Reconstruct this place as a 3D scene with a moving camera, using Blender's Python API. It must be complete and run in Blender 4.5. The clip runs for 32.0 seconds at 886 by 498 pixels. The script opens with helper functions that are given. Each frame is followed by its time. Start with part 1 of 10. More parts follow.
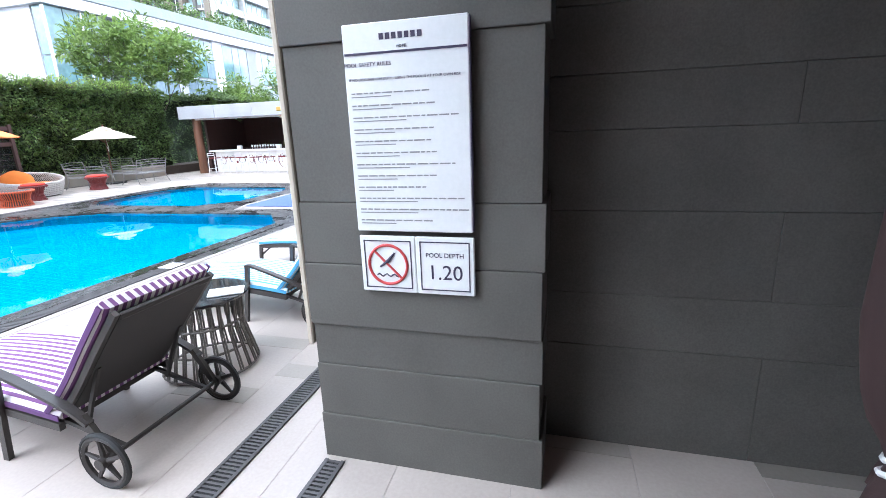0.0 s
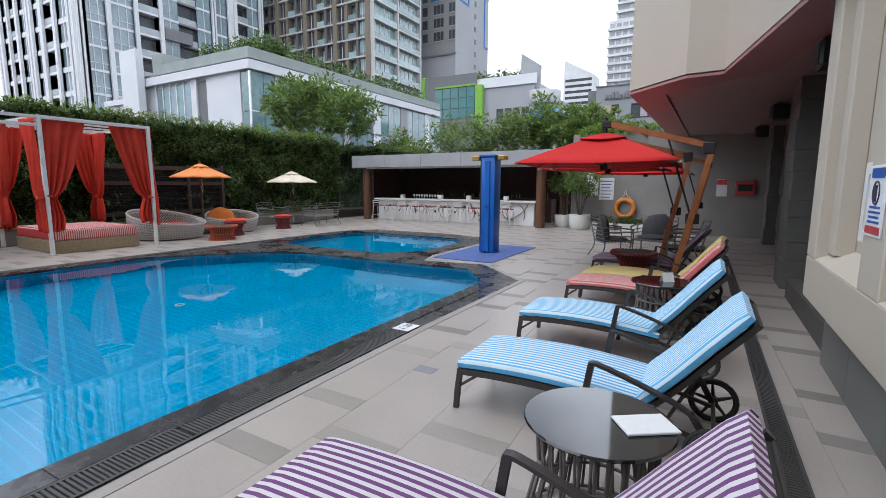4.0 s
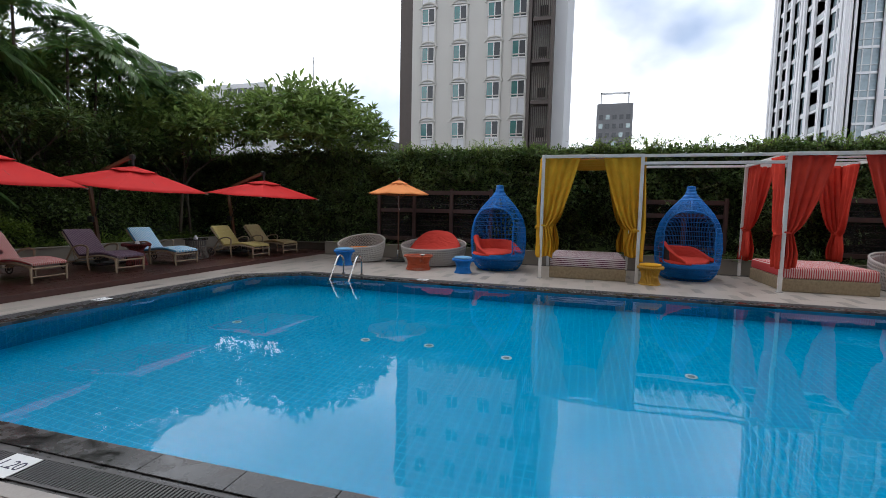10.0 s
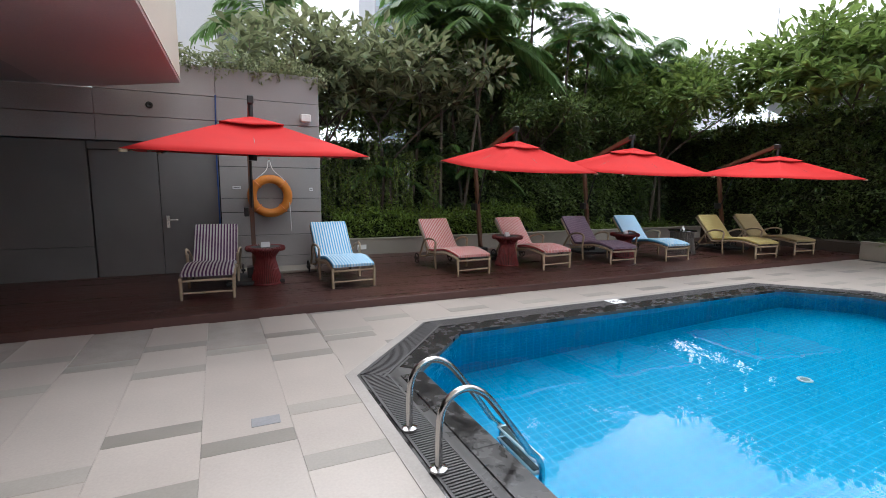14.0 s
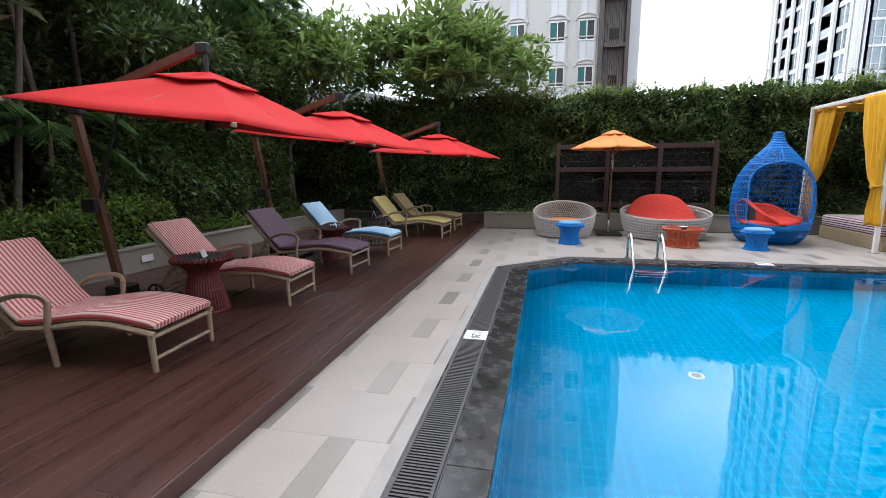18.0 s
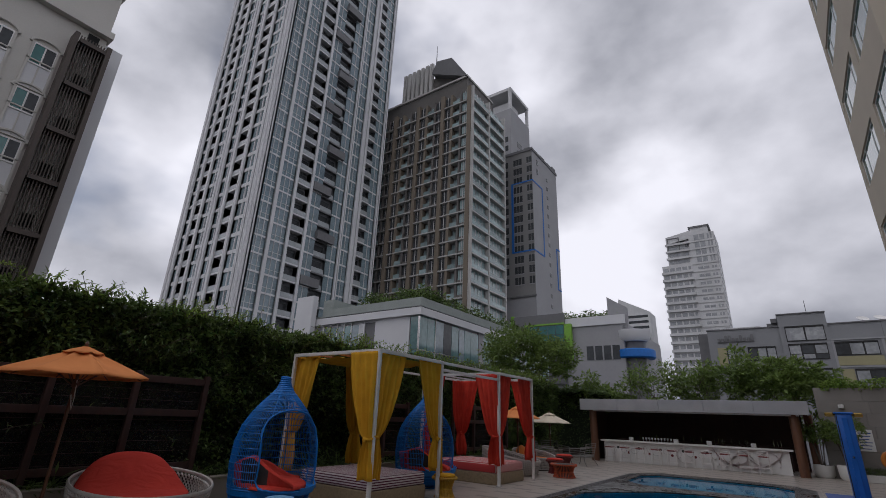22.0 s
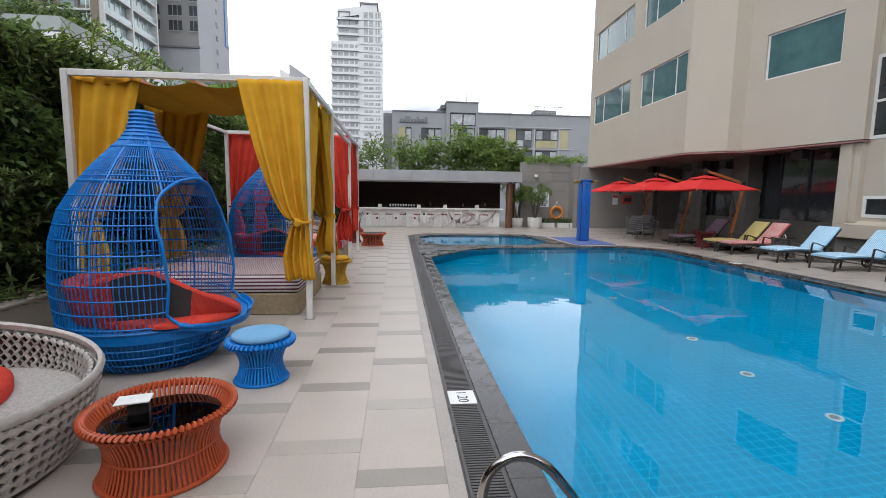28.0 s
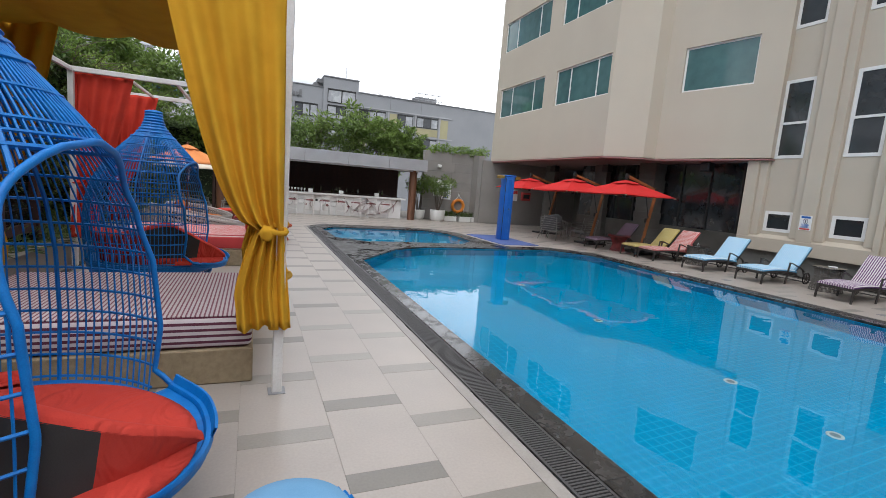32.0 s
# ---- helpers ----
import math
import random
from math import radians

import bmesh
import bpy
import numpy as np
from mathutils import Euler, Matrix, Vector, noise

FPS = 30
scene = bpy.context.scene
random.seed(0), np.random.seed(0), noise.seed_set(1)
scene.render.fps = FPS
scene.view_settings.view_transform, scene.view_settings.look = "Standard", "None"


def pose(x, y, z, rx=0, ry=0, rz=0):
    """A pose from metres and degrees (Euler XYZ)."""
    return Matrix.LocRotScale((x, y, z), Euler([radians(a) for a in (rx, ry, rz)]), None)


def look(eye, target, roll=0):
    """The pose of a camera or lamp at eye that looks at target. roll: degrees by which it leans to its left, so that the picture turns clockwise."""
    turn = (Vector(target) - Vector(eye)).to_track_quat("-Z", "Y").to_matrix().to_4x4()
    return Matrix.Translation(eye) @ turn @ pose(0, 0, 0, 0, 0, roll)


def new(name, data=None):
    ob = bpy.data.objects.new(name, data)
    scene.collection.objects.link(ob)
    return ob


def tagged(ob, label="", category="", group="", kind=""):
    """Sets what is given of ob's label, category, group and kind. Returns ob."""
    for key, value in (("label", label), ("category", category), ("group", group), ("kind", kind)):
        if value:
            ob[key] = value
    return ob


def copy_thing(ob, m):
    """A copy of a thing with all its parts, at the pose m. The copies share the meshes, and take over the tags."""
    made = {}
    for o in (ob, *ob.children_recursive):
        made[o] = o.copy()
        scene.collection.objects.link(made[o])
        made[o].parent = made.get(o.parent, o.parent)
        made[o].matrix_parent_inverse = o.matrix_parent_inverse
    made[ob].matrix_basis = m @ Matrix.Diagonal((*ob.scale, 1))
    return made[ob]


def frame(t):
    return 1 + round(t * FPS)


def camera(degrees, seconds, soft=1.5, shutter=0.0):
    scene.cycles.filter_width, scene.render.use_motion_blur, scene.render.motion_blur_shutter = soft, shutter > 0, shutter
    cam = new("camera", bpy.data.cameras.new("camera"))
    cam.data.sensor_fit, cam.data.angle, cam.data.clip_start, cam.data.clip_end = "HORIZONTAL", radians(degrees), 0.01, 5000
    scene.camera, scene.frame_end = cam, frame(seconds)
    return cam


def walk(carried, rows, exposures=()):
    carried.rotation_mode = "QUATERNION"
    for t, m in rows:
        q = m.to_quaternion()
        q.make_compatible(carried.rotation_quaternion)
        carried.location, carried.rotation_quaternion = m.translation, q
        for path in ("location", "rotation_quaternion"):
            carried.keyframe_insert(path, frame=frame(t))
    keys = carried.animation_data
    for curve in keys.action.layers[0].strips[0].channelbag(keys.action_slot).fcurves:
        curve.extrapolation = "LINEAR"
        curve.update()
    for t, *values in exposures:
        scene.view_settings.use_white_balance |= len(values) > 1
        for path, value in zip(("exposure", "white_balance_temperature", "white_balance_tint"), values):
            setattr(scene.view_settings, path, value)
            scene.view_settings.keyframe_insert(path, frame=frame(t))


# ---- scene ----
cam = camera(87.6, 32.0, 0.4)
PATH = [
    (0, (0.68, 0.529, 1.537), (0.155, 2.39, 1.026), -2.2),
    (0.5, (0.356, 0.611, 1.55), (-0.47, 2.369, 1.073), -1.4),
    (1, (-0.004, 0.634, 1.575), (-1.008, 2.311, 1.15), 0.1),
    (1.5, (-0.271, 0.864, 1.504), (-1.42, 2.452, 1.107), 0.2),
    (2, (-0.535, 0.851, 1.523), (-1.761, 2.39, 1.16), 1.3),
    (2.5, (-0.75, 0.821, 1.5), (-1.933, 2.397, 1.158), 1.9),
    (3, (-1.008, 0.958, 1.466), (-2.106, 2.6, 1.151), 1.5),
    (3.5, (-1.190, 0.996, 1.476), (-2.222, 2.683, 1.175), 0.7),
    (5.5, (-1.71, 1.148, 1.532), (-2.646, 2.905, 1.341), 0.3),
    (6, (-1.803, 1.321, 1.535), (-2.824, 3.029, 1.339), 0.2),
    (6.5, (-1.877, 1.3, 1.517), (-3.016, 2.932, 1.32), 0.9),
    (7, (-1.98, 1.259, 1.528), (-3.242, 2.799, 1.339), 1.3),
    (7.5, (-2.042, 1.218, 1.528), (-3.494, 2.581, 1.342), 0.7),
    (8, (-2.085, 1.223, 1.542), (-3.799, 2.237, 1.353), 0.7),
    (8.5, (-2.113, 1.283, 1.53), (-4.028, 1.831, 1.353), 0.9),
    (9, (-2.142, 1.225, 1.523), (-4.131, 1.359, 1.358), 1.2),
    (9.5, (-2.106, 1.262, 1.525), (-4.087, 1.039, 1.364), 1.3),
    (10, (-2.108, 1.268, 1.536), (-4.017, 0.695, 1.369), 1.2),
    (10.5, (-2.12, 1.263, 1.536), (-3.898, 0.363, 1.361), 0.8),
    (11, (-2.164, 1.218, 1.524), (-3.786, 0.064, 1.334), 0.6),
    (11.5, (-2.249, 0.963, 1.561), (-3.824, -0.253, 1.359), 1.4),
    (12, (-2.416, 0.723, 1.53), (-3.916, -0.579, 1.291), 1.4),
    (12.5, (-2.601, 0.336, 1.557), (-3.909, -1.153, 1.291), 1.3),
    (13, (-2.627, -0.213, 1.568), (-3.682, -1.892, 1.309), 1.2),
    (13.5, (-2.754, -0.756, 1.544), (-3.563, -2.568, 1.297), 0.4),
    (15.5, (-2.832, -2.959, 1.552), (-3.739, -4.709, 1.211), 0.8),
    (16, (-2.89, -3.56, 1.522), (-4.129, -5.084, 1.146), 1.4),
    (16.5, (-2.92, -4.119, 1.481), (-4.46, -5.341, 1.112), 1.9),
    (17, (-3.087, -4.56, 1.471), (-4.818, -5.488, 1.093), 1.3),
    (17.5, (-3.282, -4.984, 1.468), (-5.143, -5.626, 1.116), 0.3),
    (18, (-3.529, -5.418, 1.471), (-5.455, -5.843, 1.142), -0.3),
    (18.5, (-3.858, -5.734, 1.501), (-5.827, -5.894, 1.189), -0.5),
    (19, (-4.238, -6.022, 1.507), (-6.202, -5.813, 1.19), -0.4),
    (19.5, (-4.646, -6.141, 1.521), (-6.515, -5.496, 1.217), -0.6),
    (20, (-5.023, -6.277, 1.512), (-6.701, -5.205, 1.32), 0.6),
    (20.5, (-5.506, -6.368, 1.527), (-6.999, -5.039, 1.607), 0.9),
    (21, (-5.926, -6.392, 1.6), (-7.255, -4.938, 1.947), 1.2),
    (21.5, (-6.299, -6.498, 1.592), (-7.496, -5.0, 2.140), 1.9),
    (22, (-6.74, -6.493, 1.621), (-7.841, -4.97, 2.305), 2.3),
    (22.5, (-7.183, -6.449, 1.597), (-8.22, -4.837, 2.156), 2.0),
    (23, (-7.738, -6.448, 1.632), (-8.718, -4.735, 1.955), 1.4),
    (23.5, (-8.222, -6.407, 1.569), (-9.16, -4.642, 1.645), 0.3),
    (24, (-8.683, -6.426, 1.537), (-9.564, -4.631, 1.508), 0.6),
    (24.5, (-9.132, -6.323, 1.492), (-9.915, -4.488, 1.355), 0.2),
    (25, (-9.633, -6.264, 1.515), (-10.335, -4.4, 1.339), -0.4),
    (25.5, (-10.107, -6.155, 1.519), (-10.71, -4.254, 1.359), -0.5),
    (26, (-10.532, -5.972, 1.542), (-10.972, -4.026, 1.396), -0.4),
    (26.5, (-10.927, -5.81, 1.532), (-11.13, -3.825, 1.393), 0.3),
    (28.5, (-12.384, -5.081, 1.502), (-12.165, -3.117, 1.199), 0.8),
    (29, (-12.679, -4.813, 1.492), (-12.798, -2.857, 1.095), 0.9),
    (29.5, (-12.91, -4.49, 1.49), (-13.354, -2.594, 1.035), 0.5),
    (30, (-12.976, -4.11, 1.485), (-13.63, -2.289, 0.98), 0.5),
    (30.5, (-13.109, -3.776, 1.459), (-13.882, -2.011, 0.925), 1.2),
    (31, (-13.297, -3.469, 1.508), (-13.924, -1.64, 0.997), 2.5),
    (31.5, (-13.324, -3.196, 1.524), (-13.417, -1.239, 1.122), 3.4),
    (32, (-13.313, -3.056, 1.575), (-12.545, -1.229, 1.313), 4.6),
]
EXPOSURE = [(0.0, 2.67, 5450, 10), (0.5, 2.12, 5400, 10), (1.0, 1.32, 5400, 10), (2.0, 1.1, 5700, 10), (3.0, 1.1, 5800, 10), (3.5, 1.05, 5800, 10), (6.0, 0.84, 6050, 10), (9.0, 0.69, 6050, 10), (10.5, 0.64, 6050, 10), (11.0, 0.79, 6050, 10), (13.0, 1.34, 6050, 10), (15.5, 1.84, 6100, 10), (16.0, 1.89, 5750, 10), (17.0, 1.59, 5700, 10), (18.0, 1.54, 5900, 10), (19.0, 1.29, 6100, 10), (20.0, 0.77, 6050, 10), (20.5, 0.27, 6050, 11), (22.0, -0.68, 6200, 16), (23.0, -0.33, 6150, 15), (24.5, 0.72, 6100, 12), (26.0, 0.63, 6200, 10), (28.5, 0.94, 6200, 10), (29.0, 0.99, 6200, 10), (30.0, 1.62, 6200, 10), (31.0, 1.49, 6200, 10), (32.0, 0.89, 6200, 10)]
walk(cam, [(t, look(eye, target, roll)) for t, eye, target, roll in PATH], EXPOSURE)

# ---- daylight: an overcast sky with brighter gaps ----
SUN_UP, SUN_TURN = radians(58), radians(200)
world = bpy.data.worlds.new("overcast_sky")
scene.world = world
world.use_nodes = True
wn, wl = world.node_tree.nodes, world.node_tree.links
wn.clear()
w_out = wn.new("ShaderNodeOutputWorld")
w_bg = wn.new("ShaderNodeBackground")
sky = wn.new("ShaderNodeTexSky")
sky.sky_type = "NISHITA"
sky.sun_disc = False
sky.sun_elevation, sky.sun_rotation = SUN_UP, SUN_TURN
w_dim = wn.new("ShaderNodeVectorMath")
w_dim.operation = "SCALE"
w_dim.inputs["Scale"].default_value = 0.10
wl.new(sky.outputs[0], w_dim.inputs[0])
w_co = wn.new("ShaderNodeTexCoord")
w_map = wn.new("ShaderNodeMapping")
w_map.inputs["Scale"].default_value = (1.0, 1.0, 1.5)
wl.new(w_co.outputs["Generated"], w_map.inputs["Vector"])
w_n1 = wn.new("ShaderNodeTexNoise")
w_n1.inputs["Scale"].default_value = 2.1
w_n1.inputs["Detail"].default_value = 7.0
w_n1.inputs["Roughness"].default_value = 0.46
wl.new(w_map.outputs[0], w_n1.inputs["Vector"])
w_r1 = wn.new("ShaderNodeValToRGB")
w_r1.color_ramp.elements[0].position, w_r1.color_ramp.elements[0].color = 0.38, (0.43, 0.45, 0.49, 1)
w_r1.color_ramp.elements[1].position, w_r1.color_ramp.elements[1].color = 0.62, (1.44, 1.45, 1.47, 1)
wl.new(w_n1.outputs["Fac"], w_r1.inputs[0])
w_n2 = wn.new("ShaderNodeTexNoise")
w_n2.inputs["Scale"].default_value = 1.3
w_n2.inputs["Detail"].default_value = 5.0
wl.new(w_map.outputs[0], w_n2.inputs["Vector"])
w_r2 = wn.new("ShaderNodeValToRGB")
w_r2.color_ramp.elements[0].position, w_r2.color_ramp.elements[0].color = 0.30, (0.0, 0.0, 0.0, 1)
w_r2.color_ramp.elements[1].position, w_r2.color_ramp.elements[1].color = 0.42, (1, 1, 1, 1)
wl.new(w_n2.outputs["Fac"], w_r2.inputs[0])
w_mix = wn.new("ShaderNodeMix")
w_mix.data_type = "RGBA"
wl.new(w_r2.outputs[0], w_mix.inputs["Factor"])
wl.new(w_dim.outputs[0], w_mix.inputs["A"])
wl.new(w_r1.outputs[0], w_mix.inputs["B"])
wl.new(w_mix.outputs["Result"], w_bg.inputs["Color"])
w_bg.inputs["Strength"].default_value = 1.0
wl.new(w_bg.outputs[0], w_out.inputs[0])
sun_data = bpy.data.lights.new("sun", "SUN")
sun_data.energy, sun_data.angle, sun_data.color = 0.65, radians(50), (1.0, 0.97, 0.93)
sun = new("sun", sun_data)
sun.matrix_world = look((0, 0, 40), (0 - 40 * math.sin(SUN_TURN) / math.tan(SUN_UP), 0 - 40 * math.cos(SUN_TURN) / math.tan(SUN_UP), 0))

# ---- materials ----
def mat(name, col, col2=None, rough=0.6, metal=0.0, scale=3.0, fine=45.0, bump=0.15, rnd=0.0, spec=0.5, stretch=(1, 1, 1), dist=0.004, rvar=0.12, island=0.0):
    m = bpy.data.materials.new(name)
    m.use_nodes = True
    n, l = m.node_tree.nodes, m.node_tree.links
    b = n["Principled BSDF"]
    co = n.new("ShaderNodeTexCoord")
    mp = n.new("ShaderNodeMapping")
    mp.inputs["Scale"].default_value = stretch
    l.new(co.outputs["Object"], mp.inputs["Vector"])
    big = n.new("ShaderNodeTexNoise")
    big.inputs["Scale"].default_value, big.inputs["Detail"].default_value = scale, 5
    l.new(mp.outputs[0], big.inputs["Vector"])
    small = n.new("ShaderNodeTexNoise")
    small.inputs["Scale"].default_value, small.inputs["Detail"].default_value = fine, 3
    l.new(mp.outputs[0], small.inputs["Vector"])
    add = n.new("ShaderNodeMix")
    add.inputs["Factor"].default_value = 0.4
    l.new(big.outputs["Fac"], add.inputs["A"])
    l.new(small.outputs["Fac"], add.inputs["B"])
    ramp = n.new("ShaderNodeValToRGB")
    ramp.color_ramp.elements[0].position, ramp.color_ramp.elements[1].position = 0.36, 0.64
    c2 = col2 or tuple(c * 0.78 for c in col)
    ramp.color_ramp.elements[0].color, ramp.color_ramp.elements[1].color = (*c2, 1), (*col, 1)
    l.new(add.outputs["Result"], ramp.inputs[0])
    out = ramp.outputs[0]
    if rnd or island:
        hs = n.new("ShaderNodeHueSaturation")
        if island:
            src = n.new("ShaderNodeNewGeometry").outputs["Random Per Island"]
        else:
            src = n.new("ShaderNodeObjectInfo").outputs["Random"]
        mr = n.new("ShaderNodeMapRange")
        amount = rnd or island
        mr.inputs["To Min"].default_value, mr.inputs["To Max"].default_value = 1 - amount, 1 + amount
        l.new(src, mr.inputs["Value"])
        l.new(mr.outputs[0], hs.inputs["Value"])
        l.new(out, hs.inputs["Color"])
        out = hs.outputs[0]
    l.new(out, b.inputs["Base Color"])
    rr = n.new("ShaderNodeMapRange")
    rr.inputs["To Min"].default_value, rr.inputs["To Max"].default_value = max(0.02, rough - rvar), min(1, rough + rvar)
    l.new(add.outputs["Result"], rr.inputs["Value"])
    l.new(rr.outputs[0], b.inputs["Roughness"])
    b.inputs["Metallic"].default_value = metal
    b.inputs["Specular IOR Level"].default_value = spec
    if bump:
        bp = n.new("ShaderNodeBump")
        bp.inputs["Strength"].default_value, bp.inputs["Distance"].default_value = bump, dist
        l.new(small.outputs["Fac"], bp.inputs["Height"])
        l.new(bp.outputs[0], b.inputs["Normal"])
    return m


def stripes(name, light, dark, pitch, axis=1, share=0.5, rough=0.85):
    """Woven cloth with stripes across one axis of the thing."""
    m = mat(name, light, tuple(c * 0.9 for c in light), rough, 0, 6, 300, 0.25, spec=0.2, dist=0.002)
    n, l = m.node_tree.nodes, m.node_tree.links
    co = n.new("ShaderNodeTexCoord")
    sp = n.new("ShaderNodeSeparateXYZ")
    l.new(co.outputs["Object"], sp.inputs[0])
    mul = n.new("ShaderNodeMath")
    mul.operation = "MULTIPLY"
    mul.inputs[1].default_value = 1 / pitch
    l.new(sp.outputs[axis], mul.inputs[0])
    fr = n.new("ShaderNodeMath")
    fr.operation = "FRACT"
    l.new(mul.outputs[0], fr.inputs[0])
    lt = n.new("ShaderNodeMath")
    lt.operation = "LESS_THAN"
    lt.inputs[1].default_value = share
    l.new(fr.outputs[0], lt.inputs[0])
    b = n["Principled BSDF"]
    old = b.inputs["Base Color"].links[0].from_socket
    mix = n.new("ShaderNodeMix")
    mix.data_type = "RGBA"
    l.new(lt.outputs[0], mix.inputs["Factor"])
    l.new(old, mix.inputs["A"])
    mix.inputs["B"].default_value = (*dark, 1)
    l.new(mix.outputs["Result"], b.inputs["Base Color"])
    return m


def glass(name, tint, rough=0.02, clear=0.5):
    """A pane: part see-through, part mirror, by the angle."""
    m = bpy.data.materials.new(name)
    m.use_nodes = True
    n, l = m.node_tree.nodes, m.node_tree.links
    n.clear()
    out = n.new("ShaderNodeOutputMaterial")
    tr = n.new("ShaderNodeBsdfTransparent")
    tr.inputs[0].default_value = (*tint, 1)
    gl = n.new("ShaderNodeBsdfGlossy")
    gl.inputs["Roughness"].default_value = rough
    fr = n.new("ShaderNodeFresnel")
    fr.inputs["IOR"].default_value = 1.48 if clear > 0.9 else 1.6
    mx = n.new("ShaderNodeMixShader")
    l.new(fr.outputs[0], mx.inputs[0])
    l.new(tr.outputs[0], mx.inputs[1])
    l.new(gl.outputs[0], mx.inputs[2])
    l.new(mx.outputs[0], out.inputs[0])
    return m


def tint_glass(name, col, rough=0.08):
    """Dark building glass that mirrors the sky."""
    m = mat(name, col, tuple(c * 0.6 for c in col), rough, 0.0, 0.35, 3, 0.0, spec=1.0, rvar=0.03, island=0.35)
    return m


M_TILE = mat("deck_tile", (0.425, 0.373, 0.330), (0.365, 0.320, 0.283), 0.34, 0, 1.4, 60, 0.06, rnd=0.035, spec=0.4)
M_TILE_DARK = mat("deck_tile_dark", (0.305, 0.277, 0.242), (0.258, 0.234, 0.203), 0.34, 0, 2.0, 60, 0.08, rnd=0.24, spec=0.4)
M_GROUT = mat("grout", (0.33, 0.292, 0.258), None, 0.9, 0, 5, 80, 0.2)
M_TRIM = mat("pale_trim_stone", (0.37, 0.335, 0.305), None, 0.5, 0, 3, 60, 0.1)
M_KERB = mat("black_granite", (0.075, 0.070, 0.066), (0.016, 0.015, 0.016), 0.34, 0, 1.3, 7, 0.10, rnd=0.15, spec=0.42, rvar=0.25)
for nd in [k for k in M_KERB.node_tree.nodes if k.type == "MAP_RANGE" and k.inputs["To Max"].default_value > 0.5 and k.inputs["To Min"].default_value < 0.2]:
    nd.inputs["From Min"].default_value, nd.inputs["From Max"].default_value = 0.38, 0.62
    nd.inputs["To Min"].default_value, nd.inputs["To Max"].default_value = 0.06, 0.62
M_GRATE = mat("drain_grate", (0.075, 0.07, 0.07), None, 0.55, 0, 6, 80, 0.1)
M_DARK = mat("dark_gap", (0.012, 0.012, 0.012), None, 0.9)
M_WOODDECK = mat("deck_board", (0.080, 0.031, 0.024), (0.050, 0.019, 0.015), 0.30, 0, 1.5, 30, 0.3, rnd=0.12, stretch=(0.25, 6, 6), rvar=0.16, spec=0.5)
M_DECKEDGE = mat("deck_edge_board", (0.085, 0.036, 0.029), (0.055, 0.023, 0.019), 0.45, 0, 1.5, 30, 0.3, stretch=(0.25, 6, 6))
M_BEIGE = mat("beige_render", (0.52, 0.46, 0.37), (0.47, 0.41, 0.33), 0.85, 0, 0.6, 90, 0.12)
M_BEIGE2 = mat("beige_trim", (0.42, 0.37, 0.29), None, 0.8, 0, 0.9, 90, 0.12)
M_CLAD = mat("grey_cladding", (0.19, 0.19, 0.177), (0.155, 0.155, 0.144), 0.75, 0, 1.6, 120, 0.15, rnd=0.05)
M_PILLAR = mat("pillar_stone", (0.116, 0.110, 0.098), (0.084, 0.079, 0.070), 0.75, 0, 2.6, 120, 0.15, rnd=0.05)
M_BLOCK = mat("weathered_concrete_panel", (0.37, 0.35, 0.335), (0.29, 0.274, 0.26), 0.8, 0, 0.9, 70, 0.2, rnd=0.04)
M_CLAD_DK = mat("dark_cladding", (0.112, 0.105, 0.093), (0.066, 0.062, 0.054), 0.75, 0, 2.2, 120, 0.15, rnd=0.06)
# pale soffit; the mauve stands in for light bounced off the red parasols
M_SOFFIT = mat("bounce_tinted_soffit", (0.34, 0.235, 0.225), None, 0.35, 0, 0.8, 60, 0.05)
M_NWALL = mat("brown_grey_concrete", (0.265, 0.247, 0.228), (0.215, 0.20, 0.185), 0.8, 0, 1.1, 80, 0.15, rnd=0.05)
M_CLAD_MID = mat("brown_grey_panel", (0.18, 0.17, 0.16), None, 0.7, 0, 1.2, 120, 0.12, rnd=0.06)
# red parasol bounce painted into the soffit colours, strongest on the edge strip
M_SOFFIT_EDGE = mat("red_bounce_edge", (0.36, 0.17, 0.16), None, 0.4, 0, 0.8, 60, 0.05)
M_SOFFIT_BOUNCE = mat("bounce_tinted_pale_soffit", (0.50, 0.345, 0.33), None, 0.35, 0, 0.8, 60, 0.05)
M_WHITE = mat("white_paint", (0.78, 0.77, 0.75), (0.70, 0.69, 0.67), 0.5, 0, 2, 60, 0.05)
M_WHITE_POST = mat("white_metal_post", (0.72, 0.70, 0.68), (0.60, 0.57, 0.54), 0.45, 0, 4, 90, 0.1)
M_ALU = mat("brushed_panel", (0.42, 0.42, 0.43), None, 0.45, 0.3, 1.2, 80, 0.05)
M_GREY = mat("grey_metal", (0.30, 0.30, 0.31), None, 0.5, 0.3)
M_STEEL = mat("steel", (0.62, 0.61, 0.60), (0.5, 0.49, 0.48), 0.16, 1.0, 5, 60, 0.03)
M_TIMBER = mat("brown_timber", (0.15, 0.065, 0.032), (0.09, 0.038, 0.02), 0.5, 0, 2, 40, 0.3, stretch=(6, 6, 0.6))
M_TIMBER_OR = mat("orange_timber", (0.36, 0.13, 0.04), (0.25, 0.085, 0.03), 0.4, 0, 2, 40, 0.2, stretch=(4, 4, 4))
M_FENCE = mat("dark_fence_timber", (0.060, 0.026, 0.020), (0.034, 0.015, 0.012), 0.7, 0, 2, 40, 0.3, stretch=(5, 5, 0.8))
M_NET = mat("dark_shade_net", (0.014, 0.013, 0.012), None, 0.9, 0, 4, 60, 0.3)
nt_n, nt_l = M_NET.node_tree.nodes, M_NET.node_tree.links
nt_t, nt_m = nt_n.new("ShaderNodeBsdfTransparent"), nt_n.new("ShaderNodeMixShader")
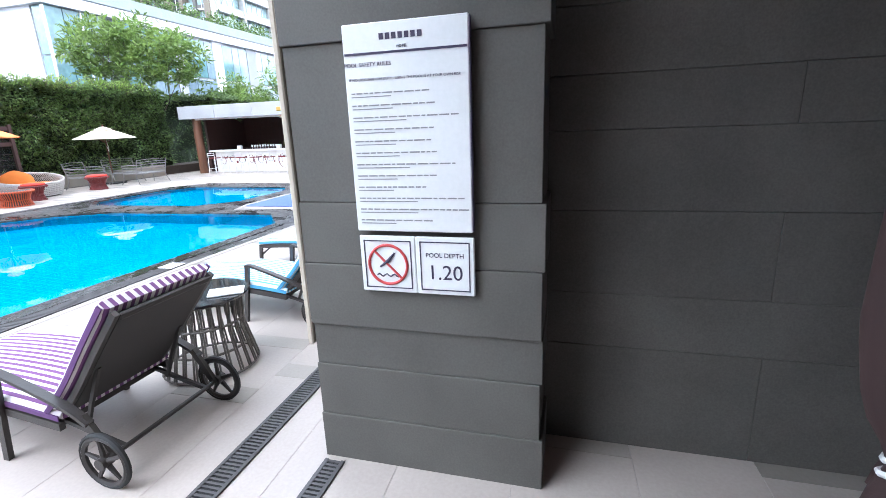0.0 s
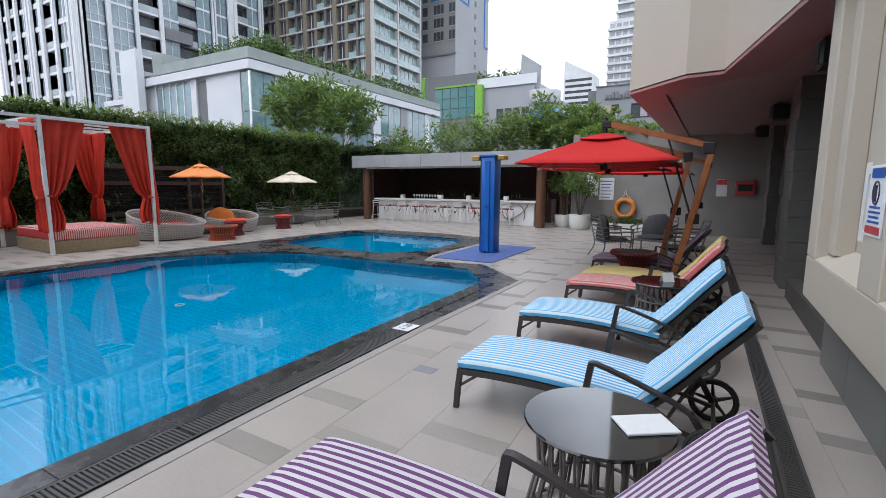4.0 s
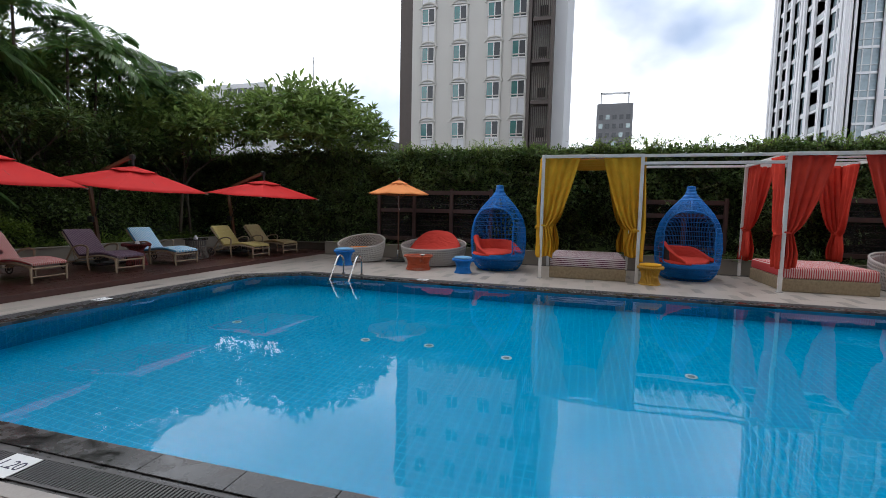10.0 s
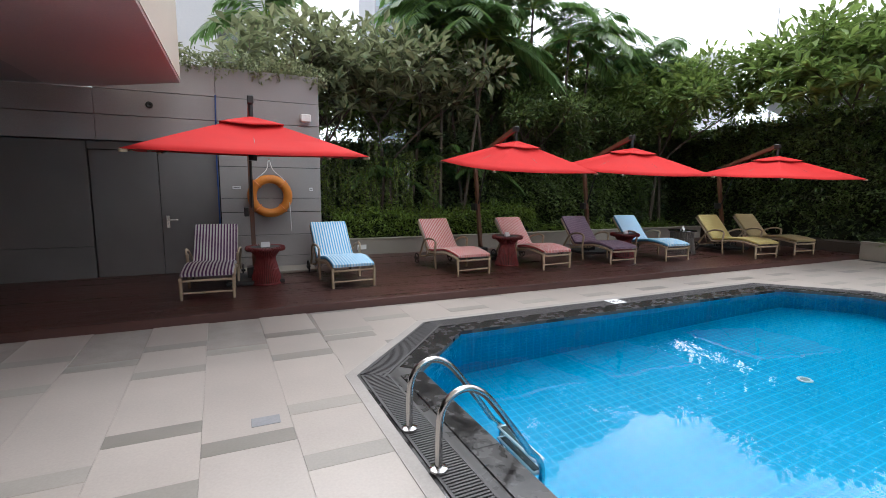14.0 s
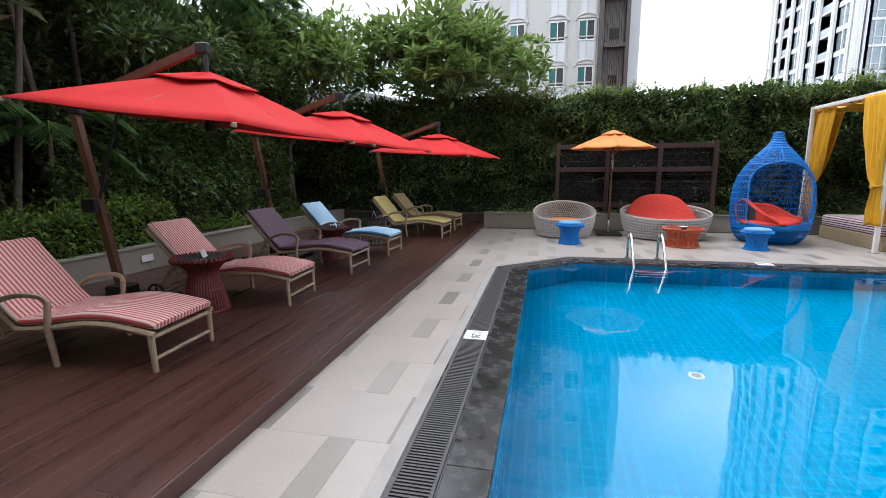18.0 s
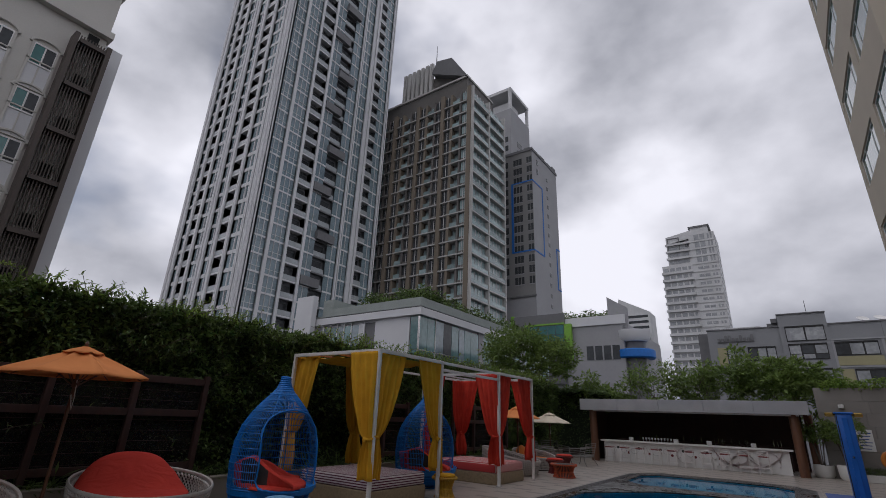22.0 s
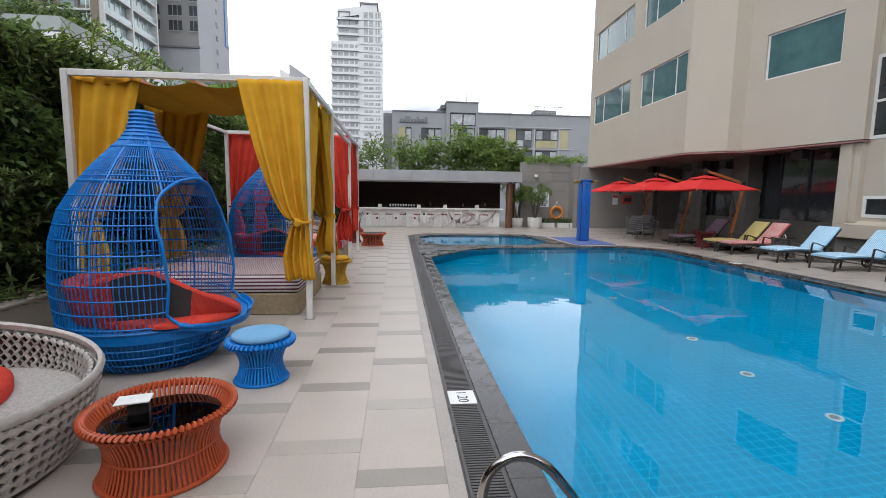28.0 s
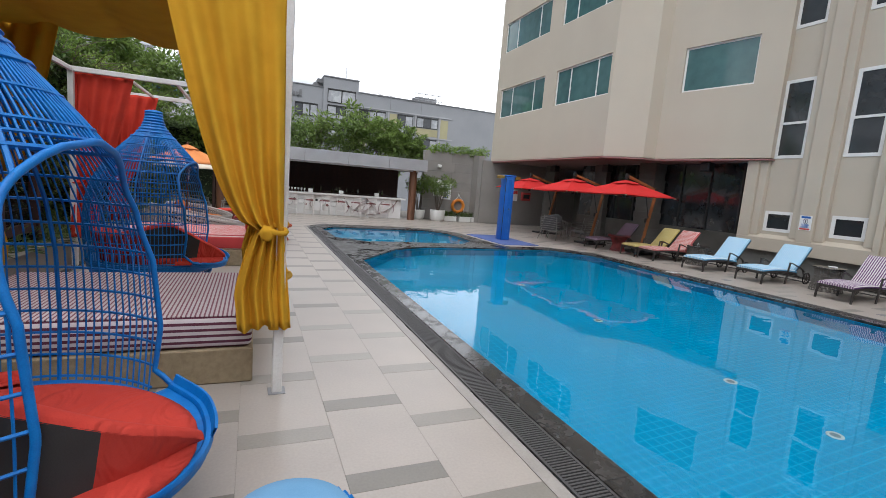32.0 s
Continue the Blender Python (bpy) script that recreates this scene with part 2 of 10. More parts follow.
nt_m.inputs[0].default_value = 0.55
nt_l.new(nt_t.outputs[0], nt_m.inputs[1])
nt_l.new(nt_n["Principled BSDF"].outputs[0], nt_m.inputs[2])
nt_l.new(nt_m.outputs[0], nt_n["Material Output"].inputs["Surface"])
M_PLANTER = mat("planter_wall", (0.30, 0.27, 0.225), (0.24, 0.215, 0.18), 0.8, 0, 1.5, 70, 0.2)
M_SOIL = mat("soil", (0.05, 0.035, 0.025), None, 0.95, 0, 6, 60, 0.8, dist=0.02)
M_BLUE = mat("blue_paint", (0.012, 0.12, 0.46), (0.01, 0.09, 0.36), 0.35, 0, 3, 60, 0.06, spec=0.5)
M_MATBLUE = mat("blue_rubber_mat", (0.09, 0.14, 0.36), (0.06, 0.10, 0.28), 0.8, 0, 5, 120, 0.4)
M_WICKBLUE = mat("blue_wicker", (0.003, 0.205, 0.62), (0.002, 0.14, 0.48), 0.5, 0, 14, 220, 0.4, spec=0.45, dist=0.002)
M_WICKWHITE = mat("grey_white_wicker", (0.58, 0.555, 0.53), (0.43, 0.41, 0.385), 0.65, 0, 20, 200, 0.4, dist=0.002)
M_WOVEN = mat("woven_seat_sheet", (0.52, 0.49, 0.46), (0.33, 0.31, 0.29), 0.7, 0, 55, 110, 0.7, dist=0.004)
M_WICKTAN = mat("tan_wicker", (0.34, 0.26, 0.16), (0.23, 0.17, 0.10), 0.7, 0, 18, 220, 0.5, dist=0.003)
M_WICKGREY = mat("grey_wicker", (0.17, 0.155, 0.14), (0.10, 0.09, 0.08), 0.6, 0, 20, 200, 0.4, dist=0.002)
M_WICKORANGE = mat("orange_wicker", (0.50, 0.092, 0.028), (0.38, 0.062, 0.018), 0.45, 0, 14, 200, 0.3, dist=0.002)
M_WICKRED = mat("dark_red_wicker", (0.20, 0.028, 0.028), (0.13, 0.018, 0.018), 0.45, 0, 14, 200, 0.3, dist=0.002)
M_WICKYEL = mat("yellow_wicker", (0.56, 0.33, 0.025), (0.44, 0.24, 0.02), 0.5, 0, 14, 200, 0.3, dist=0.002)
M_CUSHRED = mat("red_cushion", (0.62, 0.065, 0.045), (0.55, 0.052, 0.038), 0.9, 0, 4, 160, 0.2, spec=0.15)
cr_n, cr_l = M_CUSHRED.node_tree.nodes, M_CUSHRED.node_tree.links
cr_noise = cr_n.new("ShaderNodeTexNoise")
cr_noise.inputs["Scale"].default_value, cr_noise.inputs["Detail"].default_value, cr_noise.inputs["Distortion"].default_value = 2.6, 2.0, 2.2
cr_map = cr_n.new("ShaderNodeMapping")
cr_map.inputs["Scale"].default_value = (2.2, 0.8, 1.0)
cr_co = cr_n.new("ShaderNodeTexCoord")
cr_bump = cr_n.new("ShaderNodeBump")
cr_bump.inputs["Strength"].default_value, cr_bump.inputs["Distance"].default_value = 0.5, 0.07
cr_l.new(cr_co.outputs["Object"], cr_map.inputs["Vector"])
cr_l.new(cr_map.outputs[0], cr_noise.inputs["Vector"])
cr_l.new(cr_noise.outputs["Fac"], cr_bump.inputs["Height"])
for nd in [k for k in cr_n if k.type == "BUMP" and k != cr_bump]:
    cr_l.new(cr_bump.outputs[0], nd.inputs["Normal"])
M_CUSHDK = mat("charcoal_fabric", (0.055, 0.05, 0.048), None, 0.9, 0, 6, 200, 0.2)
M_CUSHOR = mat("orange_cushion", (0.68, 0.22, 0.045), (0.58, 0.18, 0.035), 0.9, 0, 4, 160, 0.2, spec=0.15)
M_CUSHSKY = mat("pale_blue_cushion", (0.18, 0.37, 0.58), (0.15, 0.33, 0.53), 0.9, 0, 5, 200, 0.15, spec=0.15)
M_YEL = mat("yellow_curtain", (0.66, 0.36, 0.03), (0.56, 0.29, 0.022), 0.9, 0, 5, 180, 0.25, spec=0.1)
M_REDC = mat("red_curtain", (0.56, 0.055, 0.032), (0.46, 0.04, 0.026), 0.9, 0, 5, 180, 0.25, spec=0.1)
M_UMBR = mat("red_canopy", (0.58, 0.032, 0.03), (0.52, 0.028, 0.027), 0.85, 0, 3, 200, 0.15, spec=0.15)
M_UMBO = mat("orange_canopy", (0.76, 0.29, 0.10), (0.68, 0.24, 0.08), 0.85, 0, 3, 200, 0.15, spec=0.15)
M_UMBW = mat("cream_canopy", (0.76, 0.66, 0.52), None, 0.85, 0, 3, 200, 0.15, spec=0.15)
M_LFRAME = mat("lounger_tan_wicker", (0.40, 0.31, 0.21), (0.29, 0.22, 0.145), 0.65, 0, 14, 220, 0.4, dist=0.002)
M_LDARK = mat("lounger_dark_frame", (0.042, 0.036, 0.033), (0.028, 0.024, 0.022), 0.45, 0, 8, 120, 0.2)
M_BLACK = mat("black_plastic", (0.018, 0.018, 0.018), None, 0.45)
M_RUBBER = mat("rubber", (0.025, 0.025, 0.025), None, 0.75)
M_GOLD = mat("brass", (0.55, 0.36, 0.10), None, 0.35, 1.0)
M_STRP_PUR = stripes("purple_stripe", (0.66, 0.61, 0.63), (0.16, 0.07, 0.18), 0.042)
M_STRP_DPUR = stripes("dark_purple_stripe", (0.55, 0.50, 0.50), (0.09, 0.035, 0.09), 0.042)
M_STRP_LIL = stripes("muted_lilac_stripe", (0.30, 0.22, 0.27), (0.15, 0.10, 0.15), 0.03)
M_STRP_BLU = stripes("blue_stripe", (0.66, 0.76, 0.80), (0.14, 0.42, 0.68), 0.042)
M_STRP_PINK = stripes("pink_stripe", (0.68, 0.52, 0.48), (0.50, 0.10, 0.10), 0.034)
M_STRP_YEL = stripes("yellow_stripe", (0.62, 0.53, 0.25), (0.52, 0.42, 0.14), 0.034)
M_STRP_TAN = stripes("tan_stripe", (0.45, 0.36, 0.19), (0.34, 0.26, 0.13), 0.034)
M_STRP_BEDP = stripes("plum_bed_stripe", (0.62, 0.55, 0.56), (0.12, 0.035, 0.06), 0.045, 2, 0.45)
M_STRP_BEDT = stripes("plum_bed_top_stripe", (0.62, 0.54, 0.55), (0.25, 0.11, 0.14), 0.030, 0, 0.4)
M_STRP_BEDR = stripes("red_bed_stripe", (0.66, 0.50, 0.48), (0.50, 0.06, 0.06), 0.040, 1, 0.5)
M_PIPING = mat("cushion_piping", (0.12, 0.05, 0.16), None, 0.85)
M_PAPER = mat("white_card", (0.76, 0.765, 0.76), (0.70, 0.71, 0.70), 0.6, 0, 6, 60, 0.02)
M_INK = mat("sign_ink", (0.045, 0.035, 0.075), None, 0.6, bump=0)
M_INKRED = mat("sign_red", (0.55, 0.06, 0.06), None, 0.6, bump=0)
M_TABGLASS = mat("black_glass", (0.012, 0.013, 0.015), None, 0.06, 0, 3, 50, 0, spec=0.8, rvar=0.03)
M_LIFERING = mat("life_ring_orange", (0.72, 0.25, 0.03), (0.62, 0.20, 0.02), 0.5, 0, 4, 80, 0.1)
M_STONEPOT = mat("white_pot", (0.70, 0.69, 0.66), (0.60, 0.59, 0.56), 0.55, 0, 3, 60, 0.1)
M_BARK = mat("bark", (0.13, 0.105, 0.08), (0.08, 0.065, 0.05), 0.9, 0, 6, 40, 0.7, dist=0.01)
M_LEAF = mat("hedge_leaf", (0.135, 0.195, 0.055), (0.072, 0.118, 0.033), 0.42, 0, 0.9, 8, 0, island=0.7, spec=0.5)
M_LEAF_LT = mat("light_leaf", (0.235, 0.335, 0.065), (0.15, 0.24, 0.045), 0.5, 0, 0.9, 8, 0, island=0.45, spec=0.35)
M_LEAF_MD = mat("frangipani_leaf", (0.20, 0.28, 0.070), (0.125, 0.19, 0.050), 0.45, 0, 0.9, 8, 0, island=0.4, spec=0.4)
M_LEAF_PALM = mat("palm_leaf", (0.135, 0.235, 0.07), (0.085, 0.16, 0.047), 0.42, 0, 0.9, 8, 0, island=0.4, spec=0.4)
M_LEAF_DK = mat("shade_leaf", (0.205, 0.275, 0.12), (0.125, 0.18, 0.078), 0.55, 0, 0.9, 8, 0, island=0.5, spec=0.3)
M_LEAF_DULL = mat("dull_frangipani_leaf", (0.25, 0.275, 0.145), (0.16, 0.185, 0.095), 0.5, 0, 0.9, 8, 0, island=0.5, spec=0.4)
for leaf_mat in (M_LEAF_DULL, M_LEAF, M_LEAF_LT, M_LEAF_MD, M_LEAF_PALM, M_LEAF_DK):
    # leaves let part of the light through
    tr_n, tr_l = leaf_mat.node_tree.nodes, leaf_mat.node_tree.links
    tr_b = tr_n["Principled BSDF"]
    tr_t = tr_n.new("ShaderNodeBsdfTranslucent")
    tr_m = tr_n.new("ShaderNodeMixShader")
    tr_m.inputs[0].default_value = 0.45
    tr_l.new(tr_b.inputs["Base Color"].links[0].from_socket, tr_t.inputs["Color"])
    tr_l.new(tr_b.outputs[0], tr_m.inputs[1])
    tr_l.new(tr_t.outputs[0], tr_m.inputs[2])
    tr_l.new(tr_m.outputs[0], tr_n["Material Output"].inputs["Surface"])
# near-black green painted as the shade deep between the hedge leaves
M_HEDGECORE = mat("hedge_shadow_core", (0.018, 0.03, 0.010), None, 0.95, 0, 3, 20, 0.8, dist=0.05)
M_WATER = glass("pool_water", (0.80, 0.96, 1.0), 0.0, 0.95)
w_nodes, w_links = M_WATER.node_tree.nodes, M_WATER.node_tree.links
w_refr = w_nodes.new("ShaderNodeBsdfRefraction")
w_refr.inputs["Color"].default_value, w_refr.inputs["IOR"].default_value, w_refr.inputs["Roughness"].default_value = (0.80, 0.96, 1.0, 1), 1.33, 0.0
for nd in [k for k in w_nodes if k.type == "MIX_SHADER"]:
    w_links.new(w_refr.outputs[0], nd.inputs[1])
for nd in [k for k in w_nodes if k.type == "FRESNEL"]:
    nd.inputs["IOR"].default_value = 1.38
M_CLEARGLASS = glass("clear_table_glass", (0.16, 0.165, 0.17), 0.02, 0.5)
M_PANE = tint_glass("blue_green_pane", (0.10, 0.16, 0.17))
M_PANE_DK = tint_glass("dark_pane", (0.035, 0.04, 0.045))
M_PANE_HOTEL = mat("hotel_pane", (0.075, 0.165, 0.165), (0.04, 0.10, 0.10), 0.05, 0, 0.35, 3, 0, spec=0.6, rvar=0.03)
M_TWA = mat("tower_white_wall", (0.66, 0.66, 0.67), (0.60, 0.60, 0.61), 0.7, 0, 0.15, 2, 0)
M_TWA_DK = mat("tower_grey_box", (0.20, 0.20, 0.205), None, 0.7, 0, 0.2, 2, 0)
M_TWB = mat("tower_brown_wall", (0.20, 0.165, 0.125), (0.17, 0.14, 0.105), 0.75, 0, 0.2, 2, 0)
M_TWB_GREY = mat("tower_grey_brown_wall", (0.15, 0.14, 0.13), None, 0.75, 0, 0.2, 2, 0)
M_TWB_LT = mat("tower_slab_white", (0.50, 0.49, 0.47), None, 0.7, 0, 0.2, 2, 0)
M_TWC = mat("tower_grey_wall", (0.34, 0.34, 0.35), (0.30, 0.30, 0.31), 0.7, 0, 0.2, 2, 0)
M_TWC_DK = mat("tower_dark_band", (0.17, 0.17, 0.175), None, 0.7, 0, 0.2, 2, 0)
M_TWC_MID = mat("tower_mid_grey_wall", (0.25, 0.245, 0.24), (0.22, 0.215, 0.21), 0.7, 0, 0.2, 2, 0)
M_CURTAINED = mat("curtained_pane", (0.40, 0.41, 0.42), (0.22, 0.23, 0.24), 0.25, 0, 0.5, 3, 0)
M_TWE = mat("tower_pale_wall", (0.62, 0.62, 0.62), None, 0.7, 0, 0.2, 2, 0)
M_CREAM = mat("cream_facade", (0.55, 0.53, 0.49), (0.50, 0.48, 0.445), 0.8, 0, 0.4, 12, 0.05)
M_BROWNFIN = mat("brown_louvre", (0.085, 0.065, 0.055), None, 0.6, 0, 0.5, 8, 0.05)
M_HOUSEW = mat("white_block_wall", (0.66, 0.66, 0.67), (0.60, 0.60, 0.62), 0.7, 0, 0.5, 20, 0.05)
M_CONC = mat("weathered_parapet", (0.33, 0.36, 0.34), (0.26, 0.29, 0.27), 0.8, 0, 0.8, 12, 0.1)
M_GREYBLD = mat("grey_block_wall", (0.26, 0.265, 0.275), (0.22, 0.225, 0.235), 0.75, 0, 0.4, 15, 0.05)
M_OLIVE = mat("olive_panel", (0.36, 0.33, 0.19), None, 0.75, 0, 0.6, 15, 0.05)
M_ASPHALT = mat("asphalt", (0.06, 0.06, 0.06), None, 0.9, 0, 0.3, 8, 0.3)
M_GREEN = mat("lime_panel", (0.22, 0.46, 0.05), None, 0.6)
M_CABLE = mat("cable_blue", (0.02, 0.07, 0.26), None, 0.5)
M_BOTTLE = mat("bottle_glass", (0.10, 0.06, 0.02), (0.04, 0.07, 0.03), 0.1, 0, 5, 30, 0, spec=0.8, rnd=0.6)


def pool_tiles(name, col, line, pitch, wide):
    """Glazed pool mosaic: joints on a square grid."""
    m = mat(name, col, tuple(c * 0.85 for c in col), 0.25, 0, 1.2, 30, 0.0, spec=0.4)
    n, l = m.node_tree.nodes, m.node_tree.links
    co = n.new("ShaderNodeTexCoord")
    br = n.new("ShaderNodeTexBrick")
    br.offset = 0.0
    br.inputs["Scale"].default_value = 1.0
    br.inputs["Mortar Size"].default_value = wide
    br.inputs["Mortar Smooth"].default_value = 0.1
    br.inputs["Brick Width"].default_value = pitch
    br.inputs["Row Height"].default_value = pitch
    l.new(co.outputs["UV"], br.inputs["Vector"])
    b = n["Principled BSDF"]
    old = b.inputs["Base Color"].links[0].from_socket
    mix = n.new("ShaderNodeMix")
    mix.data_type = "RGBA"
    l.new(br.outputs["Fac"], mix.inputs["Factor"])
    l.new(old, mix.inputs["A"])
    mix.inputs["B"].default_value = (*line, 1)
    l.new(mix.outputs["Result"], b.inputs["Base Color"])
    return m


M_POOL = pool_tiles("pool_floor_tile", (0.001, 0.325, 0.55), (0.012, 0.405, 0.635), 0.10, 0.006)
# same mosaic, darkened to stand in for dark reflections along the pool walls
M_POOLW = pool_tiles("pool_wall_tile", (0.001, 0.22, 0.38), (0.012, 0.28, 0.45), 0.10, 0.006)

# ---- building blocks ----
class Geo:
    """Corners and faces gathered for one mesh."""

    def __init__(self):
        self.v, self.f = [], []

    def add(self, v, f):
        k = len(self.v)
        self.v += v
        self.f += [tuple(i + k for i in q) for q in f]
        return self

    def box(self, x0, x1, y0, y1, z0, z1):
        v = [(x, y, z) for z in (z0, z1) for y in (y0, y1) for x in (x0, x1)]
        return self.add(v, [(0, 2, 3, 1), (4, 5, 7, 6), (0, 1, 5, 4), (2, 6, 7, 3), (0, 4, 6, 2), (1, 3, 7, 5)])

    def slab(self, x0, x1, y0, y1, z0, z1, c=0.006):
        """A box whose upper edges are chamfered."""
        lo = [(x0, y0, z0), (x1, y0, z0), (x1, y1, z0), (x0, y1, z0)]
        mid = [(x, y, z1 - c) for x, y, _ in lo]
        top = [(x0 + c, y0 + c, z1), (x1 - c, y0 + c, z1), (x1 - c, y1 - c, z1), (x0 + c, y1 - c, z1)]
        f = [(3, 2, 1, 0), (8, 9, 10, 11)]
        for a in (0, 4):
            f += [(a + i, a + (i + 1) % 4, a + 4 + (i + 1) % 4, a + 4 + i) for i in range(4)]
        return self.add(lo + mid + top, f)

    def rbox(self, x0, x1, y0, y1, z0, z1, r=0.01, seg=1):
        bm = bmesh.new()
        bmesh.ops.create_cube(bm, size=1)
        for w in bm.verts:
            w.co = ((x0 + x1) / 2 + w.co.x * (x1 - x0), (y0 + y1) / 2 + w.co.y * (y1 - y0), (z0 + z1) / 2 + w.co.z * (z1 - z0))
        bmesh.ops.bevel(bm, geom=bm.edges[:], offset=r, segments=seg, affect="EDGES", profile=0.5)
        bm.verts.index_update()
        self.add([tuple(w.co) for w in bm.verts], [tuple(w.index for w in q.verts) for q in bm.faces])
        bm.free()
        return self

    def prism(self, pts, z0, z1):
        """An upright block over a polygon, counter-clockwise."""
        n = len(pts)
        v = [(x, y, z0) for x, y in pts] + [(x, y, z1) for x, y in pts]
        return self.add(v, [tuple(range(n - 1, -1, -1)), tuple(range(n, 2 * n))] + [(i, (i + 1) % n, n + (i + 1) % n, n + i) for i in range(n)])

    def cyl(self, p0, p1, r0, r1=None, seg=10, caps=True):
        return self.tube([p0, p1], [r0, r0 if r1 is None else r1], seg, caps=caps)

    def tube(self, pts, r, seg=6, closed=False, caps=True, flat=1.0):
        pts = [Vector(p) for p in pts]
        n = len(pts)
        rs = r if isinstance(r, (list, tuple)) else [r] * n
        ring, up = [], None
        for i, p in enumerate(pts):
            a = pts[(i - 1) % n] if closed or i else p
            b = pts[(i + 1) % n] if closed or i < n - 1 else p
            d = (b - a).normalized()
            if up is None:
                up = Vector((0, 0, 1)) if abs(d.z) < 0.9 else Vector((1, 0, 0))
            side = d.cross(up)
            if side.length < 1e-6:
                side = d.cross(Vector((0, 1, 0)))
            side.normalize()
            up = side.cross(d).normalized()
            ring += [tuple(p + rs[i] * (math.cos(2 * math.pi * k / seg) * side + flat * math.sin(2 * math.pi * k / seg) * up)) for k in range(seg)]
        f = []
        for i in range(n if closed else n - 1):
            j = (i + 1) % n
            f += [(i * seg + k, i * seg + (k + 1) % seg, j * seg + (k + 1) % seg, j * seg + k) for k in range(seg)]
        if caps and not closed:
            f += [tuple(range(seg - 1, -1, -1)), tuple(range((n - 1) * seg, n * seg))]
        return self.add(ring, f)

    def lathe(self, prof, seg=24, at=(0, 0, 0), sy=1.0):
        """A turned shape from (radius, height) rows."""
        n = len(prof)
        v = [(at[0] + r * math.cos(2 * math.pi * k / seg), at[1] + sy * r * math.sin(2 * math.pi * k / seg), at[2] + z) for r, z in prof for k in range(seg)]
        f = [(i * seg + k, i * seg + (k + 1) % seg, (i + 1) * seg + (k + 1) % seg, (i + 1) * seg + k) for i in range(n - 1) for k in range(seg)]
        return self.add(v, f + [tuple(range(seg - 1, -1, -1)), tuple(range((n - 1) * seg, n * seg))])

    def grid(self, fn, nu, nv):
        v = [tuple(fn(i / nu, j / nv)) for j in range(nv + 1) for i in range(nu + 1)]
        f = [(j * (nu + 1) + i, j * (nu + 1) + i + 1, (j + 1) * (nu + 1) + i + 1, (j + 1) * (nu + 1) + i) for j in range(nv) for i in range(nu)]
        return self.add(v, f)

    def moved(self, m):
        self.v = [tuple(m @ Vector(p)) for p in self.v]
        return self

    def data(self, name, material, smooth=0):
        me = bpy.data.meshes.new(name)
        me.from_pydata(self.v, [], self.f)
        me.materials.append(material)
        if smooth:
            me.shade_smooth()
            me.set_sharp_from_angle(angle=radians(smooth))
        return me


def part(name, g, material, parent=None, label="", smooth=0):
    """Links gathered faces as one mesh under a thing or a part."""
    ob = new(name, g.data(name, material, smooth) if isinstance(g, Geo) else g)
    if parent is not None:
        ob.parent = parent
    return tagged(ob, label)


def thing(name, label, category, m=None, group="", kind=""):
    ob = new(name)
    ob.empty_display_size = 0.2
    if m is not None:
        ob.matrix_basis = m
    return tagged(ob, label, category, group, kind)


def solid(name, g, material, label, category, m=None, group="", kind="", smooth=0):
    """A thing of one mesh."""
    ob = new(name, g.data(name, material, smooth) if isinstance(g, Geo) else g)
    if m is not None:
        ob.matrix_basis = m
    return tagged(ob, label, category, group, kind)


def structure(name, g, material, label, category="", smooth=0):
    return solid(name, g, material, label, category or name.split("_")[0], kind="structure", smooth=smooth)


def leaf_mesh(name, centres, aims, ups, lengths, widths, material, fold=0.25):
    """Many small folded leaves: each has a base, two sides and a tip."""
    c, a, u = (np.asarray(k, float) for k in (centres, aims, ups))
    a /= np.linalg.norm(a, axis=1, keepdims=True) + 1e-9
    s = np.cross(a, u)
    s /= np.linalg.norm(s, axis=1, keepdims=True) + 1e-9
    w = np.cross(s, a)
    ln, wd = np.asarray(lengths, float)[:, None], np.asarray(widths, float)[:, None]
    base, tip = c, c + a * ln
    mid = c + a * ln * 0.5 + w * wd * fold
    v = np.stack([base, mid - s * wd * 0.5, tip - w * wd * 0.2, mid + s * wd * 0.5], 1).reshape(-1, 3)
    n = len(c)
    me = bpy.data.meshes.new(name)
    me.vertices.add(4 * n)
    me.vertices.foreach_set("co", v.ravel())
    i = np.arange(n)[:, None] * 4
    tri = np.concatenate([i + [0, 1, 2], i + [0, 2, 3]], 1).reshape(-1)
    me.loops.add(6 * n)
    me.loops.foreach_set("vertex_index", tri)
    me.polygons.add(2 * n)
    me.polygons.foreach_set("loop_start", np.arange(2 * n) * 3)
    me.update(calc_edges=True)
    me.materials.append(material)
    return me


RNG = np.random.default_rng(7)


def clump(n, centre, radii, length, seed=0, droop=0.2, shell=0.55):
    """Leaf places and aims inside an uneven ball: centres, aims, ups, lengths, widths."""
    rng = np.random.default_rng(seed)
    d = rng.normal(size=(n, 3))
    d /= np.linalg.norm(d, axis=1, keepdims=True)
    r = shell + (1 - shell) * rng.random(n) ** 0.6
    c = np.asarray(centre) + d * r[:, None] * np.asarray(radii)
    a = d + rng.normal(size=(n, 3)) * 0.6 - (0, 0, droop)
    u = rng.normal(size=(n, 3)) * 0.5 + (0, 0, 1)
    ln = length * (0.6 + 0.8 * rng.random(n))
    return c, a, u, ln, ln * (0.42 + 0.2 * rng.random(n))


def joined(rows):
    return tuple(np.concatenate(k) for k in zip(*rows))

# ---- ground, pool, paving ----
WATER_Z = -0.035
POOL_Z = -1.15
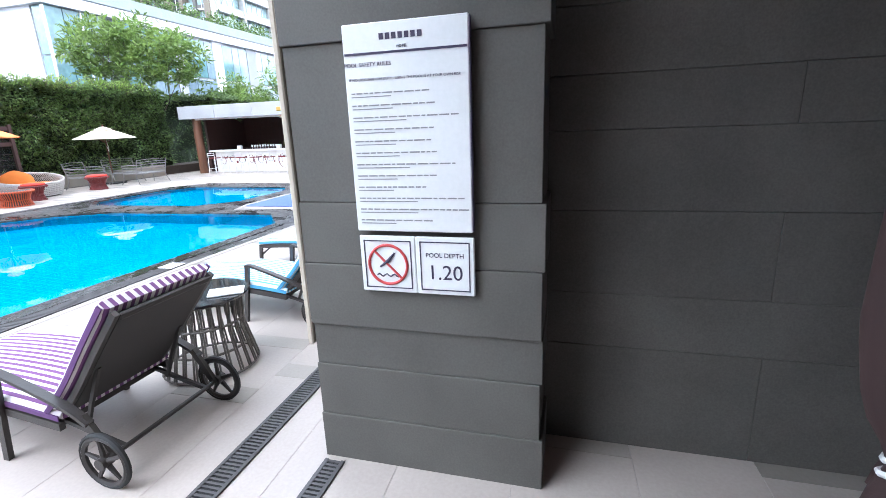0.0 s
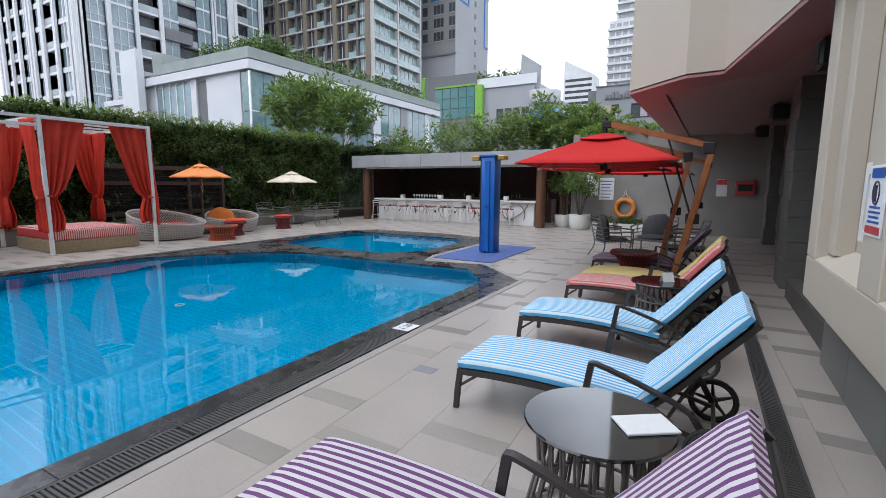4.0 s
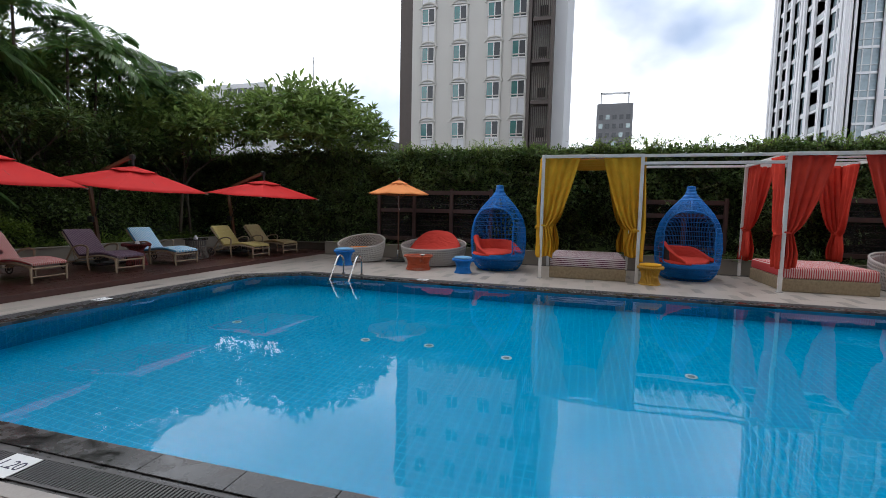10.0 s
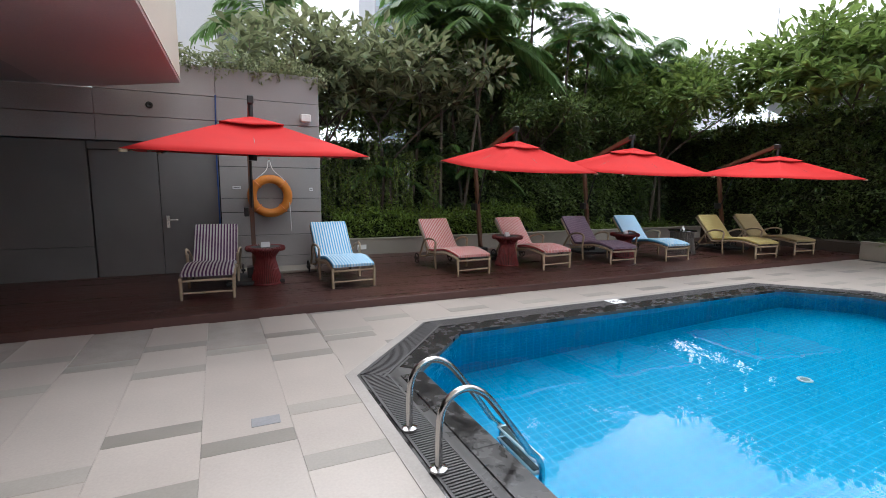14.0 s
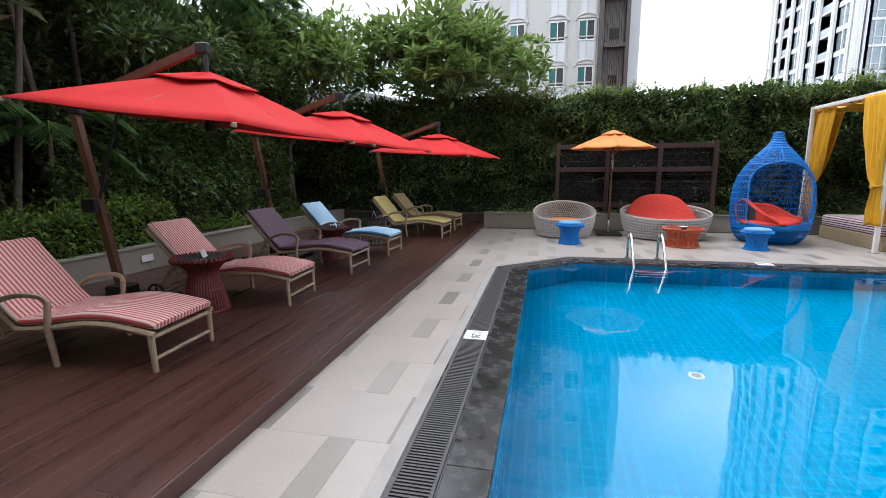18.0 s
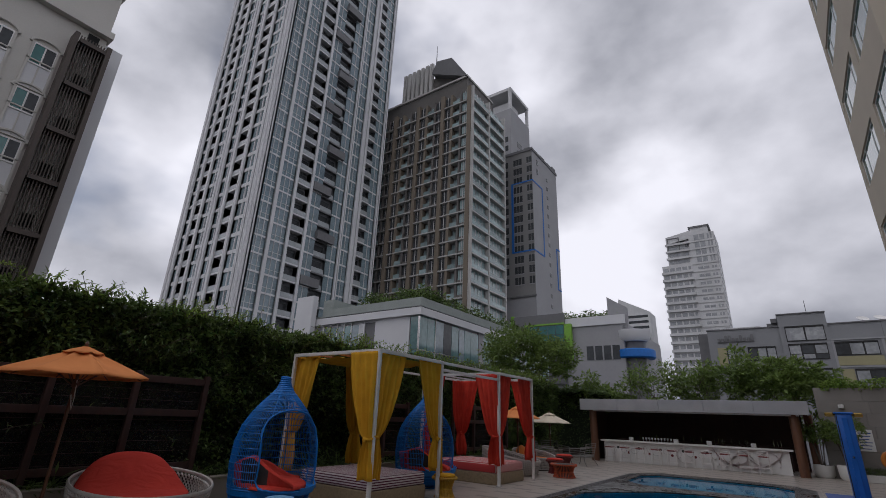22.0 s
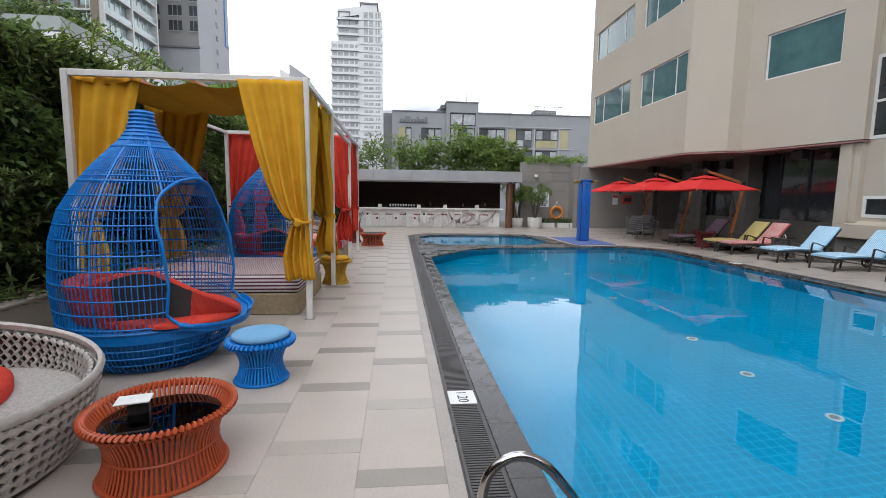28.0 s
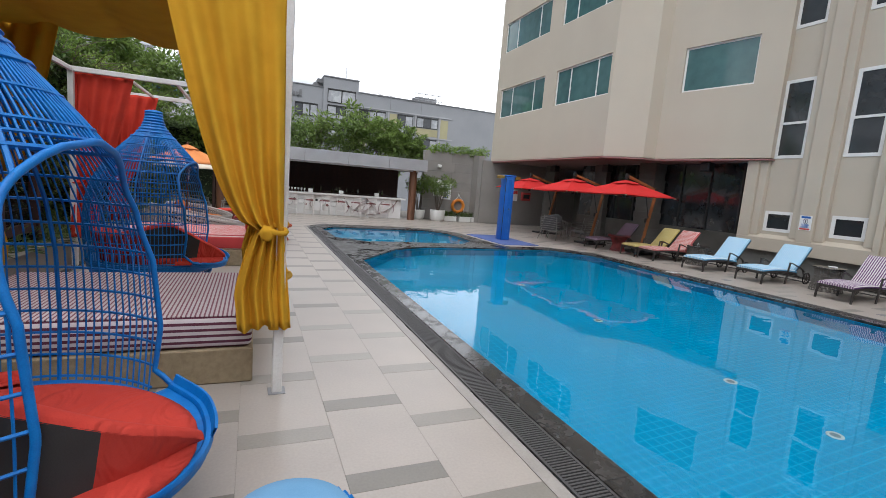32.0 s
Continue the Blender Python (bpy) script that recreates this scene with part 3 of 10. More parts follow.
# inner edge of the coping of the large pool, and of the small one
MAIN = [(-4.14, -4.78), (-4.29, 2.5), (-4.32, 7.45), (-5.05, 8.35), (-9.0, 8.25), (-10.0, 7.75), (-11.22, 6.1), (-11.26, -4.88), (-10.56, -5.63), (-4.95, -5.63)]
SMALL = [(-6.95, 9.85), (-6.95, 11.75), (-7.45, 12.45), (-10.75, 12.55), (-11.25, 11.8), (-11.15, 9.7), (-10.5, 9.05), (-7.6, 9.1)]
# outer edge of the dark coping and drain round both
RIM = [(-3.63, -4.90), (-3.86, 2.5), (-3.90, 5.0), (-3.87, 7.80), (-4.97, 8.88), (-6.20, 8.70), (-6.42, 9.4), (-6.42, 12.1), (-6.95, 13.0), (-8.2, 13.40), (-10.95, 13.40), (-11.66, 12.4), (-11.70, -5.00), (-10.62, -6.13), (-4.71, -6.11)]


def ring_slab(outer, holes, z0, z1):
    """A flat slab with holes."""
    bm = bmesh.new()
    edges = []
    for loop in (outer, *holes):
        vs = [bm.verts.new((x, y, z1)) for x, y in loop]
        edges += [bm.edges.new((vs[i], vs[(i + 1) % len(vs)])) for i in range(len(vs))]
    bmesh.ops.triangle_fill(bm, edges=edges, use_beauty=True)
    top = bm.faces[:]
    got = bmesh.ops.extrude_face_region(bm, geom=top)
    for w in got["geom"]:
        if isinstance(w, bmesh.types.BMVert):
            w.co.z = z0
    bmesh.ops.recalc_face_normals(bm, faces=bm.faces[:])
    g = Geo()
    bm.verts.index_update()
    g.add([tuple(w.co) for w in bm.verts], [tuple(w.index for w in q.verts) for q in bm.faces])
    bm.free()
    return g


def with_uv(ob):
    """Lays a flat map over a mesh, in metres, by the way each face looks."""
    me = ob.data
    uv = me.uv_layers.new(name="UVMap")
    for p in me.polygons:
        nx, ny, nz = (abs(c) for c in p.normal)
        for li in p.loop_indices:
            x, y, z = me.vertices[me.loops[li].vertex_index].co
            uv.data[li].uv = (x, y) if nz > 0.5 else ((y, z) if nx > ny else (x, z))
    return ob


structure("ground", Geo().box(-900, 900, -900, 900, -10.5, -10), M_ASPHALT, "dark city ground far below the pool terrace", "ground")
structure("terrace_slab", ring_slab([(-16.9, -14.5), (9.0, -14.5), (9.0, 24.0), (-16.9, 24.0)], [RIM], -0.30, -0.004), M_GROUT, "grey bedding of the terrace paving", "floor")
structure("terrace_base", Geo().box(-16.9, 9.0, -14.5, 24.0, -10, -1.25), M_PLANTER, "plain rendered podium under the terrace", "wall")
for nm, loop in (("main", MAIN), ("small", SMALL)):
    zb = POOL_Z if nm == "main" else -0.70
    g = Geo().prism(loop, zb - 0.15, zb)
    with_uv(structure("pool_floor_" + nm, g, M_POOL, "blue mosaic tiled pool floor", "pool floor"))
    g = Geo()
    n = len(loop)
    for i in range(n):
        (xa, ya), (xb, yb) = loop[i], loop[(i + 1) % n]
        g.add([(xa, ya, zb), (xb, yb, zb), (xb, yb, -0.03), (xa, ya, -0.03)], [(0, 3, 2, 1)])
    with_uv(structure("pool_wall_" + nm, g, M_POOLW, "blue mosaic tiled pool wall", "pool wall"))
    g = Geo()
    xs, ys = [p[0] for p in loop], [p[1] for p in loop]
    g.add([(x, y, WATER_Z) for x, y in loop], [tuple(range(n))])
    w = structure("pool_water_" + nm, g, M_WATER, "clear blue rippling pool water", "water")
    w.visible_shadow = False
# wave relief on the water
wt = M_WATER.node_tree
w_noise = wt.nodes.new("ShaderNodeTexNoise")
w_noise.inputs["Scale"].default_value, w_noise.inputs["Detail"].default_value = 1.6, 2.0
w_coord = wt.nodes.new("ShaderNodeTexCoord")
w_bump = wt.nodes.new("ShaderNodeBump")
w_bump.inputs["Strength"].default_value, w_bump.inputs["Distance"].default_value = 0.10, 0.03
wt.links.new(w_coord.outputs["Object"], w_noise.inputs["Vector"])
wt.links.new(w_noise.outputs["Fac"], w_bump.inputs["Height"])
for nd in wt.nodes:
    if nd.type in ("BSDF_GLOSSY", "FRESNEL"):
        wt.links.new(w_bump.outputs[0], nd.inputs["Normal"])

structure("pool_coping", ring_slab(RIM, [MAIN, SMALL], -0.03, 0.004), M_KERB, "wet black granite pool coping", "coping")
# pale strip between coping and paving, mitred at the corners
def offset_loop(loop, d):
    out = []
    n = len(loop)
    area = sum(loop[i - 1][0] * loop[i][1] - loop[i][0] * loop[i - 1][1] for i in range(n))
    sg = 1 if area > 0 else -1
    for i in range(n):
        p, c, q = (Vector(loop[k % n]) for k in (i - 1, i, i + 1))
        e, f = (c - p).normalized(), (q - c).normalized()
        na, nb = Vector((e.y, -e.x)) * sg, Vector((f.y, -f.x)) * sg
        m = (na + nb).normalized()
        out.append(tuple(c + m * (d / max(0.35, m.dot(na)))))
    return out


g = ring_slab(offset_loop(RIM, 0.09), [offset_loop(RIM, 0.001)], 0.0, 0.0065)
structure("coping_trim", g, M_TRIM, "pale stone strip beside the black coping", "trim")


def grate(name, a, b, width, label, pitch=0.025, up=0.0):
    """A drain cover: two side rails and cross bars over a dark gutter, from a to b, width to its left."""
    a, b = Vector((*a, 0)), Vector((*b, 0))
    ln = (b - a).length
    t = thing(name, label, "drain grate", Matrix.Translation(a + Vector((0, 0, up))) @ Matrix.Rotation(math.atan2((b - a).y, (b - a).x), 4, "Z"))
    part("gutter", Geo().box(0, ln, 0, width, 0.0045, 0.006), M_DARK, t)
    part("rail", Geo().box(0, ln, 0, 0.018, 0.006, 0.013), M_GRATE, t)
    part("rail", Geo().box(0, ln, width - 0.018, width, 0.006, 0.013), M_GRATE, t)
    n = int(ln / pitch)
    v, f = [], []
    g = Geo()
    for i in range(n):
        x = (i + 0.25) * pitch
        g.box(x, x + pitch * 0.55, 0.019, width - 0.019, 0.0065, 0.012)
    tagged(part("grate_bar", g, M_GRATE, t), kind="stuff")
    return t


GW = 0.22
grate("pool_drain_east", (-3.655, -4.86), (-3.875, 2.5), GW, "dark slotted overflow grate along the pool edge")
grate("pool_drain_east", (-3.876, 2.504), (-3.915, 5.0), GW, "dark slotted overflow grate along the pool edge")
grate("pool_drain_west", (-11.645, 12.0), (-11.69, -4.96), GW, "dark slotted overflow grate along the pool edge")
grate("pool_drain_south", (-10.58, -6.115), (-4.75, -6.095), GW, "dark slotted overflow grate along the pool edge")
grate("pool_drain_corner", (-4.69, -6.085), (-3.66, -4.90), GW, "dark slotted overflow grate at the cut pool corner", up=0.002)
grate("pool_drain_corner", (-11.68, -4.99), (-10.61, -6.11), GW, "dark slotted overflow grate at the cut pool corner", up=0.002)
grate("floor_drain", (-0.75, 0.4), (-0.92, 12.6), 0.13, "narrow dark floor drain beside the hotel wall")
grate("floor_drain_short", (-0.32, 0.2), (-0.32, 2.20), 0.10, "short dark floor drain ending at the pillar")
grate("floor_drain_west", (-15.74, 16.0), (-15.74, -6.9), 0.11, "narrow dark floor drain beside the planter wall")

# paving: large beige tiles with a darker strip between them, in staggered columns
TX, TY, TS = 0.5445, 0.884, 0.16
LEAN = -0.033
EAST_X = -4.0


def inside(x, y, loop):
    hit = False
    for i in range(len(loop)):
        (xa, ya), (xb, yb) = loop[i], loop[i - 1]
        if (ya > y) != (yb > y) and x < (xb - xa) * (y - ya) / (yb - ya) + xa:
            hit = not hit
    return hit


def clear_of_pool(x0, x1, y0, y1):
    pts = [(x0 + (x1 - x0) * i / 2, y0 + (y1 - y0) * j / 2) for i in range(3) for j in range(3)]
    return not any(inside(x, y, RIM) for x, y in pts)


def cut_to_rim(x0, x1, y0, y1):
    """Pieces of a tile that lie outside the coping."""
    if clear_of_pool(x0, x1, y0, y1):
        return [(x0, x1, y0, y1)]
    nx, ny = max(1, round((x1 - x0) / 0.045)), max(1, round((y1 - y0) / 0.045))
    rows = []
    for j in range(ny):
        ya, yb = y0 + (y1 - y0) * j / ny, y0 + (y1 - y0) * (j + 1) / ny
        free = [not inside(x0 + (x1 - x0) * (i + 0.5) / nx, (ya + yb) / 2, RIM) for i in range(nx)]
        i = 0
        while i < nx:
            if free[i]:
                k = i
                while k < nx and free[k]:
                    k += 1
                rows.append((x0 + (x1 - x0) * i / nx, x0 + (x1 - x0) * k / nx, ya, yb))
                i = k
            else:
                i += 1
    return rows


PAVING = thing("paving", "pale beige stone paving with darker inset strips", "paving", kind="structure")
def tile_mesh(w, h, top, material, lean=0.0):
    g = Geo().slab(-w / 2 + 0.0006, w / 2 - 0.0006, -h / 2 + 0.0006, h / 2 - 0.0006, -0.012, top, 0.001)
    g.v = [(x + lean * y, y, z) for x, y, z in g.v]
    return g.data("tile", material)


# west and south: straight columns, strips every TY, shifted in every second column
TILES = []
for ci in range(-8, 36):
    x0 = -12.27 + ci * TX
    off = (-0.30, -0.845)[ci % 2]
    for ri in range(-9, 24):
        yb = off + ri * TY
        TILES.append((x0 + TX / 2, yb, TX, TS, True, 0.0))
        TILES.append((x0 + TX / 2, yb + TY / 2, TX, TY - TS, False, 0.0))
# east: columns lean with the pool edge; strips come singly or in pairs, 0.69 and 1.085 apart
EX = 0.535
for ci in range(-2, 17):
    xc = -3.30 + (ci + 0.5) * EX
    for ri in range(-7, 10):
        yb = (2.93, 2.605)[ci % 2] + ri * 1.775
        for y0, gap in (((yb, 0.69), (yb + 0.69, 1.085)) if ci % 2 else ((yb, 1.775),)):
            for y, h, dark in ((y0, TS, True), (y0 + gap / 2, gap - TS, False)):
                TILES.append((xc + LEAN * (y - 3.0), y, EX, h, dark, LEAN))
tile_cache = {}
rest_big, rest_strip = Geo(), Geo()
near_count = {True: 0, False: 0}
for x, y, w, h, dark, lean in TILES:
    if not (-15.79 < x - w / 2 and x + w / 2 < 5.2 and -7.6 < y - h / 2 and y + h / 2 < 18.5):
        continue
    # the two layings meet where the pool or a straight joint parts them
    edge = EAST_X + LEAN * (y + 4.0)
    if (lean and x < edge) or (not lean and x - w / 2 > edge):
        continue
    x0, x1, y0, y1 = x - w / 2, x + w / 2, y - h / 2, y + h / 2
    if clear_of_pool(x0, x1, y0, y1):
        close = (x < -11.6 and y < 4.2) or (x > -3.9 and y < 5.0) or (y < -5.9)
        if close and near_count[dark] < 290:
            near_count[dark] += 1
            key = (round(w, 4), round(h, 4), dark, lean)
            if key not in tile_cache:
                tile_cache[key] = tile_mesh(w, h, (0.0006 if dark else 0.0) + (0.002 if lean else 0.0), M_TILE_DARK if dark else M_TILE, lean)
            ob = part("tile", tile_cache[key], None, PAVING)
            ob.location = (x, y, 0)
        else:
            one = Geo().slab(x0 + 0.001, x1 - 0.001, y0 + 0.001, y1 - 0.001, -0.012, 0.002 if lean else 0.0, 0.002)
            (rest_strip if dark else rest_big).add([(vx + lean * (vy - y), vy, vz) for vx, vy, vz in one.v], one.f)
    else:
        for a, b, c, d in cut_to_rim(x0, x1, y0, y1):
            (rest_strip if dark else rest_big).box(a, b, c, d, -0.011, 0.001 if lean else -0.001)
tagged(part("tiles_far", rest_big, M_TILE, PAVING), kind="stuff")
tagged(part("strips_far", rest_strip, M_TILE_DARK, PAVING), kind="stuff")

# granite slabs between grate and water, laid end to end
COPING = thing("coping_stones", "dark wet granite slabs along the pool edge", "coping", kind="structure")
for (xa, ya), (xb, yb), w in (((-4.16, -4.75), (-4.29, 2.5), 0.20), ((-4.29, 2.5), (-4.325, 7.4), 0.22), ((-11.26, -4.85), (-11.22, 6.05), 0.20), ((-10.52, -5.63), (-4.99, -5.63), 0.235), ((-4.93, -5.615), (-4.16, -4.80), 0.20), ((-11.25, -4.9), (-10.58, -5.61), 0.20)):
    ln = math.hypot(xb - xa, yb - ya)
    n = max(1, round(ln / 0.6))
    out = 1 if (yb - ya) * (xa + 7.7) - (xb - xa) * (ya - 1.0) > 0 else -1
    me = Geo().slab(0.0015, ln / n - 0.0015, 0, w, 0.001, 0.010, 0.003).data("coping_stone", M_KERB)
    flip = Matrix.Identity(4) if out < 0 else Matrix.Scale(-1, 4, (0, 1, 0))
    for k in range(n):
        u = k / n
        ob = part("coping_stone", me, None, COPING)
        ob.matrix_basis = Matrix.Translation((xa + (xb - xa) * u, ya + (yb - ya) * u, 0.0035)) @ Matrix.Rotation(math.atan2(yb - ya, xb - xa), 4, "Z") @ flip

# timber deck on the south side
DECK_Y, DECK_Z = -7.02, 0.10
DECK = thing("timber_deck", "dark reddish-brown timber sunbathing deck", "deck", kind="structure")
bw = 0.142
dx0, dx1 = -15.9, 3.5
part("deck_edge", Geo().rbox(dx0, dx1, DECK_Y - 0.02, DECK_Y, -0.01, DECK_Z + 0.001, 0.004), M_DECKEDGE, DECK)
part("deck_underside", Geo().box(dx0 + 0.01, dx1 - 0.01, DECK_Y - 4.3, DECK_Y - 0.021, -0.01, DECK_Z - 0.03), M_DARK, DECK)
for i in range(28):
    y1 = DECK_Y - 0.022 - i * bw
    xx = dx0 + random.random() * 2.0
    x_prev = dx0
    while x_prev < dx1:
        x_next = min(dx1, x_prev + 3.4 + random.random() * 1.2 if x_prev > dx0 else xx + 2.0)
        part("board", Geo().slab(x_prev + 0.001, x_next - 0.001, y1 - bw + 0.0015, y1, DECK_Z - 0.028, DECK_Z, 0.0015), M_WOODDECK, DECK)
        x_prev = x_next

# ---- hotel, walls, bar shell ----
def wall_with_openings(name, axis_pts, z0, z1, thick, openings, material, label):
    """A straight wall from a to b; openings are (start, end, low, high) along it. It stands thick to the right of the way a to b."""
    (xa, ya), (xb, yb) = axis_pts
    ln = math.hypot(xb - xa, yb - ya)
    us = sorted({0.0, ln, *(k for o in openings for k in o[:2])})
    zs = sorted({z0, z1, *(k for o in openings for k in o[2:])})
    g = Geo()
    for i in range(len(us) - 1):
        j = 0
        while j < len(zs) - 1:
            um, k = (us[i] + us[i + 1]) / 2, j
            while k < len(zs) - 1 and not any(o[0] < um < o[1] and o[2] < (zs[k] + zs[k + 1]) / 2 < o[3] for o in openings):
                k += 1
            if k > j:
                g.box(us[i], us[i + 1], -thick, 0, zs[j], zs[k])
            j = max(k, j + 1)
    ob = structure(name, g, material, label, "wall")
    ob.matrix_basis = Matrix.Translation((xa, ya, 0)) @ Matrix.Rotation(math.atan2(yb - ya, xb - xa), 4, "Z")
    return ob


def window_in(wall, name, o, depth, bars, frame_mat, pane_mat, label, split=0.0):
    """A window set in an opening (start, end, low, high) of a wall."""
    u0, u1, z0, z1 = o
    t = thing(name, label, "window", wall.matrix_basis, kind="structure")
    fw = 0.08 if depth < 0.05 else 0.05
    part("window_frame", Geo().box(u0, u1, -depth - 0.05, -depth, z0, z0 + fw).box(u0, u1, -depth - 0.05, -depth, z1 - fw, z1).box(u0, u0 + fw, -depth - 0.05, -depth, z0 + fw, z1 - fw).box(u1 - fw, u1, -depth - 0.05, -depth, z0 + fw, z1 - fw), frame_mat, t)
    cuts = [u0 + fw] + [u0 + (u1 - u0) * b for b in bars] + [u1 - fw]
    for i in range(len(cuts) - 1):
        if i:
            part("mullion", Geo().box(cuts[i] - 0.025, cuts[i] + 0.025, -depth - 0.045, -depth - 0.003, z0 + fw, z1 - fw), frame_mat, t)
        lows = [z0 + fw, z0 + (z1 - z0) * split, z1 - fw] if split else [z0 + fw, z1 - fw]
        for j in range(len(lows) - 1):
            part("pane", Geo().box(cuts[i] + 0.001, cuts[i + 1] - 0.001, -depth - 0.03, -depth - 0.02, lows[j], lows[j + 1]), pane_mat, t)
        if split:
            part("transom", Geo().box(cuts[i], cuts[i + 1], -depth - 0.048, -depth + 0.01, lows[1] - 0.03, lows[1] + 0.03), frame_mat, t)
    return t


TOP = 24.0
FL = 3.05
# upper floors of the hotel: bay outline, walked so that the outside lies to the left
BAY = [(-2.50, 17.35), (-2.62, 9.40), (-1.76, 8.52), (-1.30, 8.48), (-0.62, 5.25)]
k = 0
for (a, b), wins in zip(zip(BAY[:-1], BAY[1:]), ([(0.26, 3.95), (4.75, 7.82)], [], [], [(0.55, 2.6)])):
    ops = []
    for fz in range(6):
        for u0, u1 in wins:
            ops.append((u0, u1, FL + 2.0 + fz * 2.97, FL + 3.31 + fz * 2.97))
    k += 1
    w = wall_with_openings("wall_hotel_%d" % k, (b, a), FL, TOP, 0.3, [(math.dist(a, b) - o[1], math.dist(a, b) - o[0], o[2], o[3]) for o in ops], M_BEIGE, "smooth beige rendered hotel wall over the terrace")
    for o in ops:
        oo = (math.dist(a, b) - o[1], math.dist(a, b) - o[0], o[2], o[3])
        window_in(w, "window_hotel", oo, 0.06, (0.23, 0.72) if o[1] - o[0] > 2.5 else (), M_WHITE, M_PANE_HOTEL, "wide hotel window with teal-tinted panes")
structure("wall_hotel_end", Geo().box(-2.5, 9, 17.2, 17.5, FL, TOP), M_BEIGE, "beige end wall of the hotel")
structure("hotel_core", Geo().prism([(-2.1, 17.1), (-2.2, 9.6), (-0.9, 8.6), (-0.1, 5.4), (9, 5.4), (9, 17.1)], FL + 0.3, TOP), M_DARK, "dark rooms behind the hotel windows", "wall")
structure("hotel_soffit", Geo().prism([(-2.48, 17.3), (9, 17.3), (9, 2.6), (-0.35, 2.6), (-0.4, 5.3), (-1.22, 8.55), (-1.72, 8.58), (-2.56, 9.44)], FL - 0.02, FL + 0.02), M_SOFFIT, "smooth pale soffit under the hotel overhang, coloured mauve for red bounced light", "ceiling")
# added strip: carries the red bounced light along the soffit's outer edge
structure("soffit_edge", Geo().prism([(-2.52, 17.3), (-2.48, 17.3), (-2.02, 17.3), (-2.1, 9.7), (-0.75, 8.6), (-0.1, 5.3), (-0.62, 5.25), (-1.30, 8.48), (-1.76, 8.52), (-2.62, 9.40)], FL - 0.06, FL - 0.022), M_SOFFIT_EDGE, "glossy soffit edge strip coloured red for light bounced off the parasols", "ceiling")
# ground floor set back under the overhang
structure("wall_hotel_back", Geo().box(2.6, 2.9, 5.3, 17.3, 0, FL), M_CLAD_DK, "dark recessed wall under the hotel overhang")
for y, xw in ((15.9, -0.08), (12.38, -0.08), (9.66, -0.36)):
    col = thing("column_hotel", "grey stone-clad column with uneven courses under the overhang", "column", kind="structure")
    zc = [0.0, 0.42, 0.70, 1.06, 1.30, 1.72, 2.02, 2.44, 2.70, FL - 0.03]
    for i in range(len(zc) - 1):
        j = 0.012 * ((i * 5) % 3)
        part("stone_course", Geo().rbox(xw + j, 0.19 - j, y - 0.38 + j, y + 0.38 - j, zc[i] + 0.001, zc[i + 1] - 0.001, 0.004), M_PILLAR, col)
structure("wall_hotel_glass_base", Geo().box(0.2, 0.35, 5.4, 13.9, 0, 0.9), M_CLAD_DK, "dark low wall below the restaurant glass")
g = Geo()
for i in range(8):
    y = 5.4 + i * 1.06
    g.box(0.22, 0.32, y, y + 0.06, 0.9, FL - 0.03)
structure("restaurant_frames", g, M_BLACK, "black window frames of the restaurant", "window frame")
structure("restaurant_glass", Geo().box(0.26, 0.275, 5.4, 13.9, 0.9, FL - 0.03), M_PANE_DK, "dark restaurant glass under the overhang", "window")
structure("wall_north_recess", Geo().box(-3.0, 2.6, 17.3, 17.5, 0, FL), M_NWALL, "grey panelled wall at the end of the covered walk")

# ribbed wall beside the first steps: ground floor and the floors above
ops = [(1.96, 2.68, 1.12, 1.66), (0.37, 1.09, 1.12, 1.66)]
ribbed = wall_with_openings("wall_ribbed", ((-0.40, 2.6), (-0.40, 5.86)), 0.0, FL, 0.25, ops, M_BEIGE, "beige ribbed hotel wall with small windows")
for o in ops:
    window_in(ribbed, "window_ribbed", o, -0.015, (), M_WHITE, M_PANE_DK, "small white-framed ground floor window with dark glass")
ops = [(u, u + 0.74, 3.05 + f * 3.3, 5.06 + f * 3.3) for f in range(6) for u in (0.67, 2.26)]
upper = wall_with_openings("wall_ribbed_upper", ((-0.40, 2.3), (-0.40, 5.35)), FL, TOP, 0.25, ops, M_BEIGE, "beige ribbed upper hotel wall with tall windows")
for o in ops:
    window_in(upper, "window_tall", o, -0.015, (), M_WHITE, M_PANE_DK, "tall white-framed window in two lights", split=0.45)
structure("hotel_core_south", Geo().box(-0.1, 9, -3.0, 5.3, FL + 0.1, TOP), M_BEIGE, "beige inner block of the hotel", "wall")
ribs = thing("wall_ribs", "beige stepped pilaster ribs on the hotel wall", "pilaster", kind="structure")
part("dado", Geo().rbox(-0.60, -0.401, 2.60, 5.86, 0.59, 0.93, 0.006), M_BEIGE, ribs)
for y0, y1, top in ((2.60, 2.73, TOP), (3.95, 4.32, TOP), (5.54, 5.86, FL - 0.065)):
    part("pilaster", Geo().rbox(-0.60, -0.401, y0, y1, 0.932, top, 0.008), M_BEIGE, ribs)
for y0, y1 in ((2.732, 2.93), (3.75, 3.948), (4.322, 4.52), (5.34, 5.538)):
    part("rib", Geo().rbox(-0.525, -0.401, y0, y1, 0.99, TOP if y1 < 5.3 else FL - 0.065, 0.006), M_BEIGE, ribs)
part("corner_rib", Geo().rbox(-0.535, -0.437, 2.39, 2.598, 0.59, TOP, 0.006), M_BEIGE, ribs)
part("corner_rib", Geo().rbox(-0.465, -0.4365, 2.238, 2.388, 0.59, TOP, 0.006), M_BEIGE, ribs)
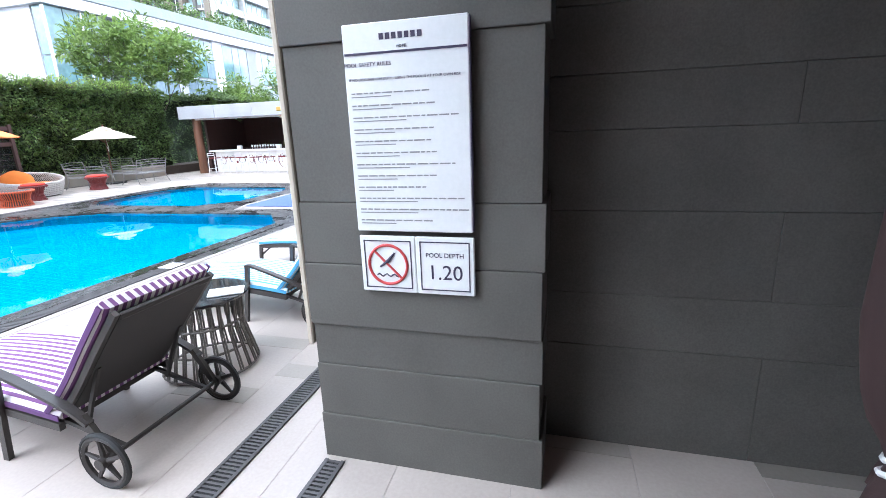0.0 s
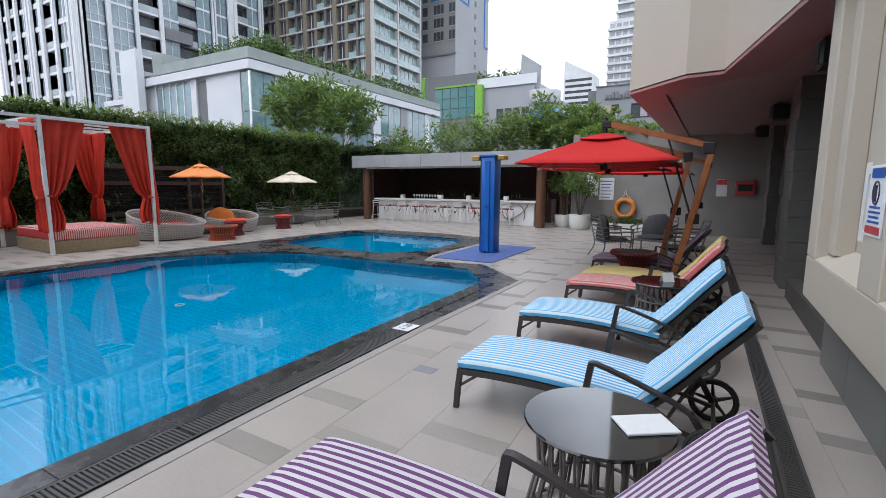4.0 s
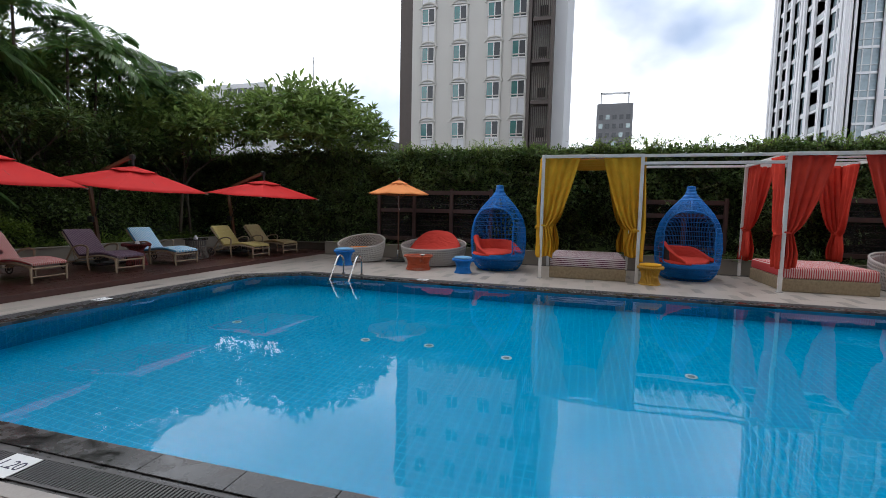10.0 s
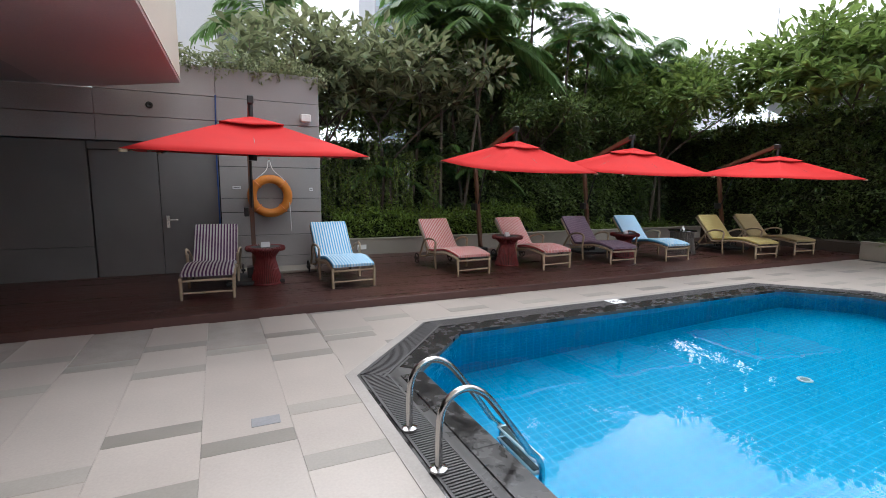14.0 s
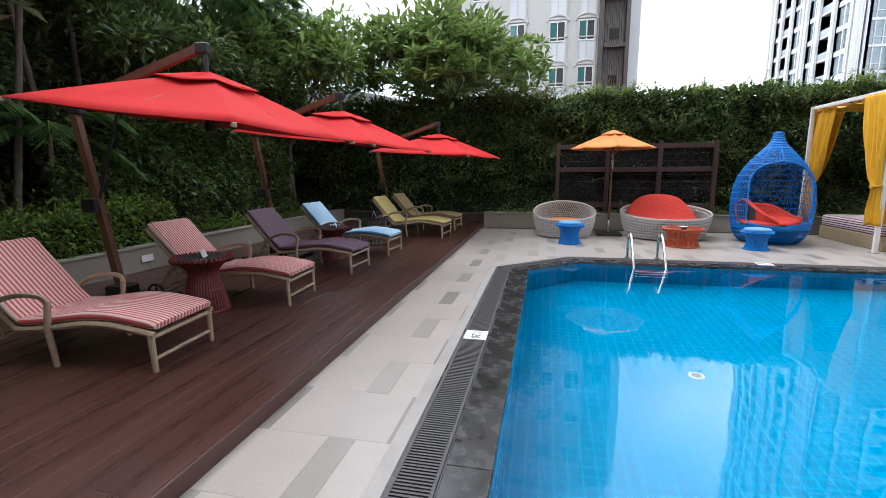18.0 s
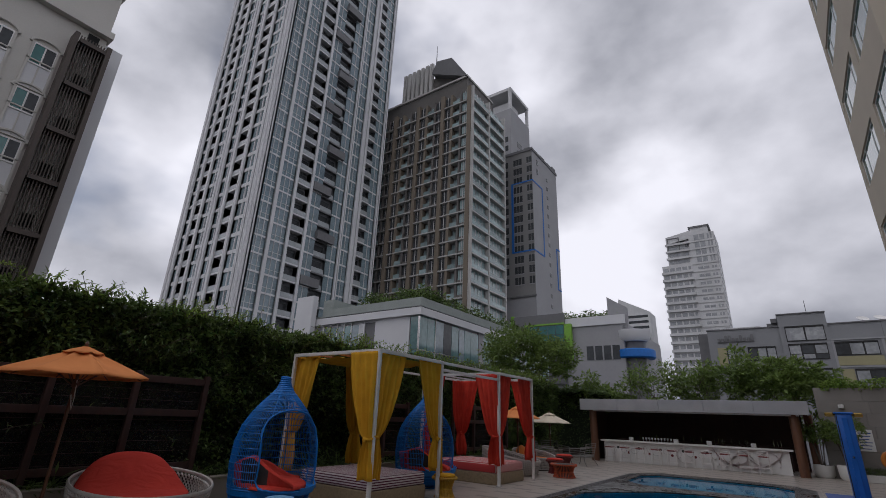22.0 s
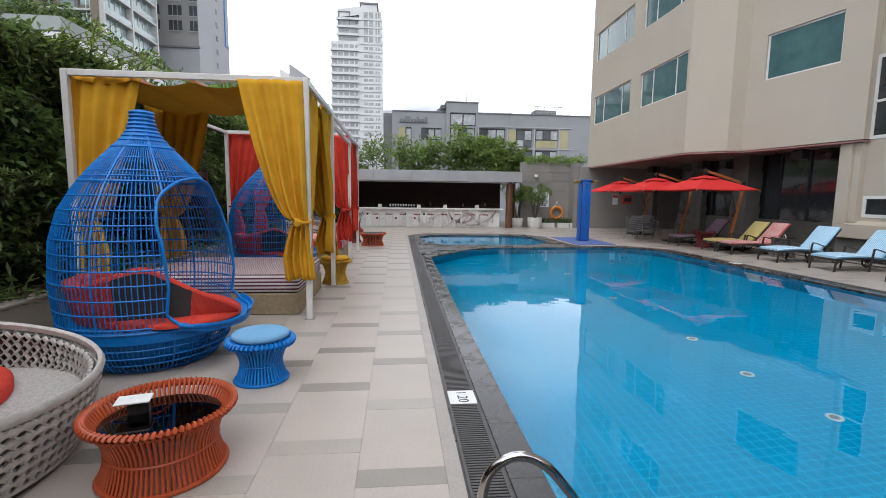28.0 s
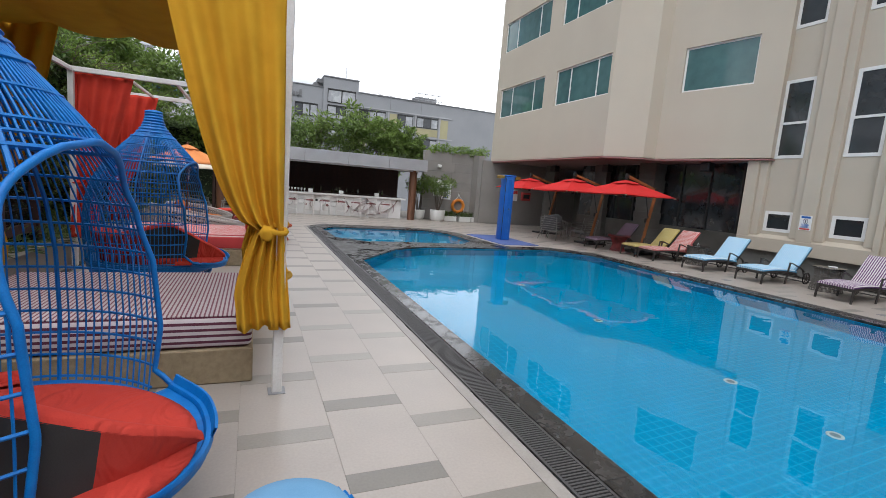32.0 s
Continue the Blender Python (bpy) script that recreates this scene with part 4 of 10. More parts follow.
for y0, y1 in ((2.732, 3.948), (4.322, 5.538)):
    part("sill", Geo().add([(-0.598, y0, 0.931), (-0.401, y0, 0.931), (-0.401, y1, 0.931), (-0.598, y1, 0.931), (-0.598, y0, 0.935), (-0.401, y0, 1.03), (-0.401, y1, 1.03), (-0.598, y1, 0.935)], [(3, 2, 1, 0), (4, 5, 6, 7), (0, 1, 5, 4), (2, 3, 7, 6), (0, 4, 7, 3), (1, 2, 6, 5)]), M_BEIGE, ribs)
for k in range(4):
    structure("wall_plinth", Geo().rbox(-0.425, -0.38, 2.602 + 0.824 * k, 3.423 + 0.824 * k, 0.0, 0.588, 0.003), M_CLAD, "grey stone plinth slab of the ribbed wall", "plinth")
structure("wall_plinth_dark", Geo().rbox(-0.36, -0.2, 5.91, 8.7, 0.0, 0.26, 0.006), M_CLAD_DK, "low dark stone plinth under the hotel bay", "plinth")
structure("wall_ribbed_return", Geo().box(-0.399, 2.6, 5.70, 5.855, 0.0, FL - 0.03), M_CLAD_DK, "dark return wall under the bay", "wall")
for y in (7.3, 11.7, 15.2):
    sp = thing("ceiling_speaker", "black loudspeaker hung under the soffit", "loudspeaker")
    part("cabinet", Geo().rbox(-0.48, -0.20, y - 0.16, y + 0.16, FL - 0.34, FL - 0.06, 0.03), M_BLACK, sp)
    part("bracket", Geo().rbox(-0.40, -0.28, y - 0.04, y + 0.04, FL - 0.06, FL - 0.02, 0.005), M_GREY, sp)
    part("grille", Geo().rbox(-0.492, -0.481, y - 0.13, y + 0.13, FL - 0.31, FL - 0.09, 0.004), M_CUSHDK, sp)
hb = thing("hose_box", "red fire hose box on the end wall", "fire box")
part("box", Geo().rbox(-0.72, -0.24, 17.14, 17.298, 1.25, 1.66, 0.01), M_INKRED, hb)
part("pane", Geo().rbox(-0.66, -0.30, 17.13, 17.139, 1.36, 1.56, 0.003), M_PANE_DK, hb)
fs = thing("fire_notice", "small red and white fire notice on the end wall", "sign")
part("plate", Geo().rbox(-1.20, -0.92, 17.285, 17.299, 1.2, 1.72, 0.003), M_PAPER, fs)
part("red_band", Geo().box(-1.19, -0.93, 17.28, 17.2845, 1.55, 1.70), M_INKRED, fs)

# grey clad pillar with the pool rules, and the wall behind it
PX0, PX1, PY = -0.434, 0.60, 2.235
pillar = thing("pillar", "grey stone-clad pillar with uneven courses", "pillar", kind="structure")
zs = [0.0, 0.24, 0.50, 0.70, 0.985, 1.25, 1.86, 2.30, 2.62, 3.04]
for i in range(len(zs) - 1):
    j = 0.003 * ((i * 7) % 3)
    part("stone_course", Geo().rbox(PX0 + j, PX1 - 0.012 * (i % 2) - j, PY + 0.006 * (i % 3), PY + 0.36, zs[i] + 0.001, zs[i + 1] - 0.001, 0.0025), M_PILLAR, pillar)
south = thing("wall_clad", "dark grey panelled wall in the covered walk", "wall", kind="structure")
zs = [0.0, 0.52, 0.78, 1.16, 1.50, 1.72, 1.98, 2.26, 2.62, 3.04]
for i in range(len(zs) - 1):
    cuts = [PX1 - 0.15, 1.5 + 0.7 * (i % 2), 3.2 - 0.5 * (i % 3), 6.0]
    for a, b in zip(cuts[:-1], cuts[1:]):
        part("panel", Geo().rbox(a + 0.001, b - 0.001, 2.62 + 0.002 * (i % 2), 2.9, zs[i] + 0.0008, zs[i + 1] - 0.0008, 0.002), M_CLAD_DK, south)
structure("wall_south_return", Geo().box(4.3, 4.6, -14, 2.9, 0, FL), M_CLAD_DK, "dark wall at the end of the covered walk")
structure("hotel_soffit_south", Geo().box(-0.35, 9, -13.0, 2.6, FL - 0.02, FL + 0.06), M_SOFFIT, "smooth pale soffit over the covered walk, coloured mauve for red bounced light", "ceiling")
SB = [(-2.13, -9.02), (-0.74, -10.0), (-0.34, -10.0), (-0.34, -2.7), (-0.9, -2.9), (-2.13, -4.2)]
structure("soffit_bay_south", Geo().prism(SB, FL - 0.06, FL - 0.022), M_SOFFIT_BOUNCE, "glossy pale soffit of the hotel bay, coloured mauve for red bounced light", "ceiling")
structure("wall_hotel_south_bay", Geo().prism([(x - 0.01 if x < -0.5 else x, y) for x, y in SB], FL - 0.02, TOP), M_BEIGE, "beige rendered hotel bay over the deck", "wall")

# panelled block wall by the deck, with the life ring
zs = [0.08, 0.32, 0.70, 1.10, 1.34, 1.87, 2.28, 2.60, 2.98, 3.45]
block = thing("wall_deck_block", "weathered grey concrete panel wall beside the deck", "wall", kind="structure")
for i in range(len(zs) - 1):
    part("panel", Geo().rbox(-4.19, -2.55, -12.2, -9.9 + 0.003 * (i % 2), zs[i] + 0.004, zs[i + 1] - 0.004, 0.004), M_BLOCK, block)
part("joint_backing", Geo().box(-4.17, -2.56, -12.1, -9.93, 0.08, 3.4), M_DARK, block)
for x, w, z, h in ((-2.80, 0.13, 1.52, 0.05), (-4.02, 0.06, 1.50, 0.055)):
    nt = thing("wall_notice", "small pale plate on the concrete wall", "sign")
    part("plate", Geo().rbox(x - w / 2, x + w / 2, -9.896, -9.886, z - h / 2, z + h / 2, 0.002), M_PAPER, nt)
    part("print_bar", Geo().box(x - w * 0.35, x + w * 0.35, -9.8855, -9.8845, z - h * 0.15, z + h * 0.15), M_GREY, nt)
service = thing("wall_service", "brown-grey panelled service wall under the hotel", "wall", kind="structure")
for za, zb in ((2.22, 2.60), (2.60, 2.98), (2.98, 3.45)):
    part("panel", Geo().rbox(-2.545, -0.90, -10.6, -9.903, za + 0.004, zb - 0.004, 0.004), M_BLOCK, service)
for za, zb in ((2.22, 2.60), (2.60, FL - 0.07)):
    part("panel", Geo().rbox(-0.895, 4.5, -10.6, -9.903, za + 0.004, zb - 0.004, 0.004), M_BLOCK, service)
for i, (za, zb) in enumerate(((0.0, 0.60), (0.60, 2.21))):
    for xa, xb in ((-0.75, 0.9), (0.9, 2.6), (2.6, 4.5)):
        part("panel", Geo().rbox(xa + 0.003, xb - 0.003, -10.6, -9.96 + 0.003 * i, za + 0.003, zb - 0.003, 0.004), M_CLAD_MID, service)
part("backing", Geo().box(-2.545, -0.76, -10.6, -10.03, 0.0, 2.21), M_DARK, service)
part("door_head", Geo().rbox(-2.545, -0.76, -10.02, -9.95, 2.09, 2.21, 0.004), M_CLAD_MID, service)
vent = thing("wall_vent", "small round black vent high on the service wall", "vent")
part("ring", Geo().lathe([(0.05, 0.0), (0.05, 0.03), (0.03, 0.035), (0.005, 0.02)], 16).moved(pose(-1.62, -9.903, 2.78, -90)), M_BLACK, vent)
for xa, xb, xh in ((-2.535, -1.675, -1.76), (-1.665, -0.77, 0)):
    door = thing("door_service", "dark flush service door leaf with lever handle" if xh else "dark flush service door leaf", "door", kind="structure")
    part("door_leaf", Geo().rbox(xa, xb, -10.02, -9.97, 0.105, 2.08, 0.005), M_CLAD_MID, door)
    if xh:
        part("door_handle", Geo().cyl((xh, -9.965, 0.99), (xh, -9.92, 0.99), 0.012, seg=8).rbox(xh - 0.15, xh + 0.012, -9.925, -9.905, 0.98, 1.0, 0.004), M_STEEL, door)
        part("door_plate", Geo().rbox(xh - 0.025, xh + 0.025, -9.968, -9.96, 0.86, 1.06, 0.002), M_STEEL, door)
structure("loose_board", Geo().rbox(-4.0, -2.72, -9.86, -9.3, 0.104, 0.15, 0.006).moved(pose(0, 0, 0)), M_PLANTER, "pale weathered board lying on the deck by the wall", "board")
structure("cable", Geo().tube([(-2.52, -9.86, 0.1), (-2.52, -9.86, 2.2), (-2.55, -9.86, 3.0)], 0.012, 6), M_CABLE, "dark blue cable down the wall", "cable")

# wall at the north end beside the bar
north = thing("wall_north", "grey concrete panel wall with grooves", "wall", kind="structure")
zs = [0.0, 0.55, 1.0, 1.45, 1.9, 2.35, 2.80, 3.30]
for i in range(len(zs) - 1):
    for a, b in ((-5.75, -4.3 + 0.15 * (i % 2)), (-4.3 + 0.15 * (i % 2), -2.6)):
        part("panel", Geo().rbox(a + 0.003, b - 0.003, 18.05, 18.35, zs[i] + 0.003, zs[i + 1] - 0.003, 0.004), M_NWALL, north)
pn = thing("pool_notice", "tall pale blue notice board on the north wall", "sign")
part("plate", Geo().rbox(-4.75, -4.27, 18.03, 18.048, 1.02, 1.78, 0.003), M_PAPER, pn)
for k in range(6):
    part("text_line", Geo().box(-4.75 + 0.05, -4.27 - 0.05 - 0.04 * (k % 3), 18.0285, 18.0298, 1.78 - 0.14 - 0.11 * k, 1.78 - 0.11 - 0.11 * k), M_MATBLUE, pn)
structure("wall_north_side", Geo().box(-3.2, -2.9, 17.4, 18.1, 0, FL + 0.2), M_NWALL, "grey wall corner by the covered walk")

# pool bar
BY = 17.1
bar = thing("bar_pavilion", "long open poolside bar with metal-clad roof", "bar", kind="structure")
for i in range(5):
    x0 = -14.93 + i * 1.772
    part("fascia_panel", Geo().rbox(x0 + 0.004, x0 + 1.768, 16.68, 16.74, 2.22, 2.72, 0.006), M_ALU, bar)
part("fascia_panel", Geo().rbox(-14.93, -14.87, 16.75, 20.6, 2.22, 2.72, 0.006), M_ALU, bar)
part("roof", Geo().box(-14.86, -6.1, 16.75, 20.8, 2.30, 2.66), M_GREY, bar)
part("fascia_panel", Geo().rbox(-6.12, -6.06, 16.75, 20.6, 2.22, 2.72, 0.006), M_ALU, bar)
part("light_strip", Geo().box(-14.5, -6.4, 16.95, 17.05, 2.17, 2.22), M_WHITE, bar)
for x in (-14.45, -6.58):
    part("column", Geo().lathe([(0.17, 0), (0.17, 2.28)], 20, (x, BY, 0)), M_TIMBER, bar, smooth=40)
part("column", Geo().lathe([(0.15, 0), (0.15, 2.28)], 20, (-6.1, 18.4, 0)), M_TIMBER, bar, smooth=40)
part("back_wall", Geo().box(-14.7, -6.3, 20.4, 20.6, 0, 2.3), M_FENCE, bar)
for i in range(9):
    part("slat", Geo().box(-14.6, -6.4, 20.34, 20.395, 0.55 + i * 0.19, 0.68 + i * 0.19), M_FENCE, bar)
part("side_wall", Geo().box(-14.8, -14.7, 17.9, 20.4, 0, 2.3), M_FENCE, bar)
counter = thing("bar_counter", "white bar counter front painted with red and black shapes", "counter")
part("counter_front", Geo().rbox(-14.1, -6.95, 17.5, 17.62, 0.0, 0.86, 0.006), M_WHITE, counter)
part("counter_top", Geo().rbox(-14.25, -6.8, 17.32, 18.0, 0.86, 0.93, 0.01), M_WHITE, counter)
part("back_counter", Geo().rbox(-14.2, -6.9, 19.5, 20.2, 0.0, 0.95, 0.01), M_FENCE, counter)

# ---- city around ----
class Side:
    """One face of a building: u runs along it, o points out of it."""

    def __init__(self, x, y, east, k=1.0):
        self.x, self.y, self.east, self.k = x, y, east, k

    def box(self, g, u0, u1, o0, o1, z0, z1):
        if self.east:
            return g.box(self.x + o0, self.x + o1, self.y + u0 * self.k, self.y + u1 * self.k, z0, z1)
        return g.box(self.x - u1 * self.k, self.x - u0 * self.k, self.y - o1, self.y - o0, z0, z1)


def window_row(side, t, name, u0, u1, out, zs, high, material, single):
    """Alike panes up one column: parts of their own, or one joined part."""
    if single:
        me = side.box(Geo(), u0, u1, out - 0.06, out, 0, high).data(name, material)
        for z in zs:
            ob = part(name, me, None, t)
            ob.location = (0, 0, z)
    else:
        g = Geo()
        for z in zs:
            side.box(g, u0, u1, out - 0.06, out, z, z + high)
        tagged(part("window_column", g, material, t), kind="stuff")


def fins(side, g, u0, u1, n, z0, z1, deep=0.35):
    w = (u1 - u0) / (2 * n - 1)
    for k in range(n):
        side.box(g, u0 + 2 * k * w, u0 + (2 * k + 1) * w, -1.3, deep * (1 - 0.25 * (k % 2)), z0, z1)
    side.box(g, u0, u1, -1.3, -0.02, z0, z1)


# base colour raised so that reflected sky is partly painted into these panes
M_GLASSA = tint_glass("tower_sky_tinted_glass", (0.22, 0.29, 0.32), 0.10)
M_GLASSB = tint_glass("tower_pale_aqua_glass", (0.30, 0.40, 0.40), 0.15)
M_GLASSG = tint_glass("tower_grey_glass", (0.07, 0.075, 0.08), 0.2)
M_GLASSG.node_tree.nodes["Principled BSDF"].inputs["Specular IOR Level"].default_value = 0.35
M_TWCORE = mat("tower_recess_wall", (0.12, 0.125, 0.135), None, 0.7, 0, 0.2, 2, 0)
M_RAIL = mat("balcony_pale_glass", (0.42, 0.45, 0.46), None, 0.25, 0, 0.3, 3, 0, spec=0.7)
M_TEAL = tint_glass("teal_glass", (0.02, 0.16, 0.15), 0.1)
M_BLUEBAND = mat("blue_balcony_band", (0.01, 0.16, 0.55), None, 0.5)
M_CORNERGLASS = tint_glass("aqua_corner_glass", (0.14, 0.26, 0.26), 0.08)

# tall white tower with blue-grey bays
ta = thing("apartment_tower", "tall white apartment tower with vertical fins, balconies and blue-grey glass", "tower")
FH, Z0A, NA = 3.2, 4.0, 34
TOPA = Z0A + FH * NA
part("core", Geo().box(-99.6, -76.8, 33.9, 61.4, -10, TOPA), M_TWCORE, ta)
part("podium", Geo().box(-101, -75.5, 32.6, 62.8, -10, Z0A - 0.4), M_TWA, ta)
east, south_side = Side(-75.5, 32.6, True, 1.32), Side(-75.5, 32.6, False, 1.13)
white, grey, rails, slabs, mull, boxes = Geo(), Geo(), Geo(), Geo(), Geo(), Geo()
zs = [Z0A + FH * k for k in range(NA)]
for a, b, n in ((0.0, 0.62, 2), (2.8, 3.25, 1), (5.6, 6.0, 1), (8.3, 8.7, 1), (14.9, 15.5, 2), (17.2, 18.6, 2), (22.1, 22.8, 2)):
    fins(east, white, a, b, n, -10, TOPA)
for a, b, n in ((0.0, 1.7, 4), (4.6, 5.4, 2), (8.0, 8.6, 1), (11.0, 12.6, 4), (15.2, 15.8, 1), (18.0, 18.4, 1), (20.6, 22.5, 4)):
    fins(south_side, white, a, b, n, -10, TOPA)
for a, b in ((0.62, 2.8), (3.25, 5.6), (8.7, 10.7), (13.1, 14.9), (15.5, 17.2), (20.4, 22.1)):
    window_row(east, ta, "window", a, b, -0.28, [z + 0.35 for z in zs], FH - 0.35, M_GLASSA, True)
    for f in ((0.38, 0.72) if b - a > 2 else (0.5,)):
        u = a + (b - a) * f
        east.box(mull, u - 0.05, u + 0.05, -0.3, -0.18, Z0A, TOPA)
    for z in zs:
        east.box(slabs, a, b, -0.8, -0.16, z, z + 0.33)
        if b - a > 2:
            east.box(slabs, a, b, -0.32, -0.2, z + 1.15, z + 1.22)
for a, b in ((6.0, 8.3), (18.6, 20.4), (10.7, 13.1)):
    for z in zs:
        east.box(white if b != 13.1 else grey, a, b, -1.3, -0.05 if b != 13.1 else -0.5, z, z + 0.3)
        east.box(rails, a, b, -0.14 if b != 13.1 else -0.6, -0.06 if b != 13.1 else -0.52, z + 0.3, z + 1.25)
    window_row(east, ta, "balcony_window", a + 0.5, b - 0.2, -1.22, [z + 0.3 for z in zs], 2.4, M_GLASSG, False)
for k in range(0, NA, 3):
    s = 1.8 if (k // 3) % 2 else 0.0
    z = zs[k] + 0.2
    part("projecting_box", east.box(Geo(), 8.75 + s, 12.0 + s, -0.5, 0.55, z, z + 1.7), M_TWA_DK, ta)
for a, b in ((1.7, 4.6), (8.6, 11.0), (12.6, 15.2), (18.4, 20.6)):
    window_row(south_side, ta, "window", a + 0.15, b - 0.15, -0.3, [z + 0.6 for z in zs], FH - 0.7, M_GLASSA, False)
    south_side.box(white, (a + b) / 2 - 0.1, (a + b) / 2 + 0.1, -0.4, -0.1, -10, TOPA)
    for z in zs:
        south_side.box(slabs, a, b, -0.8, -0.14, z - 0.1, z + 0.6)
for a, b in ((5.4, 8.0), (15.8, 18.0)):
    for z in zs:
        south_side.box(white, a, b, -1.3, -0.05, z - 0.05, z + 0.3)
        south_side.box(rails, a, b, -0.14, -0.06, z + 0.3, z + 1.2)
    window_row(south_side, ta, "balcony_window", a + 0.3, b - 0.9, -1.22, [z + 0.3 for z in zs], 2.4, M_GLASSG, False)
for nm, g, m in (("fin", white, M_TWA), ("grey_slab", grey, M_TWA_DK), ("balcony_rail", rails, M_RAIL), ("floor_band", slabs, M_TWA), ("mullion", mull, M_TWE)):
    tagged(part(nm, g, m, ta), kind="stuff")

# brown gridded tower
tb = thing("apartment_tower", "brown apartment tower with pale slab lines and a glazed white corner", "tower")
FB, Z0B, NB = 3.05, 5.0, 22
TOPB = Z0B + FB * NB
zs = [Z0B + FB * k for k in range(NB)]
part("core", Geo().box(-80.8, -54.2, 67.2, 80, -10, TOPB), M_TWC_DK, tb)
part("podium", Geo().box(-82, -53, 66, 81, -10, Z0B - 0.3), M_TWB, tb)
sb, eb = Side(-53, 66, False), Side(-53, 66, True)
piers, greyw, slabs, rails, mull = Geo(), Geo(), Geo(), Geo(), Geo()
for i in range(4):
    a = i * 7.25
    sb.box(piers, a, a + 0.95, -1.2, 0.25, -10, TOPB + 0.6)
    sb.box(greyw, a + 2.65, a + 3.1, -1.2, 0.05, -10, TOPB)
    sb.box(piers, a + 4.9, a + 5.5, -1.2, 0.15, -10, TOPB)
    for z in zs:
        sb.box(greyw, a + 0.95, a + 2.65, -1.2, -0.25, z + 0.15, z + 0.75)
        sb.box(slabs, a + 0.95, a + 7.25, -1.2, 0.22, z - 0.12, z + 0.14)
        sb.box(greyw, a + 5.5, a + 5.9, -1.2, -0.2, z + 0.14, z + FB - 0.12)
        sb.box(rails, a + 3.1, a + 4.9, -0.05, 0.0, z + 0.15, z + 1.1)
    window_row(sb, tb, "window", a + 1.1, a + 2.5, -0.3, [z + 0.75 for z in zs], 2.0, M_GLASSB if i == 0 else M_GLASSG, True)
    window_row(sb, tb, "window", a + 5.9, a + 7.2, -0.3, [z + 0.15 for z in zs], 2.7, M_GLASSG, True)
    window_row(sb, tb, "balcony_door", a + 3.3, a + 4.6, -1.1, [z + 0.15 for z in zs], 2.3, M_GLASSB, False)
    for u in (1.8, 6.5):
        sb.box(mull, a + u - 0.05, a + u + 0.05, -0.3, -0.22, Z0B, TOPB)
for a, b in ((0.3, 7.0), (7.7, 14.6)):
    window_row(eb, tb, "window", a, b, -0.3, [z + 0.9 for z in zs], FB - 1.1, M_GLASSB, True)
    for z in zs:
        eb.box(slabs, a - 0.2, b + 0.2, -1.2, 0.55, z - 0.15, z + 0.15)
        eb.box(rails, a, b, 0.42, 0.5, z + 0.15, z + 0.95)
    for k in range(1, 5):
        u = a + (b - a) * k / 5
        eb.box(mull, u - 0.06, u + 0.06, -0.32, -0.2, Z0B, TOPB)
for u in (0.0, 7.15, 14.6):
    eb.box(slabs, u, u + 0.4, -1.2, 0.6, -10, TOPB + 0.5)
for nm, g, m in (("pier", piers, M_TWB), ("grey_wall", greyw, M_TWB_GREY), ("floor_slab", slabs, M_TWB_LT), ("balcony_rail", rails, M_GLASSB), ("mullion", mull, M_TWE)):
    tagged(part(nm, g, m, tb), kind="stuff")
part("setback", Geo().box(-80.5, -55.5, 68, 80, TOPB, TOPB + 5.4), M_TWB_GREY, tb)
part("setback_rim", Geo().box(-81, -55.2, 67.6, 80, TOPB + 5.4, TOPB + 5.9), M_TWB_LT, tb)
part("setback", Geo().box(-76, -60, 69.5, 79, TOPB + 5.9, TOPB + 11), M_TWB_GREY, tb)
for k in range(7):
    part("crown_fin", Geo().box(-76.2 + k * 1.45, -75.3 + k * 1.45, 68.6, 69.4, TOPB + 5.9, TOPB + 15.5), M_TWB_LT, tb)
part("crown_roof", Geo().add([(-66, 67.6, TOPB + 11.0), (-55.2, 67.6, TOPB + 5.4), (-55.2, 80, TOPB + 5.4), (-66, 80, TOPB + 11), (-64.5, 67.6, TOPB + 14.2), (-60, 67.6, TOPB + 13.2), (-60, 80, TOPB + 13.2), (-64.5, 80, TOPB + 14.2)], [(3, 2, 1, 0), (4, 5, 6, 7), (0, 1, 5, 4), (2, 3, 7, 6), (0, 4, 7, 3), (1, 2, 6, 5)]), M_TWC_DK, tb)
part("spire", Geo().cyl((-66.5, 70, TOPB + 7), (-66.5, 70, TOPB + 22), 0.3, 0.06), M_GREY, tb)

# pale tower behind, with an open roof frame
tp = thing("apartment_tower", "pale tower with an open slanted roof frame", "tower", pose(-2.8, 0, 0))
part("wall", Geo().box(-71, -58, 101, 114, -10, 92), M_TWC, tp)
pale = Side(-58, 101, False)
window_row(pale, tp, "window", 1.0, 2.6, 0.05, [40 + 3.1 * k for k in range(14)], 1.8, M_GLASSG, True)
window_row(pale, tp, "window", 4.0, 6.0, 0.05, [40 + 3.1 * k for k in range(14)], 1.8, M_GLASSG, True)
window_row(Side(-58, 101, True), tp, "window", 4.0, 7.0, 0.05, [40 + 3.1 * k for k in range(14)], 1.8, M_GLASSG, True)
for x, y in ((-70.5, 101.5), (-58.5, 101.5), (-70.5, 113.5), (-58.5, 113.5)):
    part("roof_post", Geo().box(x - 0.4, x + 0.4, y - 0.4, y + 0.4, 92, 99), M_TWE, tp)
part("roof_frame", Geo().box(-71, -58, 101, 114, 99, 100).box(-66, -60, 104, 110, 92, 97), M_TWE, tp)

